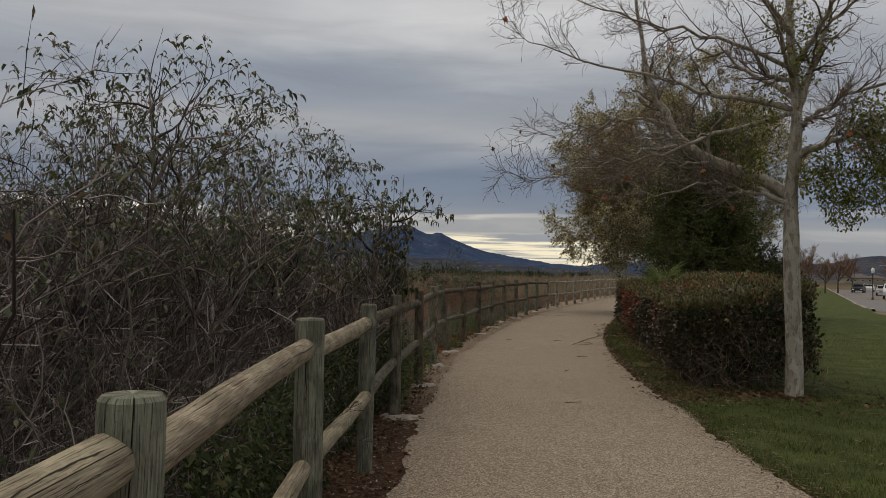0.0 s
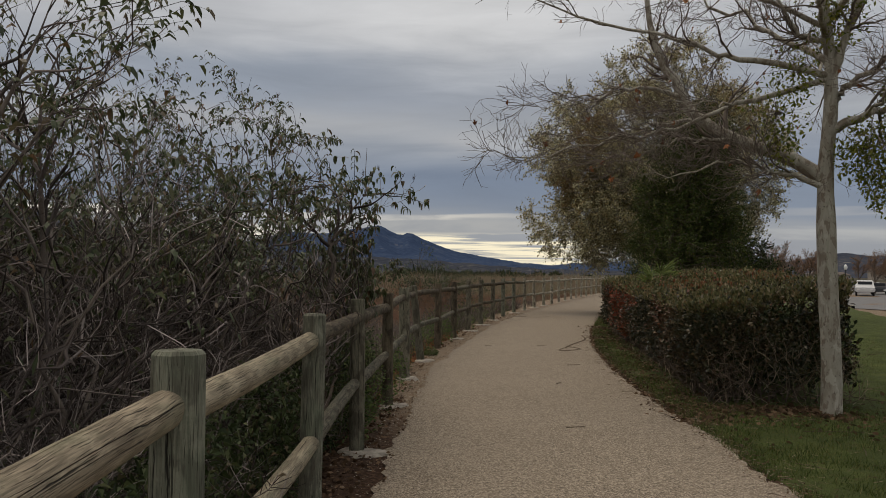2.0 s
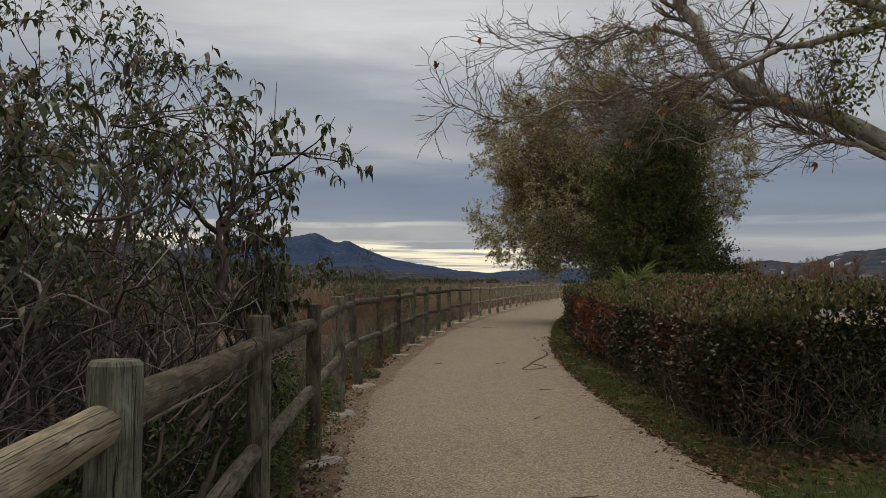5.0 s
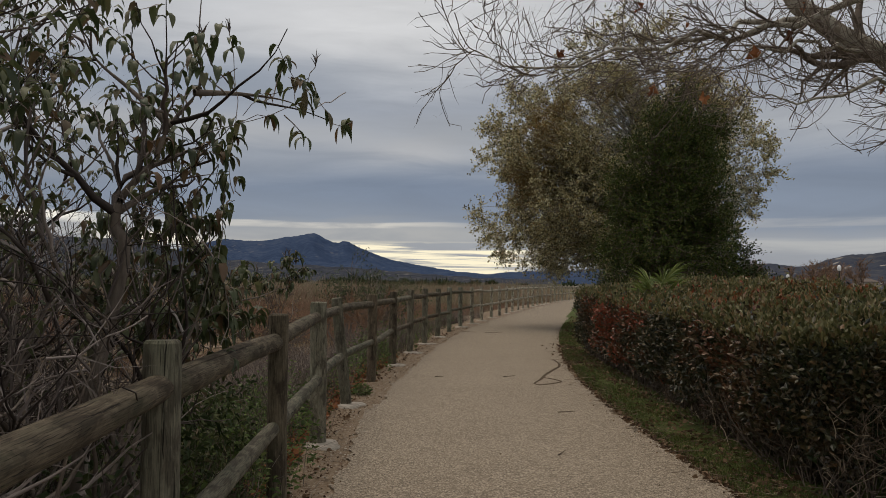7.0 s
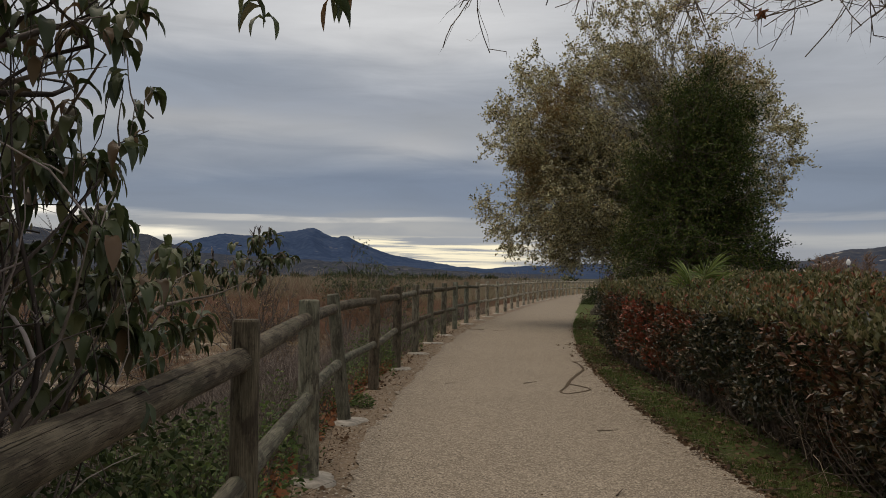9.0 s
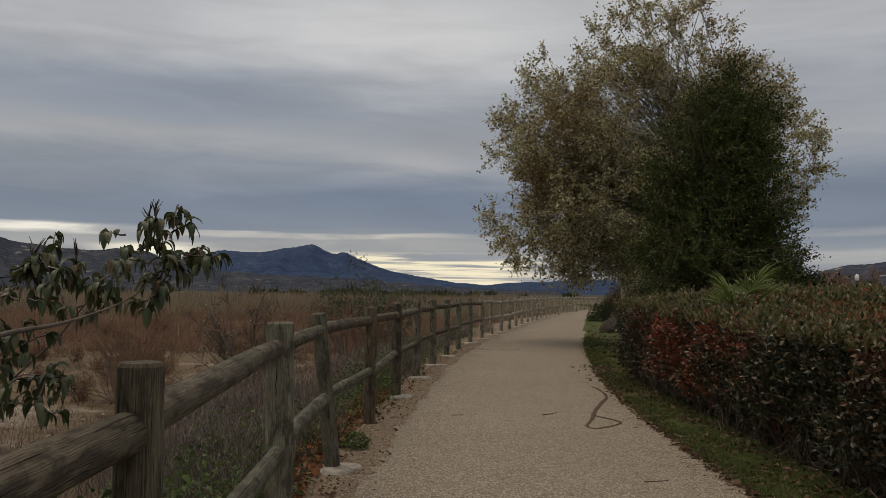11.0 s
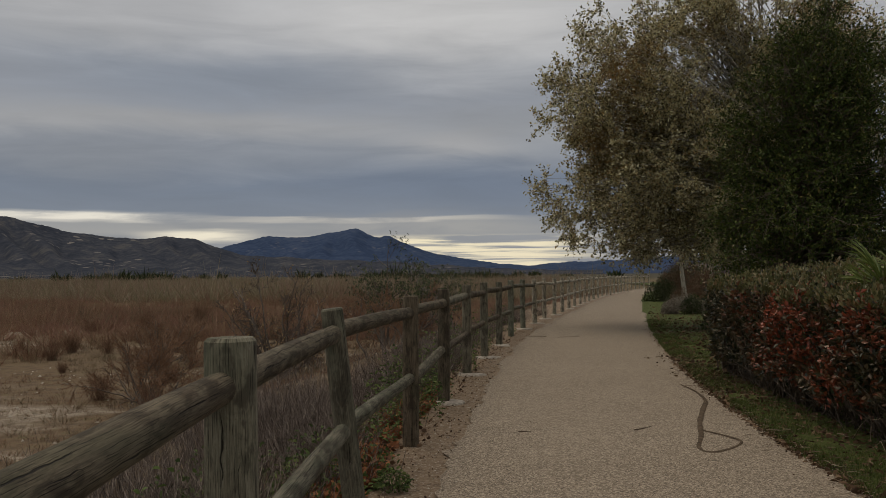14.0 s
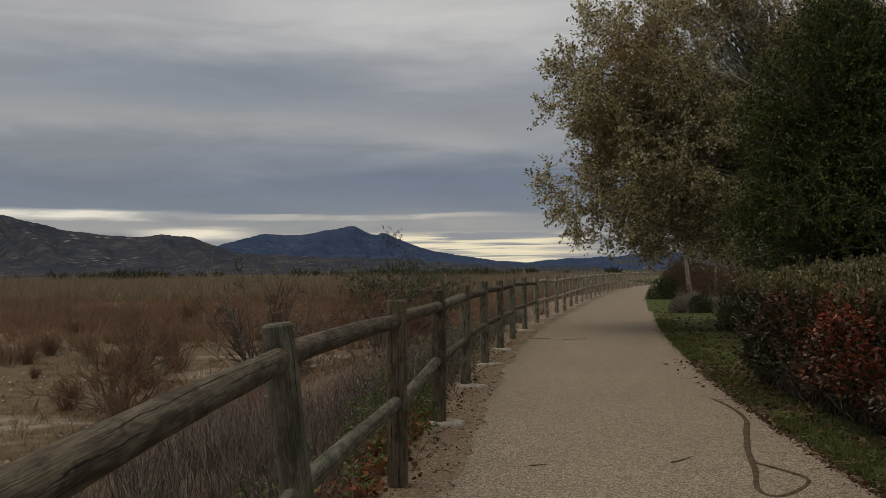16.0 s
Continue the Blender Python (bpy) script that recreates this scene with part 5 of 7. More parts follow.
def build_palm():
    """Young fan palm growing out of the hedge."""
    palm = thing("fan_palm", "young green fan palm growing through the hedge", "palm", at=(2.65, 23.3, 0))
    g = np.random.default_rng(4)
    child("stem", Bag().tubes(spline([(0, 0, -0.05), (0, 0.02, 0.4), (0.02, 0, 1.42)], 8)[None], np.linspace(0.07, 0.05, 8)[None], 10).mesh("stem", TWIG_DARK), palm)
    for k in range(11):
        a = k * 2.4 + g.uniform(-0.3, 0.3)
        out = np.array([math.cos(a), math.sin(a), g.uniform(0.7, 2.0)])
        out /= np.linalg.norm(out)
        base = np.array([0.02, 0, 1.42 - 0.04 * k])
        hub = base + out * g.uniform(0.2, 0.36)
        n = 26
        th = np.linspace(-1.35, 1.35, n)
        side = unit(np.cross(out, [0, 0, 1.0]))
        ax = out * np.cos(th)[:, None] + side * np.sin(th)[:, None] + g.normal(0, 0.05, (n, 3))
        V, *F = leaves(np.repeat(hub[None], n, 0), ax, 0.46 * (0.75 + 0.25 * np.cos(th)) * g.uniform(0.8, 1.1), 0.017, 0.22, True)
        fr = child("frond", Bag().add(V, *F).mesh("frond", LEAF_PALM, False), palm)
        child("stalk", Bag().tubes(spline([base, (base + hub) / 2 + [0, 0, 0.03], hub], 6)[None], np.full((1, 6), 0.008), 5).mesh("stalk", LEAF_PALM), fr)


build_palm()


# ---- thicket on the left of the fence ----
def bare_shrub_mesh(g_seed, height, n_stems, spread):
    """Stems and twigs of a leafless, many-stemmed shrub about its foot."""
    global rng
    keep, rng = rng, np.random.default_rng(g_seed)
    s = np.concatenate([rng.normal(0, 0.16, (n_stems, 2)), np.full((n_stems, 1), -0.05)], -1)
    lean = rng.normal(0, spread, (n_stems, 3)) * np.array([1, 1, 0])
    P, R = shoots(s, np.array([0, 0, 1.0]) + lean, height * rng.uniform(0.6, 1.15, n_stems), rng.uniform(0.007, 0.016, n_stems), 10, 0.20, 0.05, 0.22)
    P2, R2 = branch(P, R, 7, 0.12, 0.97, 0.55, 0.85, 0.6, 6, 0.30, 0.07, 0.5)
    P3, R3 = branch(P2, R2, 10, 0.1, 0.99, 0.7, 0.34, 0.55, 3, 0.40, 0.05, 0.4)
    wood = Bag().tubes(P, R, 3).tubes(P2, np.maximum(R2, 0.0032), 3)
    fine = Bag().add(*ribbons(P3, np.maximum(R3[:, 0] * 0.8, 0.0022)))
    tips = P3.reshape(-1, 3)
    tips = tips[rng.random(len(tips)) < 0.06]
    V, *F = leaves(tips, rng.normal(0, 1, (len(tips), 3)) + [0, 0, -0.7], rng.uniform(0.04, 0.08, len(tips)), rng.uniform(0.012, 0.022, len(tips)), 0.3)
    out = (wood.mesh("stem_tangle", TWIG_GREY), fine.mesh("twig_mass", TWIG_GREY), Bag().add(V, *F).mesh("dry_foliage", LEAF_SUMAC, False))
    rng = keep
    return out


def leafy_shrub(at, stems, seed, height=3.0, n_shoot=26, extra=(), k3=9, close=False, leaf_z=1.45, leafage=0.85, spray=(), leaf_mat=LEAF_SUMAC, big=1.0, label="leggy green shrub with long drooping folded leaves"):
    """A laurel-like shrub: crooked limbs, leaves folded and hanging in rows along the shoots."""
    global rng
    keep, rng = rng, np.random.default_rng(seed)
    ob = thing("leafy_shrub", label, "shrub", "shrubs behind the fence", at=at)
    N = 28
    lines = [(spline(c, N), r) for c, r in extra]
    for k in range(stems):
        a = rng.uniform(0, 6.28)
        lean = rng.uniform(0.15, 0.5)
        h = height * rng.uniform(0.7, 1.0)
        e = np.array([math.cos(a) * lean * h, math.sin(a) * lean * h, h])
        mid = e * np.array([0.6, 0.6, 0.5]) + rng.normal(0, 0.14, 3)
        lines.append((spline([(0.12 * math.cos(a), 0.12 * math.sin(a), -0.1), mid, e], N), 0.028))
    P = np.stack([l for l, _ in lines])
    wob = np.repeat(rng.normal(0, 0.05, (len(lines), N // 2, 3)), 2, axis=1)
    P = P + (np.arange(len(lines)) >= len(extra))[:, None, None] * (wob + np.roll(wob, 1, 1)) * (np.linspace(0, 1, N) * np.linspace(1.6, 0.4, N))[None, :, None]
    R = np.stack([r * np.linspace(1, 0.14, N) for _, r in lines])
    P2, R2 = branch(P, R, k3, 0.3, 1.0, 0.7, 0.95, 0.7, 8, 0.24, 0.04, 0.4, 0.12)
    P3, R3 = branch(P2, R2, 6, 0.2, 1.0, 0.65, 0.46, 0.6, 5, 0.24, 0.06, 0.3)
    def clear(A):
        """Shoots that do not hang into the walkway."""
        X, Y, Z = (A + np.array(at))[..., 0], (A + np.array(at))[..., 1], (A + np.array(at))[..., 2]
        over = X - FENCE(np.clip(Y, -8, 104))
        return (Y > 20).all(1) | ~((Y < 9.6) & (Z > 3.42 - 0.5 * np.abs(X + 2.45)) | (Y > 12) & (X > -2.2) & (Z > 2.92) | (Y > 12) & (Z > 3.25 + 0.6 * (-2.28 - X)) | (Y > 9.6) & (Y < 12.4) & (Z > 3.15) | (Y > 9.6) & (Y < 12.3) & (X > -2.25) & (Z > 2.4) | (over > 0.25) & (Z < 1.95) | (over > 0.62) | (over > 0.08) & (Z < 2.2) | (over > 0.16) & (Y > 13.8) | (over > -1.6) & (Y > 14.0) & (Z > 1.74) | (over > -1.6) & (Y > 13.45) & (Z > 1.85) | (over > -1.5) & (Y > 15.15) | (X > -1.05 - 0.634 * (Y - 13.8)) & (Y > 13.7) & (Z < 1.35) | (X > -0.80 - 0.60 * (Y - 12.6)) & (Y > 13.05) & (Y < 14.3) & (Z < 2.3)).any(1)
    def open_end(A):
        """Loose ends past the last post of the thicket."""
        S = A[:, 0] + np.array(at)
        return (S[:, 1] > 14.0) & (S[:, 1] < 20) & (S[:, 0] - FENCE(S[:, 1]) > -0.7)
    k2, k3_ = clear(P2) & ~open_end(P2), clear(P3) & ~open_end(P3)
    P2, R2, P3, R3 = P2[k2], R2[k2], P3[k3_], R3[k3_]
    for c, n, size in spray:
        # dense leafy sprays at the ends of limbs
        st = np.array(c) - np.array(at) + rng.normal(0, 0.35, (n, 3)) * np.array([1.0, 1.4, 0.8]) * size
        Q, S = shoots(st, rng.normal(0, 0.8, (n, 3)) + np.array([0.1, 0.1, 0.35]), rng.uniform(0.8, 1.5, n) * size, np.full(n, 0.003), P3.shape[1], 0.2, 0.03)
        P3, R3 = np.concatenate([P3, Q]), np.concatenate([R3, S])
    for k in range(len(P)):
        ok = clear(P[k][:, None])
        last = N if ok.all() else int(np.argmin(ok))
        if last > 3:
            child("limb", Bag().tubes(P[k:k + 1, :last], R[k:k + 1, :last] * np.linspace(1, 0.3, last), 8).mesh("limb", STEM_WARM), ob)
    wood = Bag().tubes(P2, np.maximum(R2, 0.0024), 4)
    wood = wood.tubes(P3, np.maximum(R3, 0.0018), 3) if close else wood.add(*ribbons(P3[:, [0, 2, 4]], np.maximum(R3[:, 0], 0.0022)))
    child("branch_mass", wood.mesh("branch_mass", TWIG_GREY), ob, "", "stuff")
    t = np.concatenate([rng.uniform(0.3, 0.75, (len(P3), 3)), rng.uniform(0.72, 1.0, (len(P3), 6))], 1)
    pos, tan = along(P3, t)
    pos, tan = pos.reshape(-1, 3), tan.reshape(-1, 3)
    G = pos + np.array(at)
    canopy = ease(G[:, 2], leaf_z - 0.25, leaf_z + 0.25)
    clump = np.linalg.norm((G - np.array([-1.80, 13.5, 1.55])) / np.array([0.55, 0.85, 0.50]), axis=1) < 1
    tuft = (G[:, 1] > 14.2) & (G[:, 1] < 15.1) & (G[:, 2] > 1.15)
    shy = (G[:, 0] - FENCE(np.clip(G[:, 1], -8, 104)) > -0.35) & (G[:, 2] < 1.9) & (G[:, 1] < 12.95)
    ok = ~shy & (rng.random(len(pos)) < np.maximum(canopy * leafage, np.maximum(clump * 0.95, tuft * 0.85)))
    pos, tan = pos[ok], tan[ok]
    n = len(pos)
    ax = tan * 0.5 + rng.normal(0, 0.55, (n, 3)) * np.array([1, 1, 0.5]) + np.array([0, 0, 0.05])
    ln = rng.uniform(0.062, 0.108, n) if close else rng.uniform(0.05, 0.092, n)
    ln = np.where((pos[:, 1] + at[1] > 14.2) & (pos[:, 1] + at[1] < 16), ln * 0.56, ln)
    ln = ln * big
    V, *F = fine_leaves(pos, ax, ln * 1.05, ln * 0.38, 2.1) if close else leaves(pos, ax, ln * 1.08, ln * 0.30, 1.15, True)
    child("foliage", Bag().add(V, *F).mesh("foliage", leaf_mat, close), ob, "", "stuff")
    m = len(P3)
    tops = P3[rng.random(m) < 0.07][:, -1]
    tops = tops[(tops[:, 1] + at[1] < 13.0) | (tops[:, 1] + at[1] > 14.3)]
    Q, S = shoots(np.repeat(tops, 9, 0) + np.array([0, 0, 0.03]) * rng.random((len(tops) * 9, 1)), np.array([0, 0, 1.0]) + rng.normal(0, 0.28, (len(tops) * 9, 3)), rng.uniform(0.02, 0.055, len(tops) * 9), np.full(len(tops) * 9, 0.003), 3, 0.3)
    child("seed_head_mass", Bag().tubes(Q, S, 3).mesh("seed_heads", TWIG_GREY), ob, "dark dried flower spikes", "stuff")
    rng = keep
    return ob


def build_thicket():
    variants = [bare_shrub_mesh(s, h, n, sp) for s, h, n, sp in ((21, 2.4, 40, 0.24), (22, 2.1, 42, 0.28), (23, 2.6, 38, 0.22), (24, 1.7, 42, 0.28), (25, 2.4, 22, 0.28), (26, 2.5, 22, 0.26))]
    g = np.random.default_rng(17)
    for y in np.arange(4.2, 14.4, 0.85):
        for off in (1.15, 1.9, 2.7, 3.7, 4.8):
            yy = y + g.uniform(-0.3, 0.3)
            x = float(FENCE(yy)) - off - g.uniform(-0.15, 0.25)
            if yy > 13.2 and off < 1.7 or yy > 12.4 and off < 1.2 or off > 4 and yy < 8.5:
                continue
            k = 3 if off < 1.5 else int(g.integers(0, 3)) if off < 3.4 else 4 + int(g.integers(0, 2))
            size = g.uniform(0.70, 0.86) if off < 1.5 else g.uniform(0.95, 1.25)
            if yy > 12.0:
                size *= (0.76 if yy > 12.9 and off < 3 else 0.95) if off > 1.8 else 0.8
            ob = thing("bare_shrub", "tangled leafless grey-brown shrub behind the fence", "shrub", "shrubs behind the fence", at=(x, yy, float(level(x, yy))), turn=g.uniform(0, 6.28), size=size)
            for nm, me in zip(("stem_tangle", "twig_mass", "dry_foliage"), variants[k]):
                child(nm, me, ob, "", "stuff")
    for y in np.arange(10.6, 14.1, 0.6):
        for off in (1.2, 1.65):
            yy = y + g.uniform(-0.15, 0.15)
            x = float(FENCE(yy)) - off - g.uniform(-0.1, 0.2)
            ob = thing("bare_shrub", "tangled leafless grey-brown shrub behind the fence", "shrub", "shrubs behind the fence", at=(x, yy, float(level(x, yy))), turn=g.uniform(0, 6.28), size=g.uniform(0.42, 0.56) * (1 if yy < 13.2 else 0.75))
            for nm, me in zip(("stem_tangle", "twig_mass", "dry_foliage"), variants[int(g.integers(0, 4))]):
                child(nm, me, ob, "", "stuff")
    for x, yy, size in ((-2.95, 13.5, 0.8), (-3.4, 13.2, 0.95), (-3.9, 13.8, 1.0), (-3.2, 14.2, 0.85), (-4.4, 14.4, 1.0), (-3.3, 14.6, 0.7), (-3.8, 15.0, 0.9), (-4.9, 13.4, 1.1), (-5.4, 14.6, 1.0), (-2.75, 12.3, 0.55), (-3.0, 12.8, 0.6), (-2.75, 11.8, 0.55), (-2.6, 12.9, 0.48)):
        ob = thing("bare_shrub", "tangled leafless grey-brown shrub behind the fence", "shrub", "shrubs behind the fence", at=(x, yy, float(level(x, yy))), turn=g.uniform(0, 6.28), size=size)
        for nm, me in zip(("stem_tangle", "twig_mass", "dry_foliage"), variants[int(g.integers(0, 3))]):
            child(nm, me, ob, "", "stuff")
    # the leafy shrubs that stand out of it
    z = lambda x, y: float(level(x, y))
    leafy_shrub((-2.0, 12.75, z(-2.0, 12.75)), 3, 31, 2.3, extra=(
        ([(0, 0, -0.1), (0.02, 0, 0.9), (0.17, 0, 1.65), (0.13, 0, 1.80), (0.16, 0, 1.93), (0.28, -0.02, 2.05), (0.36, -0.04, 2.21), (0.48, -0.05, 2.36), (0.49, -0.1, 2.55), (0.50, -0.1, 2.78)], 0.040),
        ([(0.46, -0.05, 2.34), (0.60, 0.1, 2.37), (0.74, 0.25, 2.38), (0.86, 0.4, 2.36)], 0.015),
        ([(0.36, -0.04, 2.21), (0.2, -0.05, 2.35), (0.05, -0.1, 2.5), (-0.05, -0.1, 2.8)], 0.016),
        ([(0, 0, 0.3), (0.0, 0.7, 1.05), (0.10, 1.45, 1.40), (0.16, 1.65, 1.455), (0.27, 1.75, 1.485), (0.35, 1.90, 1.54), (0.41, 1.97, 1.62)], 0.018),
        ([(0.0, 0.7, 1.05), (0.03, 1.2, 1.28), (0.05, 1.7, 1.50), (0.10, 1.95, 1.60)], 0.010),
        ([(0.12, 0, 1.85), (0.3, 0.15, 2.0), (0.5, 0.2, 2.05)], 0.018),
        ([(0, 0, 0.2), (-0.2, 0.8, 0.8), (-0.15, 1.3, 1.2), (0.0, 1.7, 1.5)], 0.020),
        ([(0, 0, 0.2), (0.0, 0.5, 0.7), (0.05, 0.9, 0.95), (0.1, 1.2, 1.1)], 0.018),
        ([(0, 0, 0.2), (0.1, 0.4, 0.8), (0.2, 0.7, 1.25), (0.25, 0.9, 1.7)], 0.020),
        ([(0, 0, 0.2), (0.05, 0.3, 0.9), (0.3, 0.5, 1.3), (0.42, 0.55, 1.6)], 0.018),
        ([(0, 0, 0.2), (-0.5, 0.5, 0.9), (-0.6, 1.1, 1.3), (-0.4, 1.7, 1.7)], 0.020),
        ([(0, 0, 0.3), (0.2, 0.2, 1.0), (0.4, 0.2, 1.4), (0.5, 0.2, 1.8)], 0.022)), k3=8, leaf_z=1.95, leafage=0.55, close=True, spray=(
            ((-1.95, 14.65, 1.57), 6, 0.055), ((-1.87, 14.65, 1.60), 6, 0.055), ((-1.90, 14.63, 1.51), 5, 0.055), ((-1.80, 14.65, 1.57), 2, 0.05), ((-1.74, 14.65, 1.51), 5, 0.05),
            ((-1.70, 14.66, 1.59), 5, 0.05), ((-1.65, 14.66, 1.66), 5, 0.055), ((-1.60, 14.67, 1.69), 5, 0.05), ((-1.56, 14.66, 1.60), 6, 0.05), ((-1.51, 14.66, 1.63), 6, 0.05),
            ((-1.59, 14.65, 1.54), 5, 0.05), ((-1.93, 14.60, 1.40), 6, 0.055), ((-1.86, 14.60, 1.33), 6, 0.055), ((-1.83, 14.58, 1.26), 4, 0.05), ((-1.97, 14.60, 1.33), 5, 0.055),
            ((-1.77, 13.3, 1.70), 6, 0.12), ((-1.66, 13.3, 1.62), 6, 0.12), ((-1.72, 13.3, 1.50), 6, 0.12), ((-1.60, 13.35, 1.45), 5, 0.11), ((-1.80, 13.3, 1.40), 6, 0.12), ((-1.70, 13.3, 1.30), 5, 0.12),
            ((-1.66, 13.1, 2.08), 4, 0.14), ((-1.50, 13.1, 1.92), 3, 0.13), ((-1.57, 13.1, 1.75), 3, 0.13), ((-1.70, 13.1, 1.90), 4, 0.14), ((-1.53, 13.1, 2.17), 4, 0.13), ((-1.85, 13.1, 2.25), 4, 0.15)))
    leafy_shrub((-2.85, 12.8, z(-2.85, 12.8)), 7, 51, 3.9, extra=(([(0, 0, -0.1), (0.2, 0, 1.5), (0.45, 0.05, 2.6), (0.56, 0.05, 3.1)], 0.03), ([(0.2, 0, 1.5), (0.1, 0.2, 2.6), (-0.08, 0.3, 3.6)], 0.026), ([(0.2, 0, 1.5), (0.35, 0.1, 2.6), (0.3, 0.15, 3.2)], 0.022)), k3=9, leaf_z=1.5, leafage=0.6)
    leafy_shrub((-2.2, 11.9, z(-2.2, 11.9)), 6, 53, 1.9, k3=8, leaf_z=1.5, leafage=0.5)
    leafy_shrub((-2.6, 11.2, z(-2.6, 11.2)), 8, 32, 3.1, extra=(([(0, 0, -0.1), (0.1, 0, 1.2), (0.3, 0, 2.2), (0.4, 0.1, 3.3)], 0.04),))
    leafy_shrub((-2.6, 9.3, z(-2.6, 9.3)), 6, 33, 3.2, extra=(([(0, 0, -0.1), (0.05, 0, 1.6), (0.0, 0, 2.7), (0.2, 0.1, 3.3)], 0.036),), leafage=0.3)
    leafy_shrub((-3.3, 8.0, z(-3.3, 8.0)), 7, 34, 2.9, leafage=0.3)
    leafy_shrub((-3.4, 12.5, z(-3.4, 12.5)), 7, 35, 3.9)
    leafy_shrub((-2.5, 8.65, z(-2.5, 8.65)), 4, 44, 2.6, extra=(
        ([(0, 0, -0.1), (-0.05, 0.05, 1.4), (0.0, 0.05, 2.5), (-0.05, 0.05, 3.15), (0.04, 0.05, 3.55)], 0.030),
        ([(-0.05, 0.05, 2.2), (-0.25, 0.0, 2.7), (-0.5, -0.1, 3.15)], 0.016),
        ([(0.0, 0.05, 2.4), (0.2, 0.1, 2.85), (0.36, 0.15, 3.35)], 0.016),
        ([(0.0, 0.05, 2.1), (0.35, 0.0, 2.5), (0.7, -0.1, 2.95)], 0.016)), k3=8, leaf_z=1.7, leafage=0.38)
    leafy_shrub((-4.3, 10.4, z(-4.3, 10.4)), 7, 36, 3.2)
    # thick crooked bare limbs low behind the rails
    gnarl = thing("gnarled_shrub", "crooked grey-brown limbs of an old shrub behind the rails", "shrub", "shrubs behind the fence", at=(-2.15, 11.6, z(-2.15, 11.6)))
    for k in range(26):
        x0, y0 = g.uniform(-0.6, 0.2), g.uniform(-1.1, 0.9)
        a = g.uniform(-0.5, 1.2)
        pts = [np.array([x0, y0, -0.08])]
        d = np.array([0.25 * math.sin(a * 3), 0.55, 0.55 + 0.5 * g.random()])
        for _ in range(6):
            d = unit(d + g.normal(0, 0.38, 3) + np.array([0, 0, 0.03]))
            pts.append(pts[-1] + d * g.uniform(0.22, 0.36))
        L = spline(pts, 16)
        over = L[:, 0] - 2.15 - FENCE(L[:, 1] + 11.6)
        L[:, 0] -= np.maximum(over + 0.22, 0)
        rad = g.uniform(0.016, 0.040) * np.linspace(1, 0.12, 16)
        child("limb", Bag().tubes(L[None], rad[None], 8).mesh("limb", TWIG_DARK), gnarl)
    # bowed pale stems that rise out of the tangle
    for k in range(34):
        yy = g.uniform(5.2, 10.8)
        xx = float(FENCE(yy)) - g.uniform(0.75, 2.1)
        ob = thing("shrub_stem", "tall bowed pale-brown stem rising from the thicket", "stem", "pale stems in the thicket", at=(xx, yy, z(xx, yy)))
        d, pts = np.array([g.normal(0, 0.3), g.normal(0.1, 0.35), 1.0]), [np.array([0, 0, -0.08])]
        for _ in range(6):
            d = unit(d + g.normal(0, 0.20, 3))
            pts.append(pts[-1] + d * g.uniform(0.2, 0.34))
        L = spline(pts, 14)
        L[:, 0] -= np.maximum(L[:, 0] + xx - FENCE(L[:, 1] + yy) + 0.3, 0)
        child("stem", Bag().tubes(L[None], (g.uniform(0.010, 0.020) * np.linspace(1, 0.2, 14))[None], 6).mesh("stem", STEM_WARM), ob)
    leafy_shrub((-3.2, 10.2, z(-3.2, 10.2)), 7, 38, 3.3)
    leafy_shrub((-3.0, 9.9, z(-3.0, 9.9)), 6, 40, 2.9)
    leafy_shrub((-3.0, 11.9, z(-3.0, 11.9)), 6, 41, 2.6)
    leafy_shrub((-3.6, 7.2, z(-3.6, 7.2)), 6, 42, 3.2, leafage=0.3)
    leafy_shrub((-3.9, 13.4, z(-3.9, 13.4)), 6, 39, 2.6)


build_thicket()


# ---- low growth on the far side of the fence ----
def stalk_fan(base, heading, length, width):
    """Thin upright stalks, one narrow triangle each."""
    n = len(base)
    d = unit(heading)
    side = unit(np.cross(d, rng.normal(0, 1, (n, 3)))) * (np.broadcast_to(width, n)[:, None] / 2)
    tip = base + d * np.broadcast_to(length, n)[:, None]
    V = np.stack([base - side, base + side, tip], 1)
    return V, np.arange(n)[:, None] * 3 + np.arange(3)


def dry_shrub_mesh(seed, n, h, r):
    global rng
    keep, rng = rng, np.random.default_rng(seed)
    s = np.concatenate([rng.normal(0, r * 0.45, (n, 2)), np.full((n, 1), -0.04)], -1)
    P, R = shoots(s, np.array([0, 0, 1.0]) + s * np.array([0.9, 0.9, 0]) + rng.normal(0, 0.16, (n, 3)), h * rng.uniform(0.55, 1.1, n), rng.uniform(0.0022, 0.004, n), 3, 0.18, 0.02, 0.3)
    P2, R2 = branch(P, R, 3, 0.25, 0.95, 0.55, 0.24, 0.7, 2, 0.15, 0.04)
    b = Bag().add(*ribbons(P, R[:, 0])).add(*spikes(P2[:, 0], P2[:, -1], np.maximum(R2[:, 0], 0.002)))
    rng = keep
    return b.mesh("stalk_mass", TWIG_PALE)


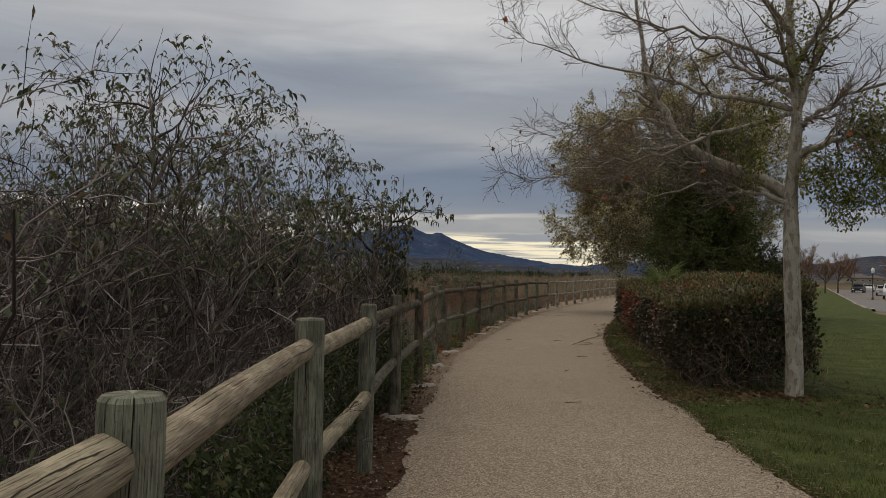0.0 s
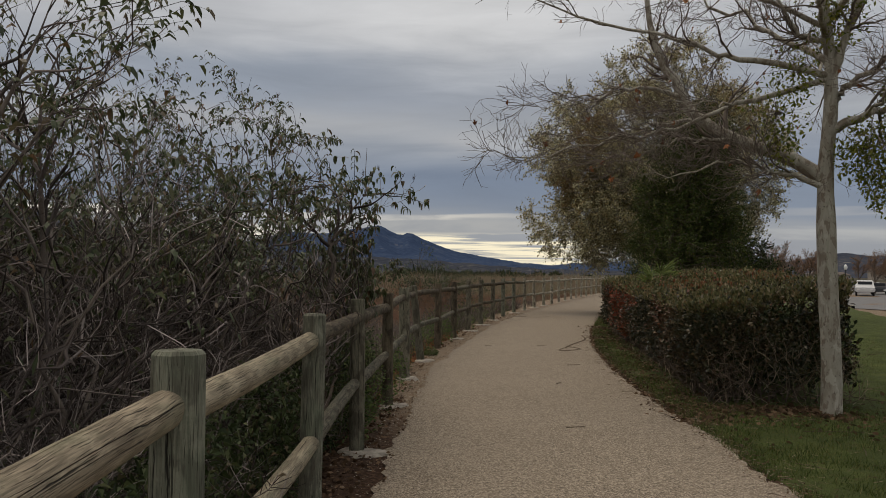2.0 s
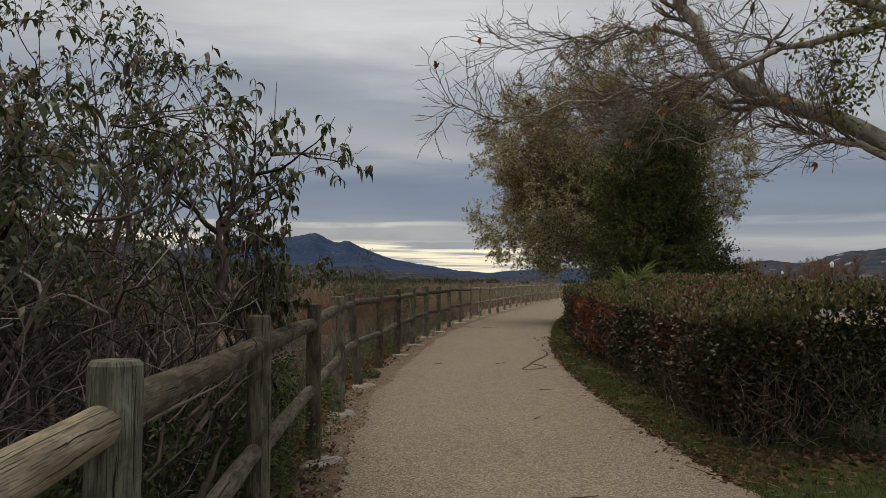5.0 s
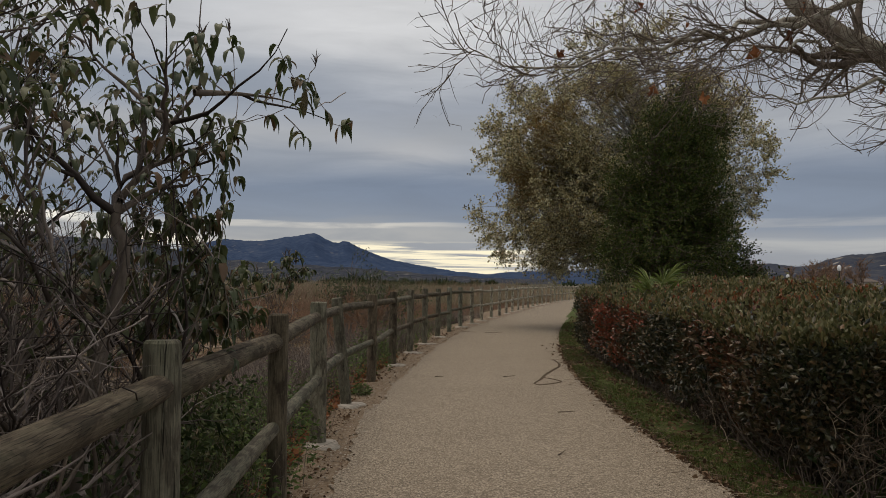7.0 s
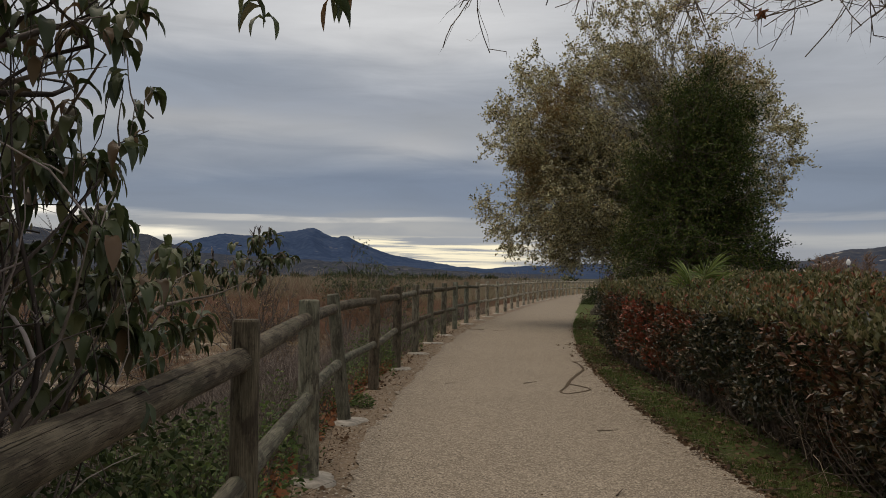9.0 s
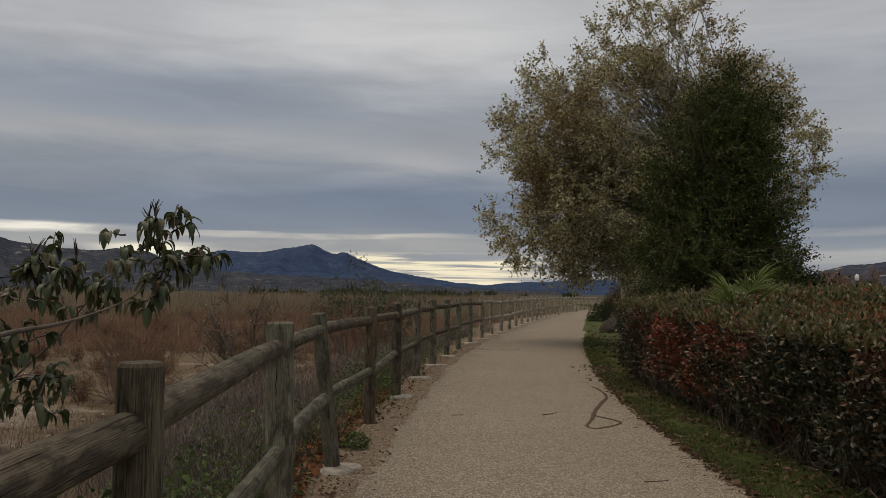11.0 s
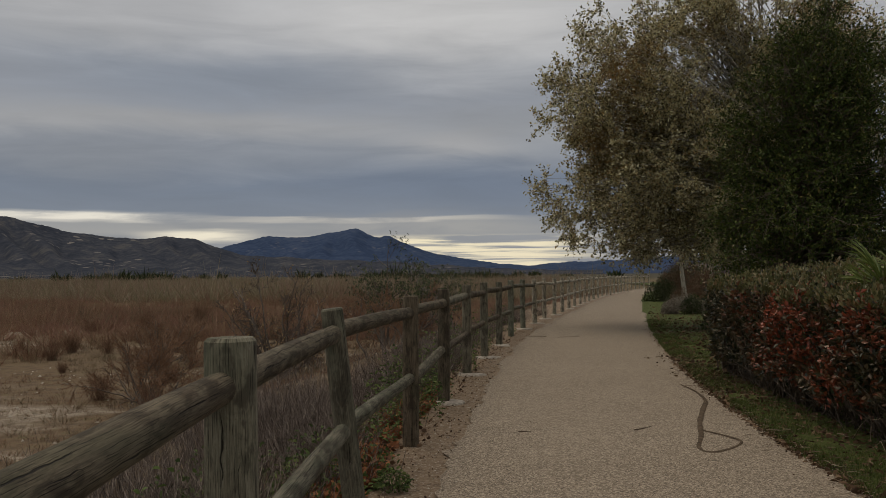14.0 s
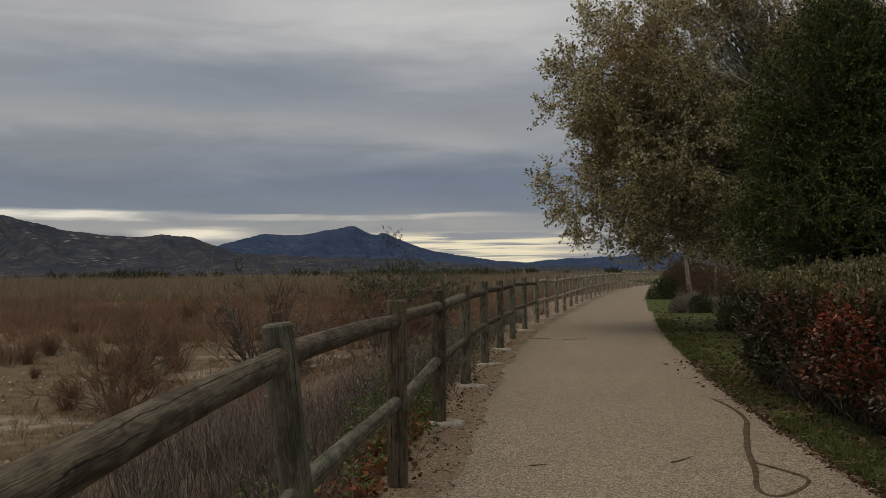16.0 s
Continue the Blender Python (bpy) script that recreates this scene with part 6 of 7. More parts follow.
def weed_mesh(seed, n, h, r, mat=LEAF_GREEN, size=0.05):
    global rng
    keep, rng = rng, np.random.default_rng(seed)
    a, d = rng.uniform(0, 6.28, n), r * np.sqrt(rng.random(n))
    p = np.stack([np.cos(a) * d, np.sin(a) * d, h * rng.random(n) * (1 - 0.6 * (d / r) ** 2)], -1)
    V, *F = leaves(p, np.stack([np.cos(a), np.sin(a), rng.uniform(0.2, 1.5, n)], -1) + rng.normal(0, 0.4, (n, 3)), size * rng.uniform(0.6, 1.3, n), size * 0.42 * rng.uniform(0.7, 1.2, n), 0.5, True)
    m = max(6, n // 14)
    Q, S = shoots(np.concatenate([rng.normal(0, r * 0.3, (m, 2)), np.full((m, 1), -0.02)], -1), np.array([0, 0, 1.0]) + rng.normal(0, 0.5, (m, 3)), np.full(m, h), np.full(m, 0.003), 4)
    out = Bag().add(V, *F).mesh("foliage", mat, False), Bag().tubes(Q, S, 3).mesh("stem_tangle", TWIG_DARK)
    rng = keep
    return out


def build_fence_growth():
    kinds = [dry_shrub_mesh(s, n, h, r) for s, n, h, r in ((51, 150, 0.62, 0.36), (52, 170, 0.74, 0.42), (53, 130, 0.50, 0.34))]
    g = np.random.default_rng(23)
    for y in np.arange(14.0, 46.0, 0.62):
        for off in (0.55, 1.2, 1.9, 2.8):
            if g.random() < (0.15 if off < 2 else 0.35) + 0.022 * max(0.0, y - 19) or y > 27 and off > 1.5:
                continue
            yy = y + g.uniform(-0.25, 0.25)
            x = float(FENCE(yy)) - off - g.uniform(-0.1, 0.3)
            ob = thing("dry_shrub", "dead grey-brown shrub of upright stalks beside the fence", "shrub", "dry shrubs along the fence", at=(x, yy, float(level(x, yy))), turn=g.uniform(0, 6.28), size=g.uniform(0.75, 1.15))
            child("stalk_mass", kinds[int(g.integers(0, 3))], ob, "", "stuff")
    greens = [weed_mesh(s, n, h, r) for s, n, h, r in ((61, 300, 0.20, 0.14), (62, 260, 0.45, 0.30), (63, 420, 0.75, 0.42))]
    spots = [(-0.30, 15.6, 1), (-0.45, 16.6, 1), (-0.25, 18.3, 0), (-0.35, 19.0, 1), (0.08, 20.75, 0), (-0.5, 20.9, 1), (-0.35, 23.3, 1), (-0.5, 25.6, 2), (-0.55, 26.6, 2),
             (-0.4, 30.9, 2), (-0.6, 33.5, 2), (-0.5, 37.0, 2), (-0.25, 14.2, 1), (-0.7, 17.4, 1), (-0.55, 13.4, 2), (-0.9, 15.0, 2), (-0.3, 16.1, 2), (-0.28, 17.9, 1), (-0.6, 18.6, 2), (-0.3, 21.3, 1), (-0.35, 22.6, 1), (-0.4, 24.2, 2), (-0.3, 28.0, 2), (-0.35, 32.1, 1), (-0.35, 13.6, 2), (-0.30, 14.4, 2), (-0.45, 15.2, 2), (-0.32, 15.9, 1), (-0.38, 16.9, 2), (-0.32, 17.7, 1), (-0.3, 20.2, 1), (-0.28, 23.9, 2), (-0.3, 25.0, 2), (-0.35, 29.0, 1)]
    spots += [(-0.55 - 0.9 * g.random(), 16.2 + 5.0 * g.random(), 1) for _ in range(26)] + [(-0.35 - 0.5 * g.random(), 12.3 + 2.6 * g.random(), 2) for _ in range(9)]
    for off, y, k in spots:
        x = float(FENCE(y)) + off
        ob = thing("weed_clump", "low green leafy weed at the foot of the fence", "weed", "weeds by the fence", at=(x, y, float(level(x, y))), turn=g.uniform(0, 6.28), size=g.uniform(0.85, 1.15))
        child("foliage", greens[k][0], ob, "", "stuff")
        child("stem_tangle", greens[k][1], ob, "", "stuff")
    # green undergrowth below the thicket, its shade put into the leaf colour
    n = 34000
    y = g.uniform(4, 15.4, n)
    x = FENCE(y) - 0.20 - np.abs(g.normal(0, 0.55, n))
    keep = wave(x * 2, y * 2, 1.2, 3.0) > -0.15
    x, y = x[keep], y[keep]
    z = level(x, y) + 0.90 * g.random(len(x)) ** 1.4
    V, *F = leaves(np.stack([x, y, z], -1), g.normal(0, 1, (len(x), 3)) + [0, 0, 0.5], g.uniform(0.03, 0.08, len(x)), g.uniform(0.014, 0.032, len(x)), 0.4)
    tagged(new("undergrowth", Bag().add(V, *F).mesh("undergrowth", LEAF_SHADE, False)), "green leafy undergrowth below the bare shrubs", "undergrowth", kind="stuff")


build_fence_growth()


# ---- flood plain ----
def scatter_clumps(x, y, per, height, radius, width, lean):
    n = len(x)
    z = level(x, y)
    h = height * rng.uniform(0.5, 1.25, n) * (1 + 0.40 * wave(x, y, 0.16, height))
    r = radius * rng.uniform(0.6, 1.4, n)
    a, d = rng.uniform(0, 6.28, (n, per)), np.sqrt(rng.random((n, per)))
    off = np.stack([np.cos(a) * d, np.sin(a) * d], -1)
    base = np.concatenate([np.stack([x, y], -1)[:, None] + off * (r[:, None] * 0.55)[..., None], np.repeat(z[:, None, None] - 0.03, per, 1)], -1)
    head = np.concatenate([off * lean + rng.normal(0, lean * 0.5, off.shape), np.ones((n, per, 1))], -1)
    ln = h[:, None] * rng.uniform(0.45, 1.1, (n, per)) * (1.1 - 0.45 * d)
    return stalk_fan(base.reshape(-1, 3), head.reshape(-1, 3), ln.ravel(), width * rng.uniform(0.6, 1.3, n * per))


def build_plain():
    global rng
    keep, rng = rng, np.random.default_rng(77)
    # rust-brown brush on the wash
    n = 3600
    y = 17 + 130 * rng.random(n) ** 1.15
    x = FENCE(np.clip(y, -8, 104)) - 5.0 - rng.random(n) * (30 + 0.75 * y)
    ok = wave(x, y * 1.3, 0.22, 1.0) + 0.5 * wave(x, y, 0.6, 2.0) > -0.30 + 0.70 * (y < 46) * (x < -7)
    x, y = x[ok], y[ok]
    V, F = scatter_clumps(x, y, 90, 1.25, 0.75, 0.020, 0.8)
    tagged(new("brush", Bag().add(V, F).mesh("brush", SCRUB, False)), "rust-brown dry brush scattered over the sandy wash", "brush", kind="stuff")
    n = 8200
    y = 15 + 55 * rng.random(n) ** 1.3
    x = FENCE(y) - rng.uniform(2.6, 50, n)
    ok = wave(x, y * 1.6, 0.5, 4.0) > -0.1
    x, y = x[ok], y[ok]
    V, F = scatter_clumps(x, y, 26, 0.34, 0.40, 0.012, 0.9)
    tagged(new("low_scrub", Bag().add(V, F).mesh("low_scrub", GREY_SCRUB, False)), "short grey-green and tan scrub on the sand", "scrub", kind="stuff")
    # tufts and stones close to the fence
    n = 6400
    y = rng.uniform(15, 38, n)
    x = FENCE(y) - 3.2 - 20 * rng.random(n) ** 1.3
    V, F = scatter_clumps(x, y, 16, 0.22, 0.16, 0.010, 0.9)
    tagged(new("dry_tufts", Bag().add(V, F).mesh("dry_tufts", SCRUB, False)), "small dry brown tufts on the sand", "scrub", kind="stuff")
    n = 2600
    y = rng.uniform(15, 40, n)
    x = FENCE(y) - 3.0 - 22 * rng.random(n)
    r = 0.012 + 0.05 * rng.random(n) ** 4
    d = np.array([[1, 0, 0], [-1, 0, 0], [0, 1, 0], [0, -1, 0], [0, 0, 0.7], [0, 0, -0.7]])
    V = np.stack([x, y, level(x, y) + 0.006], -1)[:, None] + d * r[:, None, None] * rng.uniform(0.6, 1.3, (n, 6, 1))
    F = (np.arange(n)[:, None, None] * 6 + np.array([[0, 2, 4], [2, 1, 4], [1, 3, 4], [3, 0, 4]])).reshape(-1, 3)
    tagged(new("stones", Bag().add(V, F).mesh("stones", GRAVEL, False)), "small stones scattered on the sandy wash", "stones", kind="stuff")
    # brown reeds, then pale willow scrub that reaches to the hills
    for nm, label, n, y0, span, tall, rad, wide, mat in (("reeds", "tan and brown reeds filling the plain", 3400, 50, 3.2, 1.15, 1.7, 0.05, REED),
                                                         ("willow_scrub", "pale olive willow scrub on the far plain", 3000, 100, 4.0, 3.6, 3.4, 0.10, WILLOW)):
        y = y0 * (span ** rng.random(n))
        x = -rng.uniform(-0.45, 1.15, n) * y + 4
        ok = (x < FENCE(np.clip(y, -8, 104)) - 5)
        x, y = x[ok], y[ok]
        V, F = scatter_clumps(x, y, 48, tall, rad, wide, 0.95)
        tagged(new(nm, Bag().add(V, F).mesh(nm, mat, False)), label, "reeds", kind="stuff")
    # dark line of far trees at the foot of the hills
    n = 110
    a = np.radians(np.concatenate([rng.uniform(-42, 7, 20), rng.normal(-26, 2.5, 35), rng.normal(-9, 2, 35), rng.normal(-2, 3, 20)]))
    d = rng.uniform(420, 1000, n)
    V, F = scatter_clumps(np.sin(a) * d, np.cos(a) * d, 60, 6.5, 8.0, 1.2, 0.7)
    tagged(new("far_trees", Bag().add(V, F).mesh("far_trees", LEAF_DARK, False)), "dark line of far trees below the hills", "trees", kind="stuff")
    # small rust-brown bushes standing on the sand
    kinds = []
    for n in (70, 90, 110):
        st = np.concatenate([rng.normal(0, 0.10, (n, 2)), np.full((n, 1), -0.03)], -1)
        P, R = shoots(st, np.array([0, 0, 1.0]) + rng.normal(0, 0.42, (n, 3)) * [1, 1, 0.2], rng.uniform(0.5, 1.05, n), rng.uniform(0.006, 0.011, n), 5, 0.14, 0.04, 0.3)
        P2, R2 = branch(P, R, 6, 0.3, 1.0, 0.5, 0.34, 0.7, 3, 0.2, 0.03)
        kinds.append(Bag().tubes(P, R, 3).add(*ribbons(P2, np.maximum(R2[:, 0], 0.005))).mesh("stalk_mass", SCRUB))
    spots = [(-10.8, 33.3, 0.8), (-17.3, 42.3, 0.8), (-18.0, 44.8, 0.95), (-16.4, 44.5, 0.9), (-12.4, 39.7, 1.0), (-14.7, 38.5, 0.43), (-13.7, 45.4, 1.3), (-9.8, 33.6, 0.35), (-10.4, 36.5, 0.6),
             (-14.1, 41.5, 0.67), (-20.6, 45.7, 0.66), (-19.9, 62.1, 1.6), (-22.2, 54.0, 1.1), (-20.5, 56.6, 1.3)]
    spots += [(float(FENCE(y)) - 5.5 - 26 * rng.random(), y, rng.uniform(0.35, 1.1)) for y in rng.uniform(22, 62, 46)]
    for k, (x, y, h) in enumerate(spots):
        ob = thing("scrub_bush", "small leafless rust-brown bush on the sandy wash", "bush", "scrub bushes on the wash", at=(x, y, float(level(x, y))), turn=rng.uniform(0, 6.28), size=h)
        child("stalk_mass", kinds[k % 3], ob, "", "stuff")
    # single shrubs that stand out
    for at, seed, h, st in (((-7.7, 37.5), 71, 3.3, 22), ((-9.5, 33.0), 72, 1.6, 14), ((-14.0, 27.0), 73, 1.9, 12), ((-12.5, 41.0), 74, 1.9, 14), ((-20.0, 36.0), 75, 2.0, 12), ((-3.9, 33.5), 76, 1.7, 12)):
        z = float(level(*at))
        s = np.concatenate([rng.normal(0, 0.15, (st, 2)), np.full((st, 1), -0.1)], -1)
        P, R = shoots(s, np.array([0, 0, 1.0]) + rng.normal(0, 1.0 if h > 3 else 0.75, (st, 3)) * [1, 1, 0.2], h * rng.uniform(0.7, 1.1, st), rng.uniform(0.016, 0.034, st) * (1.8 if h > 3 else 1.0), 9, 0.14, 0.03, 0.2)
        P2, R2 = branch(P, R, 9, 0.2, 0.97, 0.7, 0.8, 0.5, 5, 0.2, 0.02)
        P3, R3 = branch(P2, R2, 9, 0.2, 0.97, 0.7, 0.36, 0.6, 3, 0.2, 0.02)
        ob = thing("bare_bush", "leafless reddish-brown bush on the flood plain", "bush", "bushes on the plain", at=(at[0], at[1], z))
        child("stem_tangle", Bag().tubes(P, R, 5).tubes(P2, np.maximum(R2, 0.005), 4).mesh("stem_tangle", STEM_WARM), ob, "", "stuff")
        child("twig_mass", Bag().tubes(P3, np.maximum(R3, 0.0060), 3).mesh("twig_mass", TWIG_DARK if h > 3 else TWIG_RED), ob, "", "stuff")
        if h > 3:
            ends = P3[rng.random(len(P3)) < 0.45][:, -1]
            V, *F = leaves(ends, rng.normal(0, 1, ends.shape), rng.uniform(0.05, 0.09, len(ends)), rng.uniform(0.03, 0.05, len(ends)))
            child("dry_foliage", Bag().add(V, *F).mesh("dry_foliage", LEAF_TAN, False), ob, "few tan leaves left on the twigs", "stuff")
    rng = keep
    leafy_shrub((-4.9, 39.0, float(level(-4.9, 39.0))), 9, 81, 2.5, extra=(([(0, 0, -0.1), (0.1, 0, 1.3), (0.05, 0, 2.4), (0.08, 0, 3.25)], 0.03),), leaf_z=-0.3, leafage=0.5, leaf_mat=LEAF_SHADE, big=1.35, label="dark leafy shrub standing on the flood plain")
    leafy_shrub((-3.4, 35.0, float(level(-3.4, 35.0))), 7, 82, 1.7, leaf_z=-0.3, leafage=0.5, leaf_mat=LEAF_SHADE, big=1.3, label="dark leafy shrub standing on the flood plain")
    leafy_shrub((-3.3, 42.5, float(level(-3.3, 42.5))), 7, 83, 2.1, leaf_z=-0.3, leafage=0.5, leaf_mat=LEAF_SHADE, big=1.3, label="dark leafy shrub standing on the flood plain")


build_plain()


# ---- grass, litter and small marks on the path ----
def build_litter():
    g = np.random.default_rng(91)
    n = 105000
    y = 8 + 34 * g.random(n) ** 1.2
    x = RIGHT(y) + 0.03 + np.where(y > 15, np.abs(g.normal(0, 0.42, n)), g.uniform(0, 6.5, n))
    far = (y > 15) & (g.random(n) < 0.3)
    x = np.where(far, g.uniform(4.3, 8.5, n), x)
    ok = (wave(x * 2, y * 2, 1.1, 6.0) > -0.5) & ~((x > 2.2) & (x < 4.2) & (y > 15.6) & (y < 28.6))
    x, y = x[ok], y[ok]
    b = np.stack([x, y, level(x, y) + 0.002], -1)
    V, F = stalk_fan(b, np.array([0, 0, 1.0]) + g.normal(0, 0.45, b.shape), g.uniform(0.025, 0.085, len(x)), 0.006)
    tagged(new("grass", Bag().add(V, F).mesh("grass", GRASS, False)), "uneven green grass beside the path", "grass", kind="stuff")

    n = 46000
    y = g.uniform(8.0, 15.6, n)
    x = RIGHT(y) - 0.02 + 4.6 * g.random(n) ** 1.3
    ok = wave(x * 3, y * 3, 1.3, 2.0) + 0.6 * wave(x, y, 7.0, 1.0) > -0.35
    b = np.stack([x, y, level(x, y)], -1)[ok]
    V, F = stalk_fan(b, np.array([0, 0, 1.0]) + g.normal(0, 0.6, b.shape), g.uniform(0.03, 0.10, len(b)), 0.007)
    tagged(new("grass_tufts", Bag().add(V, F).mesh("grass_tufts", GRASS, False)), "longer uneven tufts of grass beside the path", "grass", kind="stuff")

    def strew(n, x, y, lo, hi, name, label, lift=0.012):
        p = np.stack([x, y, level(x, y) + lift + 0.012 * g.random(n)], -1)
        d = g.normal(0, 1, (n, 3)) * [1, 1, 0.22]
        ln = g.uniform(lo, hi, n)
        V, *F = leaves(p, d, ln, ln * g.uniform(0.45, 0.8, n), 0.1, True)
        tagged(new(name, Bag().add(V, *F).mesh(name, LEAF_ORANGE if name == 'leaf_pile' else LEAF_BROWN, False)), label, "leaf litter", kind="stuff")
    y = np.where(g.random(5200) < 0.84, g.uniform(3, 15.5, 5200), g.uniform(15.5, 34, 5200))
    strew(5200, FENCE(y) + np.clip(g.normal(-0.22, 0.25, 5200), -1.2, np.where(y < 14, 0.32, 0.12)), y, 0.025, 0.06, "litter_by_fence", "brown fallen leaves and mulch below the fence")
    y = np.concatenate([g.normal(21.2, 0.8, 700), g.normal(24.3, 0.9, 600), g.normal(18.4, 0.7, 400), g.normal(16.2, 0.7, 400)])
    strew(2100, FENCE(y) - 0.12 - np.abs(g.normal(0, 0.22, 2100)), y, 0.05, 0.12, 'leaf_pile', 'drifts of orange-brown leaves behind the posts', 0.02)
    y = 14.2 + 16 * g.random(5200) ** 1.4
    strew(5200, np.where(g.random(5200) < 0.35, RIGHT(y) - 0.03 + np.abs(g.normal(0, 0.08, 5200)), 1.95 + g.normal(0.0, 0.22, 5200)), y, 0.025, 0.075, "litter_by_hedge", "brown fallen leaves at the foot of the hedge")
    a, d = g.uniform(0, 6.28, 800), np.abs(g.normal(0, 1.1, 800))
    ty = 14.8 + np.sin(a) * d * 0.8
    strew(800, np.maximum(3.3 + np.cos(a) * d * 1.3, RIGHT(ty) + 0.08 + 0.3 * g.random(800)), ty, 0.03, 0.085, "litter_by_tree", "large brown fallen leaves round the trunk")
    y = 15.45 - np.abs(g.normal(0, 0.35, 1500))
    strew(1500, 1.62 + 2.0 * g.random(1500), y, 0.035, 0.10, "litter_by_corner", "drift of brown leaves at the corner of the hedge")
    y = 8 + 30 * g.random(3000) ** 1.3
    strew(3000, RIGHT(y) + 0.06 + g.normal(0, 0.10, 3000), y, 0.008, 0.026, 'litter_on_edge', 'crumbs of leaf and earth along the edge of the path', 0.022)
    y = g.uniform(6, 40, 70)
    strew(70, LEFT(y) + 0.1 + (RIGHT(y) - LEFT(y) - 0.2) * g.random(70), y, 0.008, 0.022, "litter_on_path", "bits of leaf lying on the path", 0.026)
    y = 14 + 24 * g.random(2600) ** 1.2
    strew(2600, FENCE(y) + 0.02 + 0.44 * g.random(2600) ** 1.9, y, 0.010, 0.030, "litter_on_shoulder", "crumbled leaf bits on the bare earth beside the path", 0.006)
    y = 25 + 28 * g.random(6500)
    strew(6500, RIGHT(y) + 0.15 + 5.5 * g.random(6500) ** 1.3, y, 0.05, 0.12, 'litter_on_lawn', 'brown leaves strewn on the grass below the trees')
    # dry straw and bits of twig along the right edge, at the foot of the hedge and in the grass
    n = 3400
    y = 8.5 + 22 * g.random(n) ** 1.5
    x = np.where(g.random(n) < 0.55, RIGHT(y) + g.normal(0.02, 0.14, n), RIGHT(y) + g.uniform(0.0, 0.75, n) + np.where(y < 15, g.uniform(0, 2.4, n), 0))
    a, ln = g.uniform(0, 6.28, n), g.uniform(0.04, 0.20, n) * g.uniform(0.5, 1.0, n)
    p0 = np.stack([x, y, np.maximum(level(x, y), 0.012) + 0.016 + 0.02 * g.random(n)], -1)
    d = np.stack([np.cos(a), np.sin(a), g.normal(0, 0.06, n)], -1)
    bow = np.stack([-np.sin(a), np.cos(a), 0.12 * np.ones(n)], -1) * (g.normal(0, 0.10, n) * ln)[:, None]
    P = np.stack([p0, p0 + d * ln[:, None] * 0.5 + bow, p0 + d * ln[:, None]], 1)
    tagged(new("straw", Bag().add(*ribbons(P, g.uniform(0.0012, 0.003, n))).mesh("straw", DRY_STRAW)), "dry straw and twig bits lying at the edge of the path", "straw", kind="stuff")
    # chips and stones on the edge of the path
    n = 5200
    y = g.uniform(5, 42, n)
    x = np.where(g.random(n) < 0.62, LEFT(y) + g.normal(-0.12, 0.12, n), RIGHT(y) + g.normal(0.02, 0.07, n))
    r = 0.003 + 0.010 * g.random(n) ** 2
    d = np.array([[1, 0, 0], [-1, 0, 0], [0, 1, 0], [0, -1, 0], [0, 0, 0.7], [0, 0, -0.7]])
    V = np.stack([x, y, level(x, y) + 0.016], -1)[:, None] + d * r[:, None, None] * g.uniform(0.6, 1.3, (n, 6, 1))
    f = np.array([[0, 2, 4], [2, 1, 4], [1, 3, 4], [3, 0, 4]])
    F = (np.arange(n)[:, None, None] * 6 + f).reshape(-1, 3)
    tagged(new("gravel", Bag().add(V, F).mesh("gravel", GRAVEL, False)), "loose pale gravel along the edges of the path", "gravel", kind="stuff")
    # the dark looping streak and fallen sticks
    line = spline([(1.20, 26.3, 0), (1.26, 25.7, 0), (1.22, 24.95, 0), (1.05, 24.3, 0), (0.84, 23.5, 0), (0.69, 22.76, 0), (0.56, 22.26, 0), (0.60, 22.05, 0), (0.78, 22.17, 0),
                   (0.99, 22.50, 0), (0.93, 22.74, 0), (0.76, 23.02, 0)], 120)
    wd = 0.019 + 0.007 * wave(np.arange(120), np.arange(120), 0.5) + 0.009 * np.exp(-((np.arange(120) - 38) / 20.0) ** 2)
    wd[:6] *= np.linspace(0.2, 1, 6)
    wd[-30:] *= np.linspace(1, 0.5, 30)
    T = unit(np.gradient(line, axis=0))
    S = np.stack([T[:, 1], -T[:, 0], 0 * T[:, 0]], -1)
    rows = np.stack([line - S * wd[:, None], line, line + S * wd[:, None]], 1)
    rows[..., 2] = 0.031 + np.array([-0.006, 0.004, -0.006])
    i = (np.arange(119) * 3)[:, None] + np.arange(2)
    tagged(new("dark_streak", mesh_of("dark_streak", rows, [np.stack([i, i + 1, i + 4, i + 3], -1).reshape(-1, 4)], TAR)), "thin dark looping streak on the gravel path", "streak")
    for k, (x, y, ln, a) in enumerate([(0.40, 13.66, 0.21, 17), (0.38, 16.95, 0.19, 62), (0.10, 22.98, 0.28, 26), (-1.02, 22.83, 0.14, 4), (-0.31, 34.73, 0.45, 168), (-0.05, 34.55, 0.55, 3),
                                       (0.62, 19.4, 0.22, 10), (1.3, 18.2, 0.3, 62), (1.45, 17.2, 0.26, 20), (1.62, 14.4, 0.35, 105),
                                       (2.8, 13.9, 0.6, 12), (3.0, 12.8, 0.35, 70), (3.5, 13.2, 0.5, 25), (2.5, 12.2, 0.3, 140), (4.0, 12.2, 0.45, 5), (4.3, 13.6, 0.6, 160), (4.5, 16.0, 0.9, 150)]):
        P, R = shoots(np.zeros((1, 3)), np.array([[1.0, 0, 0]]), np.array([ln]), np.array([0.006]), 7, 0.10, 0.0, 0.5)
        P[..., 2] = np.abs(P[..., 2]) * 0.2
        ob = new("stick", Bag().tubes(P, R, 5).mesh("stick", STICK))
        ob.matrix_basis = pose(x, y, (0.034 if x < float(RIGHT(y)) else float(level(x, y)) + 0.02), 0, 0, a)
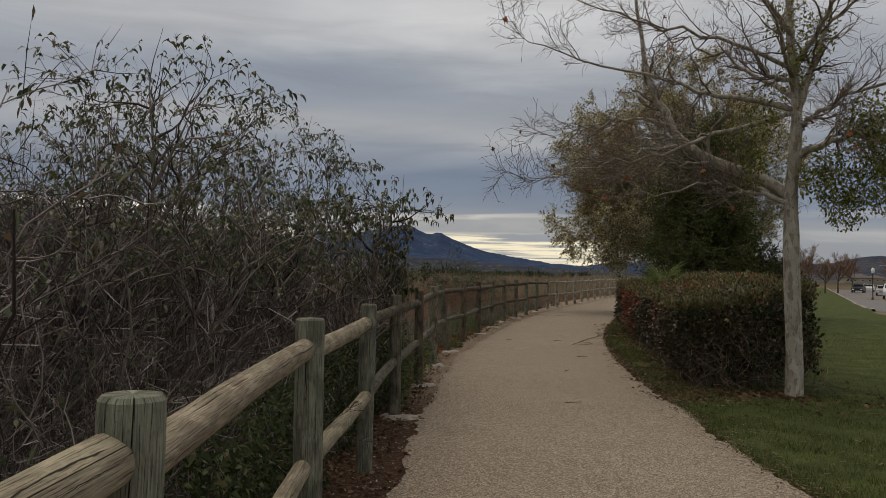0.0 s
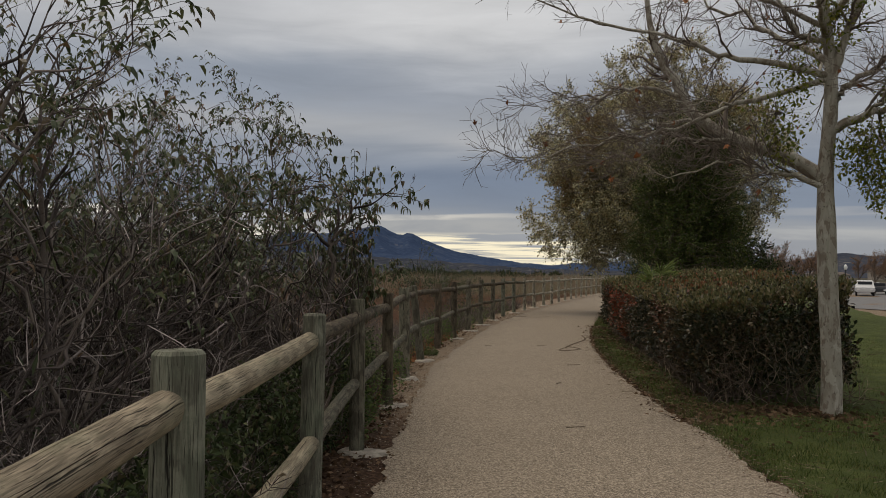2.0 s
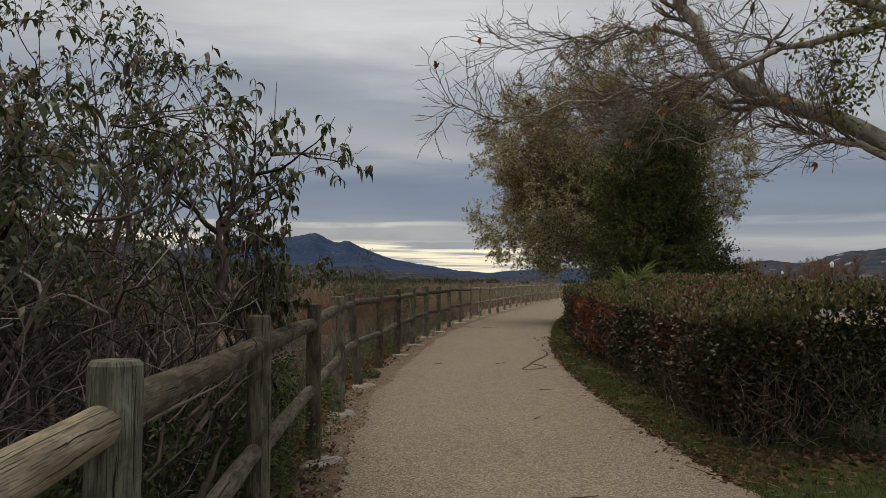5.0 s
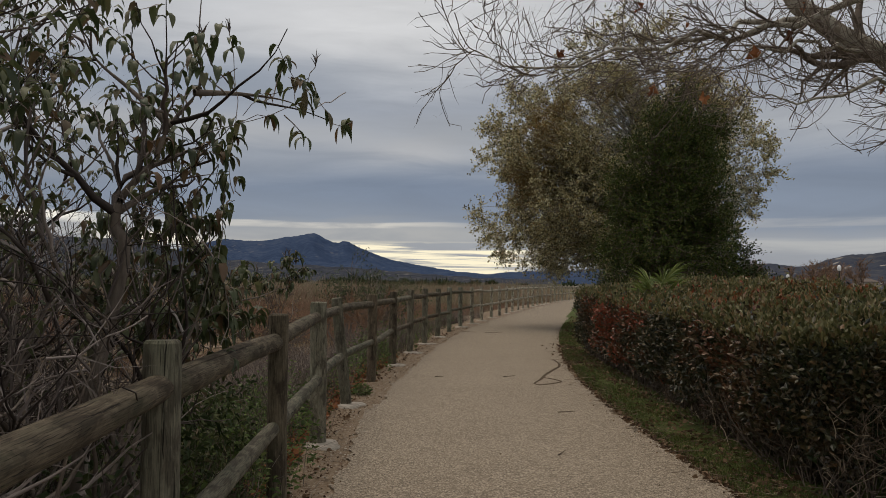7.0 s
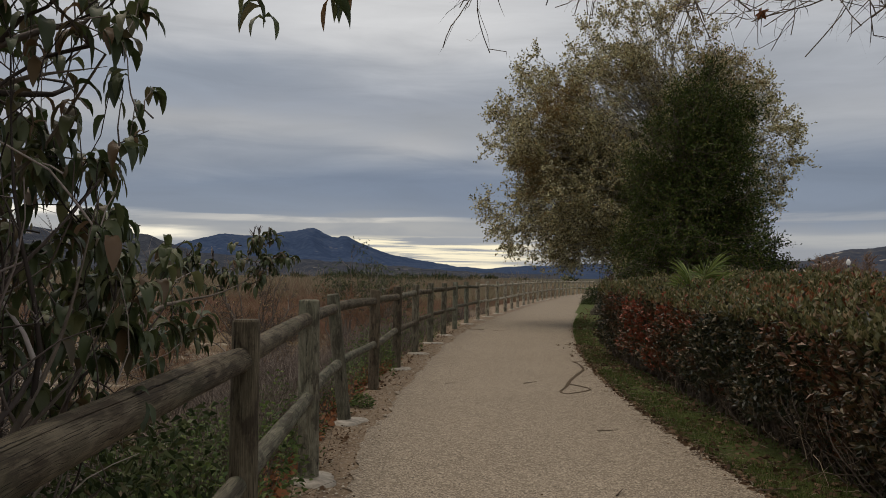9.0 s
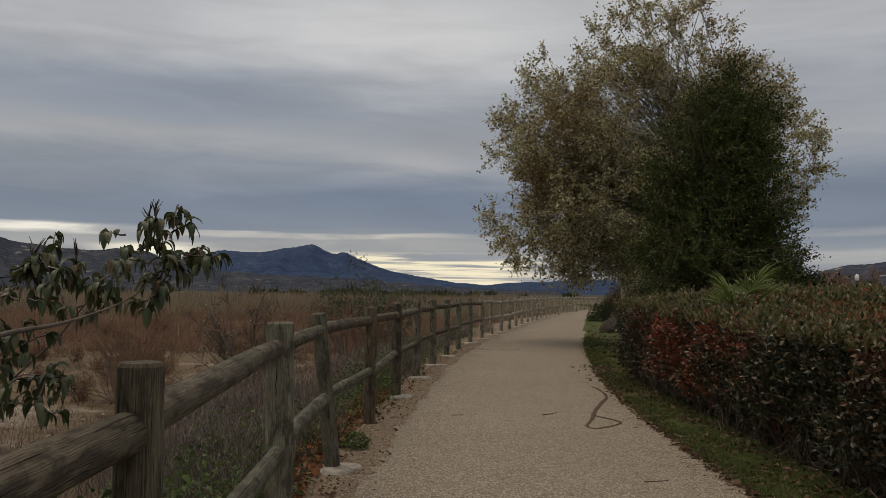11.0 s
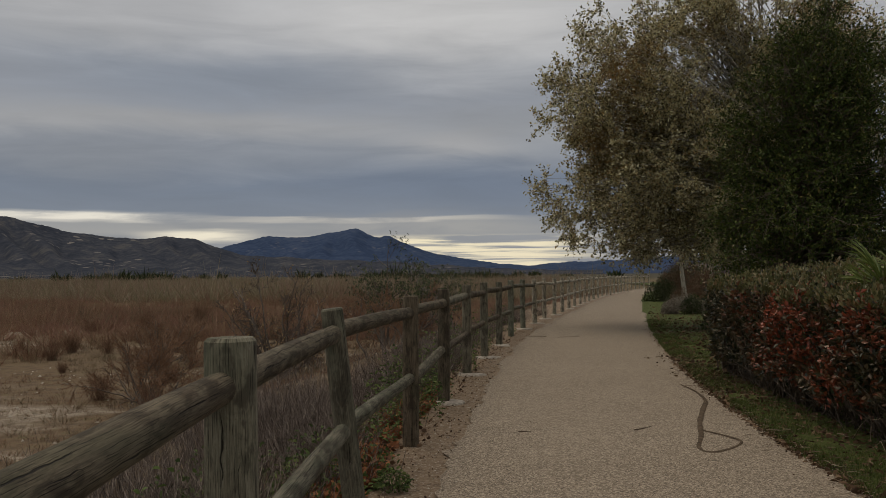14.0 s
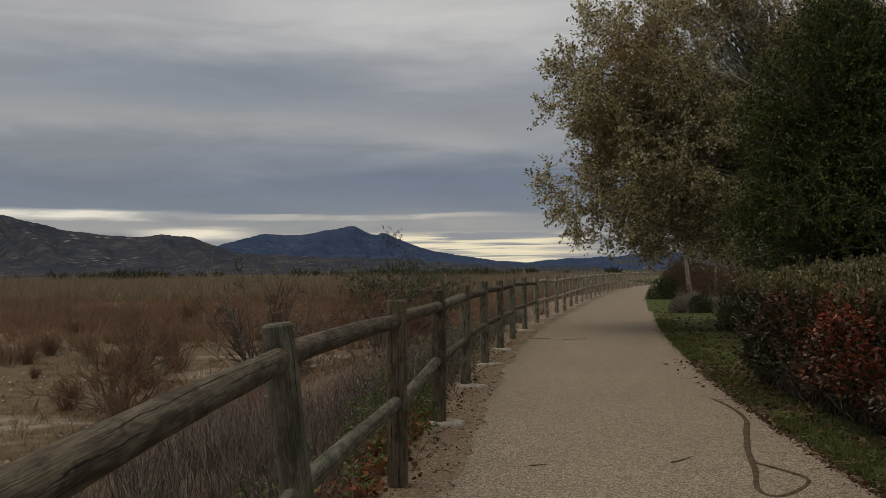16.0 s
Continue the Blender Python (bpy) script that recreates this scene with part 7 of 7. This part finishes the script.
        tagged(ob, "thin dry fallen stick lying on the ground", "stick", "fallen sticks")


build_litter()


# ---- growth along the far side of the path ----
def round_shrub(name, label, x, y, r, h, mat, n, size=0.06, group=""):
    global rng
    keep, rng = rng, np.random.default_rng(int(x * 100 + y * 7) % 9999)
    ob = thing(name, label, "shrub", group, at=(x, y, float(level(x, y))))
    d = unit(rng.normal(0, 1, (n, 3)))
    d[:, 2] = np.abs(d[:, 2])
    k = (rng.random(n) ** 0.35)[:, None] * (1 + 0.22 * wave(d[:, 0] * 3, d[:, 1] * 3 + d[:, 2] * 2, 2.2, x)[:, None])
    p = d * k * np.array([r, r, h])
    V, *F = leaves(p, d + rng.normal(0, 0.6, (n, 3)), size * rng.uniform(0.6, 1.3, n), size * 0.45 * rng.uniform(0.7, 1.2, n))
    child("foliage", Bag().add(V, *F).mesh("foliage", mat, False), ob, "", "stuff")
    m = 60
    Q, S = shoots(np.concatenate([rng.normal(0, r * 0.2, (m, 2)), np.full((m, 1), -0.05)], -1), np.array([0, 0, 1.0]) + rng.normal(0, 0.6, (m, 3)), np.full(m, h * 0.85), np.full(m, 0.010), 6)
    child("stem_tangle", Bag().tubes(Q, S, 3).mesh("stem_tangle", TWIG_DARK), ob, "", "stuff")
    rng = keep
    return ob


LEAF_RUST = leaf_material("rust_leaf", ((0.0, (0.075, 0.040, 0.024)), (0.6, (0.135, 0.072, 0.040)), (1.0, (0.12, 0.10, 0.05))), 0.7, 0.2)
LEAF_GREY = leaf_material("grey_leaf", ((0.0, (0.150, 0.130, 0.100)), (1.0, (0.30, 0.265, 0.215))), 0.8, 0.2)
round_shrub("round_shrub", "small dark green shrub on the grass past the hedge", 4.4, 37.3, 0.5, 1.15, LEAF_DARK, 3000)
for x, y, r, h in ((5.25, 48.2, 0.45, 0.5), (6.0, 50.0, 0.65, 0.65), (6.8, 48.5, 0.6, 0.5), (4.6, 45.6, 0.3, 0.3), (6.4, 45.2, 0.5, 0.45)):
    round_shrub("grey_shrub", "soft grey-brown low shrub beside the path", x, y, r, h, LEAF_GREY, 2600, 0.07, "grey shrubs by the path")
round_shrub("rust_shrub", "small rust-brown shrub among the grey ones", 5.95, 50.7, 0.42, 0.95, LEAF_RUST, 2200, 0.06)
round_shrub("round_shrub", "low dark green shrub on the grass", 5.3, 45.1, 0.42, 0.75, LEAF_DARK, 2200, 0.06)
round_shrub("round_shrub", "dark green clipped shrub beside the path", 6.45, 57.8, 0.95, 1.15, LEAF_DARK, 5000, 0.08)
round_shrub("round_shrub", "dark green clipped shrub beside the path", 9.4, 70.5, 1.2, 1.7, LEAF_DARK, 4500, 0.09)
round_shrub("round_shrub", "dark green clipped shrub beside the path", 10.6, 76.5, 1.3, 2.0, LEAF_DARK, 4500, 0.10)
round_shrub("rust_shrub", "rust-brown shrub under the trees", 9.7, 69.0, 1.6, 2.4, LEAF_RUST, 4500, 0.11)
round_shrub("round_shrub", "dark green shrub under the trees", 11.6, 76.0, 1.8, 2.6, LEAF_DARK, 4500, 0.12)
round_shrub("rust_shrub", "rust-brown shrub under the trees", 14.6, 87.0, 2.2, 2.8, LEAF_RUST, 4500, 0.13)
round_shrub("rust_shrub", "rust-brown shrub under the trees", 9.6, 59.5, 1.8, 1.7, LEAF_RUST, 5000, 0.10)
round_shrub("rust_shrub", "rust-brown shrub under the trees", 11.8, 68.0, 2.0, 1.8, LEAF_RUST, 4500, 0.11)
for x, y, h in ((7.55, 57.3, 6.4), (10.8, 66.0, 5.5), (14.5, 76.0, 6.0)):
    crowned_tree("young_tree", "slim young tree with a pale trunk and thin crown", (x, y, float(level(x, y))), [((0, 0, h * 0.66), (1.9, 1.9, h * 0.33))], 110, 7, 7, 0.13, 0.07, LEAF_OLIVE, [(0, 0, -0.1)], 0.6, 0.3, bark=SYC_BARK, low=h * 0.40)


# ---- car park, cars, lamps and houses beyond the lawn ----
def box(bag, x0, x1, y0, y1, z0, z1):
    V = [(x, y, z) for z in (z0, z1) for y in (y0, y1) for x in (x0, x1)]
    return bag.add(V, [(0, 2, 3, 1), (4, 5, 7, 6), (0, 1, 5, 4), (2, 6, 7, 3), (0, 4, 6, 2), (1, 3, 7, 5)])


def lot_edge(y):
    return 3.45 + 0.2755 * np.asarray(y, float)


WHITE_PAINT = plain_material("white_paint", (0.62, 0.62, 0.62), 0.35, 0.05)
DARK_PAINT = plain_material("dark_paint", (0.03, 0.032, 0.036), 0.3, 0.1)
SILVER_PAINT = plain_material("silver_paint", (0.32, 0.33, 0.34), 0.3, 0.05)
TYRE = plain_material("tyre_rubber", (0.02, 0.02, 0.02), 0.8, 0.1)
WINDOW = plain_material("dark_glass", (0.02, 0.024, 0.03), 0.12, 0.1)
STUCCO = plain_material("tan_stucco", (0.34, 0.30, 0.25), 0.9, 0.1, 0.6)
ROOF = plain_material("brown_roof", (0.13, 0.105, 0.09), 0.9, 0.2, 1.5)
POLE = plain_material("dark_pole", (0.03, 0.032, 0.03), 0.5, 0.1)
GLOBE = plain_material("white_globe", (0.75, 0.75, 0.74), 0.3, 0.03)


def build_lot():
    ys = np.linspace(60, 190, 60)
    me = strip_sheet("car_park", lambda y: lot_edge(y) + 0.25, lambda y: lot_edge(y) + 26, ys, 6, lambda x, y: level(x, y) + 0.012, ASPHALT)
    tagged(new("car_park", me), "grey asphalt car park beyond the lawn", "car park", kind="structure")
    b = Bag()
    X, Y = lot_edge(ys), ys
    Z = level(X, Y)
    V = np.stack([np.stack([X + dx, Y, Z + dz], -1) for dx, dz in ((0, -0.05), (0, 0.14), (0.22, 0.14), (0.24, -0.05))], 1)
    i = (np.arange(len(ys) - 1) * 4)[:, None] + np.arange(3)
    b.add(V, np.stack([i, i + 1, i + 5, i + 4], -1).reshape(-1, 4))
    tagged(new("kerb", b.mesh("kerb", CONCRETE, False)), "pale concrete kerb round the car park", "kerb", kind="structure")


def build_car(at, turn, paint, label, pickup=False):
    car = thing("car", label, "car", "parked cars", at=at, turn=turn)
    L, W = (5.4, 1.95) if pickup else (4.5, 1.8)
    prof = ([(-L / 2, 0.45), (-L / 2, 0.95), (-L / 2 + 1.5, 1.08), (-L / 2 + 2.1, 1.75), (0.9, 1.78), (1.1, 1.12), (L / 2, 1.08), (L / 2, 0.45)] if pickup else
            [(-L / 2, 0.35), (-L / 2, 0.75), (-L / 2 + 1.2, 0.92), (-L / 2 + 1.9, 1.42), (0.9, 1.45), (1.7, 0.98), (L / 2, 0.92), (L / 2, 0.35)])
    n = len(prof)
    V = [(s * W / 2 * (0.86 if z > 1.2 else 1.0), x, z) for s in (-1, 1) for x, z in prof]
    bm = bmesh.new()
    vs = [bm.verts.new(v) for v in V]
    bm.faces.new(vs[:n])
    bm.faces.new(vs[n:][::-1])
    for k in range(n):
        bm.faces.new((vs[k], vs[n + k], vs[n + (k + 1) % n], vs[(k + 1) % n]))
    bmesh.ops.recalc_face_normals(bm, faces=bm.faces)
    bmesh.ops.bevel(bm, geom=list(bm.edges), offset=0.06, segments=2, affect="EDGES", clamp_overlap=True)
    me = bpy.data.meshes.new("body")
    bm.to_mesh(me)
    bm.free()
    me.materials.append(paint)
    child("body", me, car)
    zc = (prof[2][1] + prof[3][1]) / 2
    for nm, x0, x1, y0, y1, z0, z1 in (("windscreen", -W * 0.38, W * 0.38, prof[2][0] + 0.18, prof[3][0] - 0.1, zc - 0.16, zc + 0.22),
                                       ("side_window", -W / 2 + 0.02, -W / 2 + 0.10, prof[3][0] + 0.1, 0.8, zc - 0.05, zc + 0.27), ("side_window", W / 2 - 0.10, W / 2 - 0.02, prof[3][0] + 0.1, 0.8, zc - 0.05, zc + 0.27)):
        child(nm, box(Bag(), x0, x1, y0, y1, z0, z1).mesh(nm, WINDOW, False), car, "dark glass window")
    for sx in (-1, 1):
        child("headlight", box(Bag(), sx * W * 0.34 - 0.16, sx * W * 0.34 + 0.16, -L / 2 - 0.02, -L / 2 + 0.05, prof[1][1] - 0.26, prof[1][1] - 0.10).mesh("headlight", GLOBE, False), car)
        for y in (-L * 0.32, L * 0.32):
            P = np.array([[(sx * (W / 2 - 0.2), y, 0.34), (sx * (W / 2 - 0.19), y, 0.34), (sx * (W / 2 - 0.01), y, 0.34), (sx * (W / 2), y, 0.34)]])
            child("wheel", Bag().tubes(P, np.array([[0.02, 0.34, 0.34, 0.05]]), 18).mesh("wheel", TYRE), car)


def build_lamp(x, y, h):
    lamp = thing("street_lamp", "dark lamp post with a white globe at the car park", "street lamp", "lamps at the car park", at=(x, y, float(level(x, y))))
    child("pole", Bag().tubes([[(0, 0, -0.1), (0, 0, 0.3), (0, 0, 0.32), (0, 0, h - 0.3), (0, 0, h - 0.2)]], [[0.14, 0.12, 0.07, 0.05, 0.12]], 10).mesh("pole", POLE), lamp)
    z = np.linspace(-1, 1, 9)
    child("globe", Bag().tubes([[(0, 0, h + 0.05 + 0.34 * v) for v in z]], [np.sqrt(np.maximum(0.002, 1 - z**2)) * 0.19], 14).mesh("globe", GLOBE), lamp, "white globe")


def build_house(x, y, turn, w, d, h, label):
    house = thing("house", label, "house", "houses beyond the car park", at=(x, y, float(level(x, y))), turn=turn)
    child("wall", box(Bag(), -w / 2, w / 2, -d / 2, d / 2, -0.5, h).mesh("wall", STUCCO, False), house)
    e, k = 0.6, min(w, d) / 2 - 0.4
    V = [(-w / 2 - e, -d / 2 - e, h), (w / 2 + e, -d / 2 - e, h), (w / 2 + e, d / 2 + e, h), (-w / 2 - e, d / 2 + e, h), (-w / 2 + k, 0, h + 2.3), (w / 2 - k, 0, h + 2.3),
         (-w / 2 - e, -d / 2 - e, h - 0.2), (w / 2 + e, -d / 2 - e, h - 0.2), (w / 2 + e, d / 2 + e, h - 0.2), (-w / 2 - e, d / 2 + e, h - 0.2)]
    child("roof", Bag().add(V, [(0, 1, 5, 4), (2, 3, 4, 5), (6, 7, 1, 0), (7, 8, 2, 1), (8, 9, 3, 2), (9, 6, 0, 3), (9, 8, 7, 6)], [(1, 2, 5), (3, 0, 4)]).mesh("roof", ROOF, False), house)
    for fl in range(max(1, int(h // 2.7))):
        for c in np.linspace(-w / 2 + 1.4, w / 2 - 1.4, max(2, int(w // 3.5))):
            fr = child("window", box(Bag(), c - 0.65, c + 0.65, -d / 2 - 0.05, -d / 2 + 0.02, 0.9 + fl * 2.8, 2.1 + fl * 2.8).mesh("window", GLOBE, False), house, "white framed window")
            child("pane", box(Bag(), c - 0.56, c + 0.56, -d / 2 - 0.07, -d / 2 - 0.04, 0.98 + fl * 2.8, 2.02 + fl * 2.8).mesh("pane", WINDOW, False), fr)


def build_town():
    global rng
    build_lot()
    z = lambda x, y: float(level(x, y)) + 0.012
    build_car((37.6, 104.5, z(37.6, 104.5)), radians(-20), WHITE_PAINT, "white pickup truck parked nose towards the lawn", True)
    build_car((49.0, 150.0, z(49, 150)), radians(-24), DARK_PAINT, "black car parked at the edge of the car park")
    build_car((54.0, 160.0, z(54, 160)), radians(-20), WHITE_PAINT, "white car parked in the car park")
    build_car((48.0, 118.0, z(48, 118)), radians(160), WHITE_PAINT, "white car parked in the car park")
    build_car((45.0, 128.0, z(45, 128)), radians(-20), SILVER_PAINT, "silver car parked in the car park")
    build_car((42.5, 113.0, z(42.5, 113)), radians(-20), DARK_PAINT, "dark car parked in the car park")
    build_car((50.0, 134.0, z(50, 134)), radians(160), SILVER_PAINT, "silver car parked in the car park")
    build_car((57.0, 143.0, z(57, 143)), radians(-20), DARK_PAINT, "dark car parked in the car park")
    for x, y, h in ((35.0, 90.0, 4.0), (33.9, 100.0, 3.2), (52.0, 105.0, 4.2)):
        build_lamp(x, y, h)
    g = np.random.default_rng(41)
    for k, (x, y) in enumerate(((88, 270), (112, 285), (135, 292), (157, 280), (86, 330), (120, 345), (168, 250), (185, 215), (66, 310), (182, 305))):
        build_house(x * 1.9, y * 1.9, radians(g.uniform(-30, 10)), g.uniform(11, 17), g.uniform(9, 11), g.choice([3.0, 5.8]), "tan stucco house with a brown hipped roof")
    # bare street trees in a rusty haze of twigs
    keep, rng = rng, np.random.default_rng(43)
    st = 9
    s = np.concatenate([rng.normal(0, 0.05, (st, 2)), np.full((st, 1), 1.6)], -1)
    P, R = shoots(s, np.array([0, 0, 1.0]) + rng.normal(0, 0.5, (st, 3)) * [1, 1, 0.2], np.full(st, 3.6), np.full(st, 0.05), 8, 0.10, 0.03, 0.25)
    P2, R2 = branch(P, R, 9, 0.2, 0.97, 0.6, 1.5, 0.5, 4, 0.15, 0.04)
    P3, R3 = branch(P2, R2, 7, 0.2, 0.97, 0.6, 0.8, 0.6, 2, 0.16, 0.04)
    trunk = Bag().tubes([[(0, 0, -0.2), (0, 0, 0.8), (0, 0, 1.8)]], [[0.14, 0.11, 0.09]], 8).mesh("trunk", TWIG_DARK)
    mass = Bag().tubes(P, R, 5).tubes(P2, np.maximum(R2, 0.018), 4).mesh("branch_mass", TWIG_DARK)
    twig = Bag().tubes(P3, np.maximum(R3, 0.014), 3).mesh("twig_mass", TWIG_RED)
    rng = keep
    places = [(24.5, 96), (30, 110), (36, 124), (42, 138), (48, 150), (54, 138), (60, 150), (44, 118), (52, 122), (64, 130), (70, 150), (40, 160), (62, 172), (86, 150), (58, 112), (34, 142)]
    places += [(40 + 7.5 * k + 5 * math.sin(k * 2.3), 175 + 14 * math.sin(k * 1.7)) for k in range(15)]
    for x, y in places:
        ob = thing("bare_street_tree", "bare rust-brown street tree by the car park", "tree", "bare trees by the car park", at=(x, y, float(level(x, y))), turn=g.uniform(0, 6.28), size=g.uniform(0.8, 1.2))
        child("trunk", trunk, ob)
        child("branch_mass", mass, ob, "", "stuff")
        child("twig_mass", twig, ob, "", "stuff")


build_town()
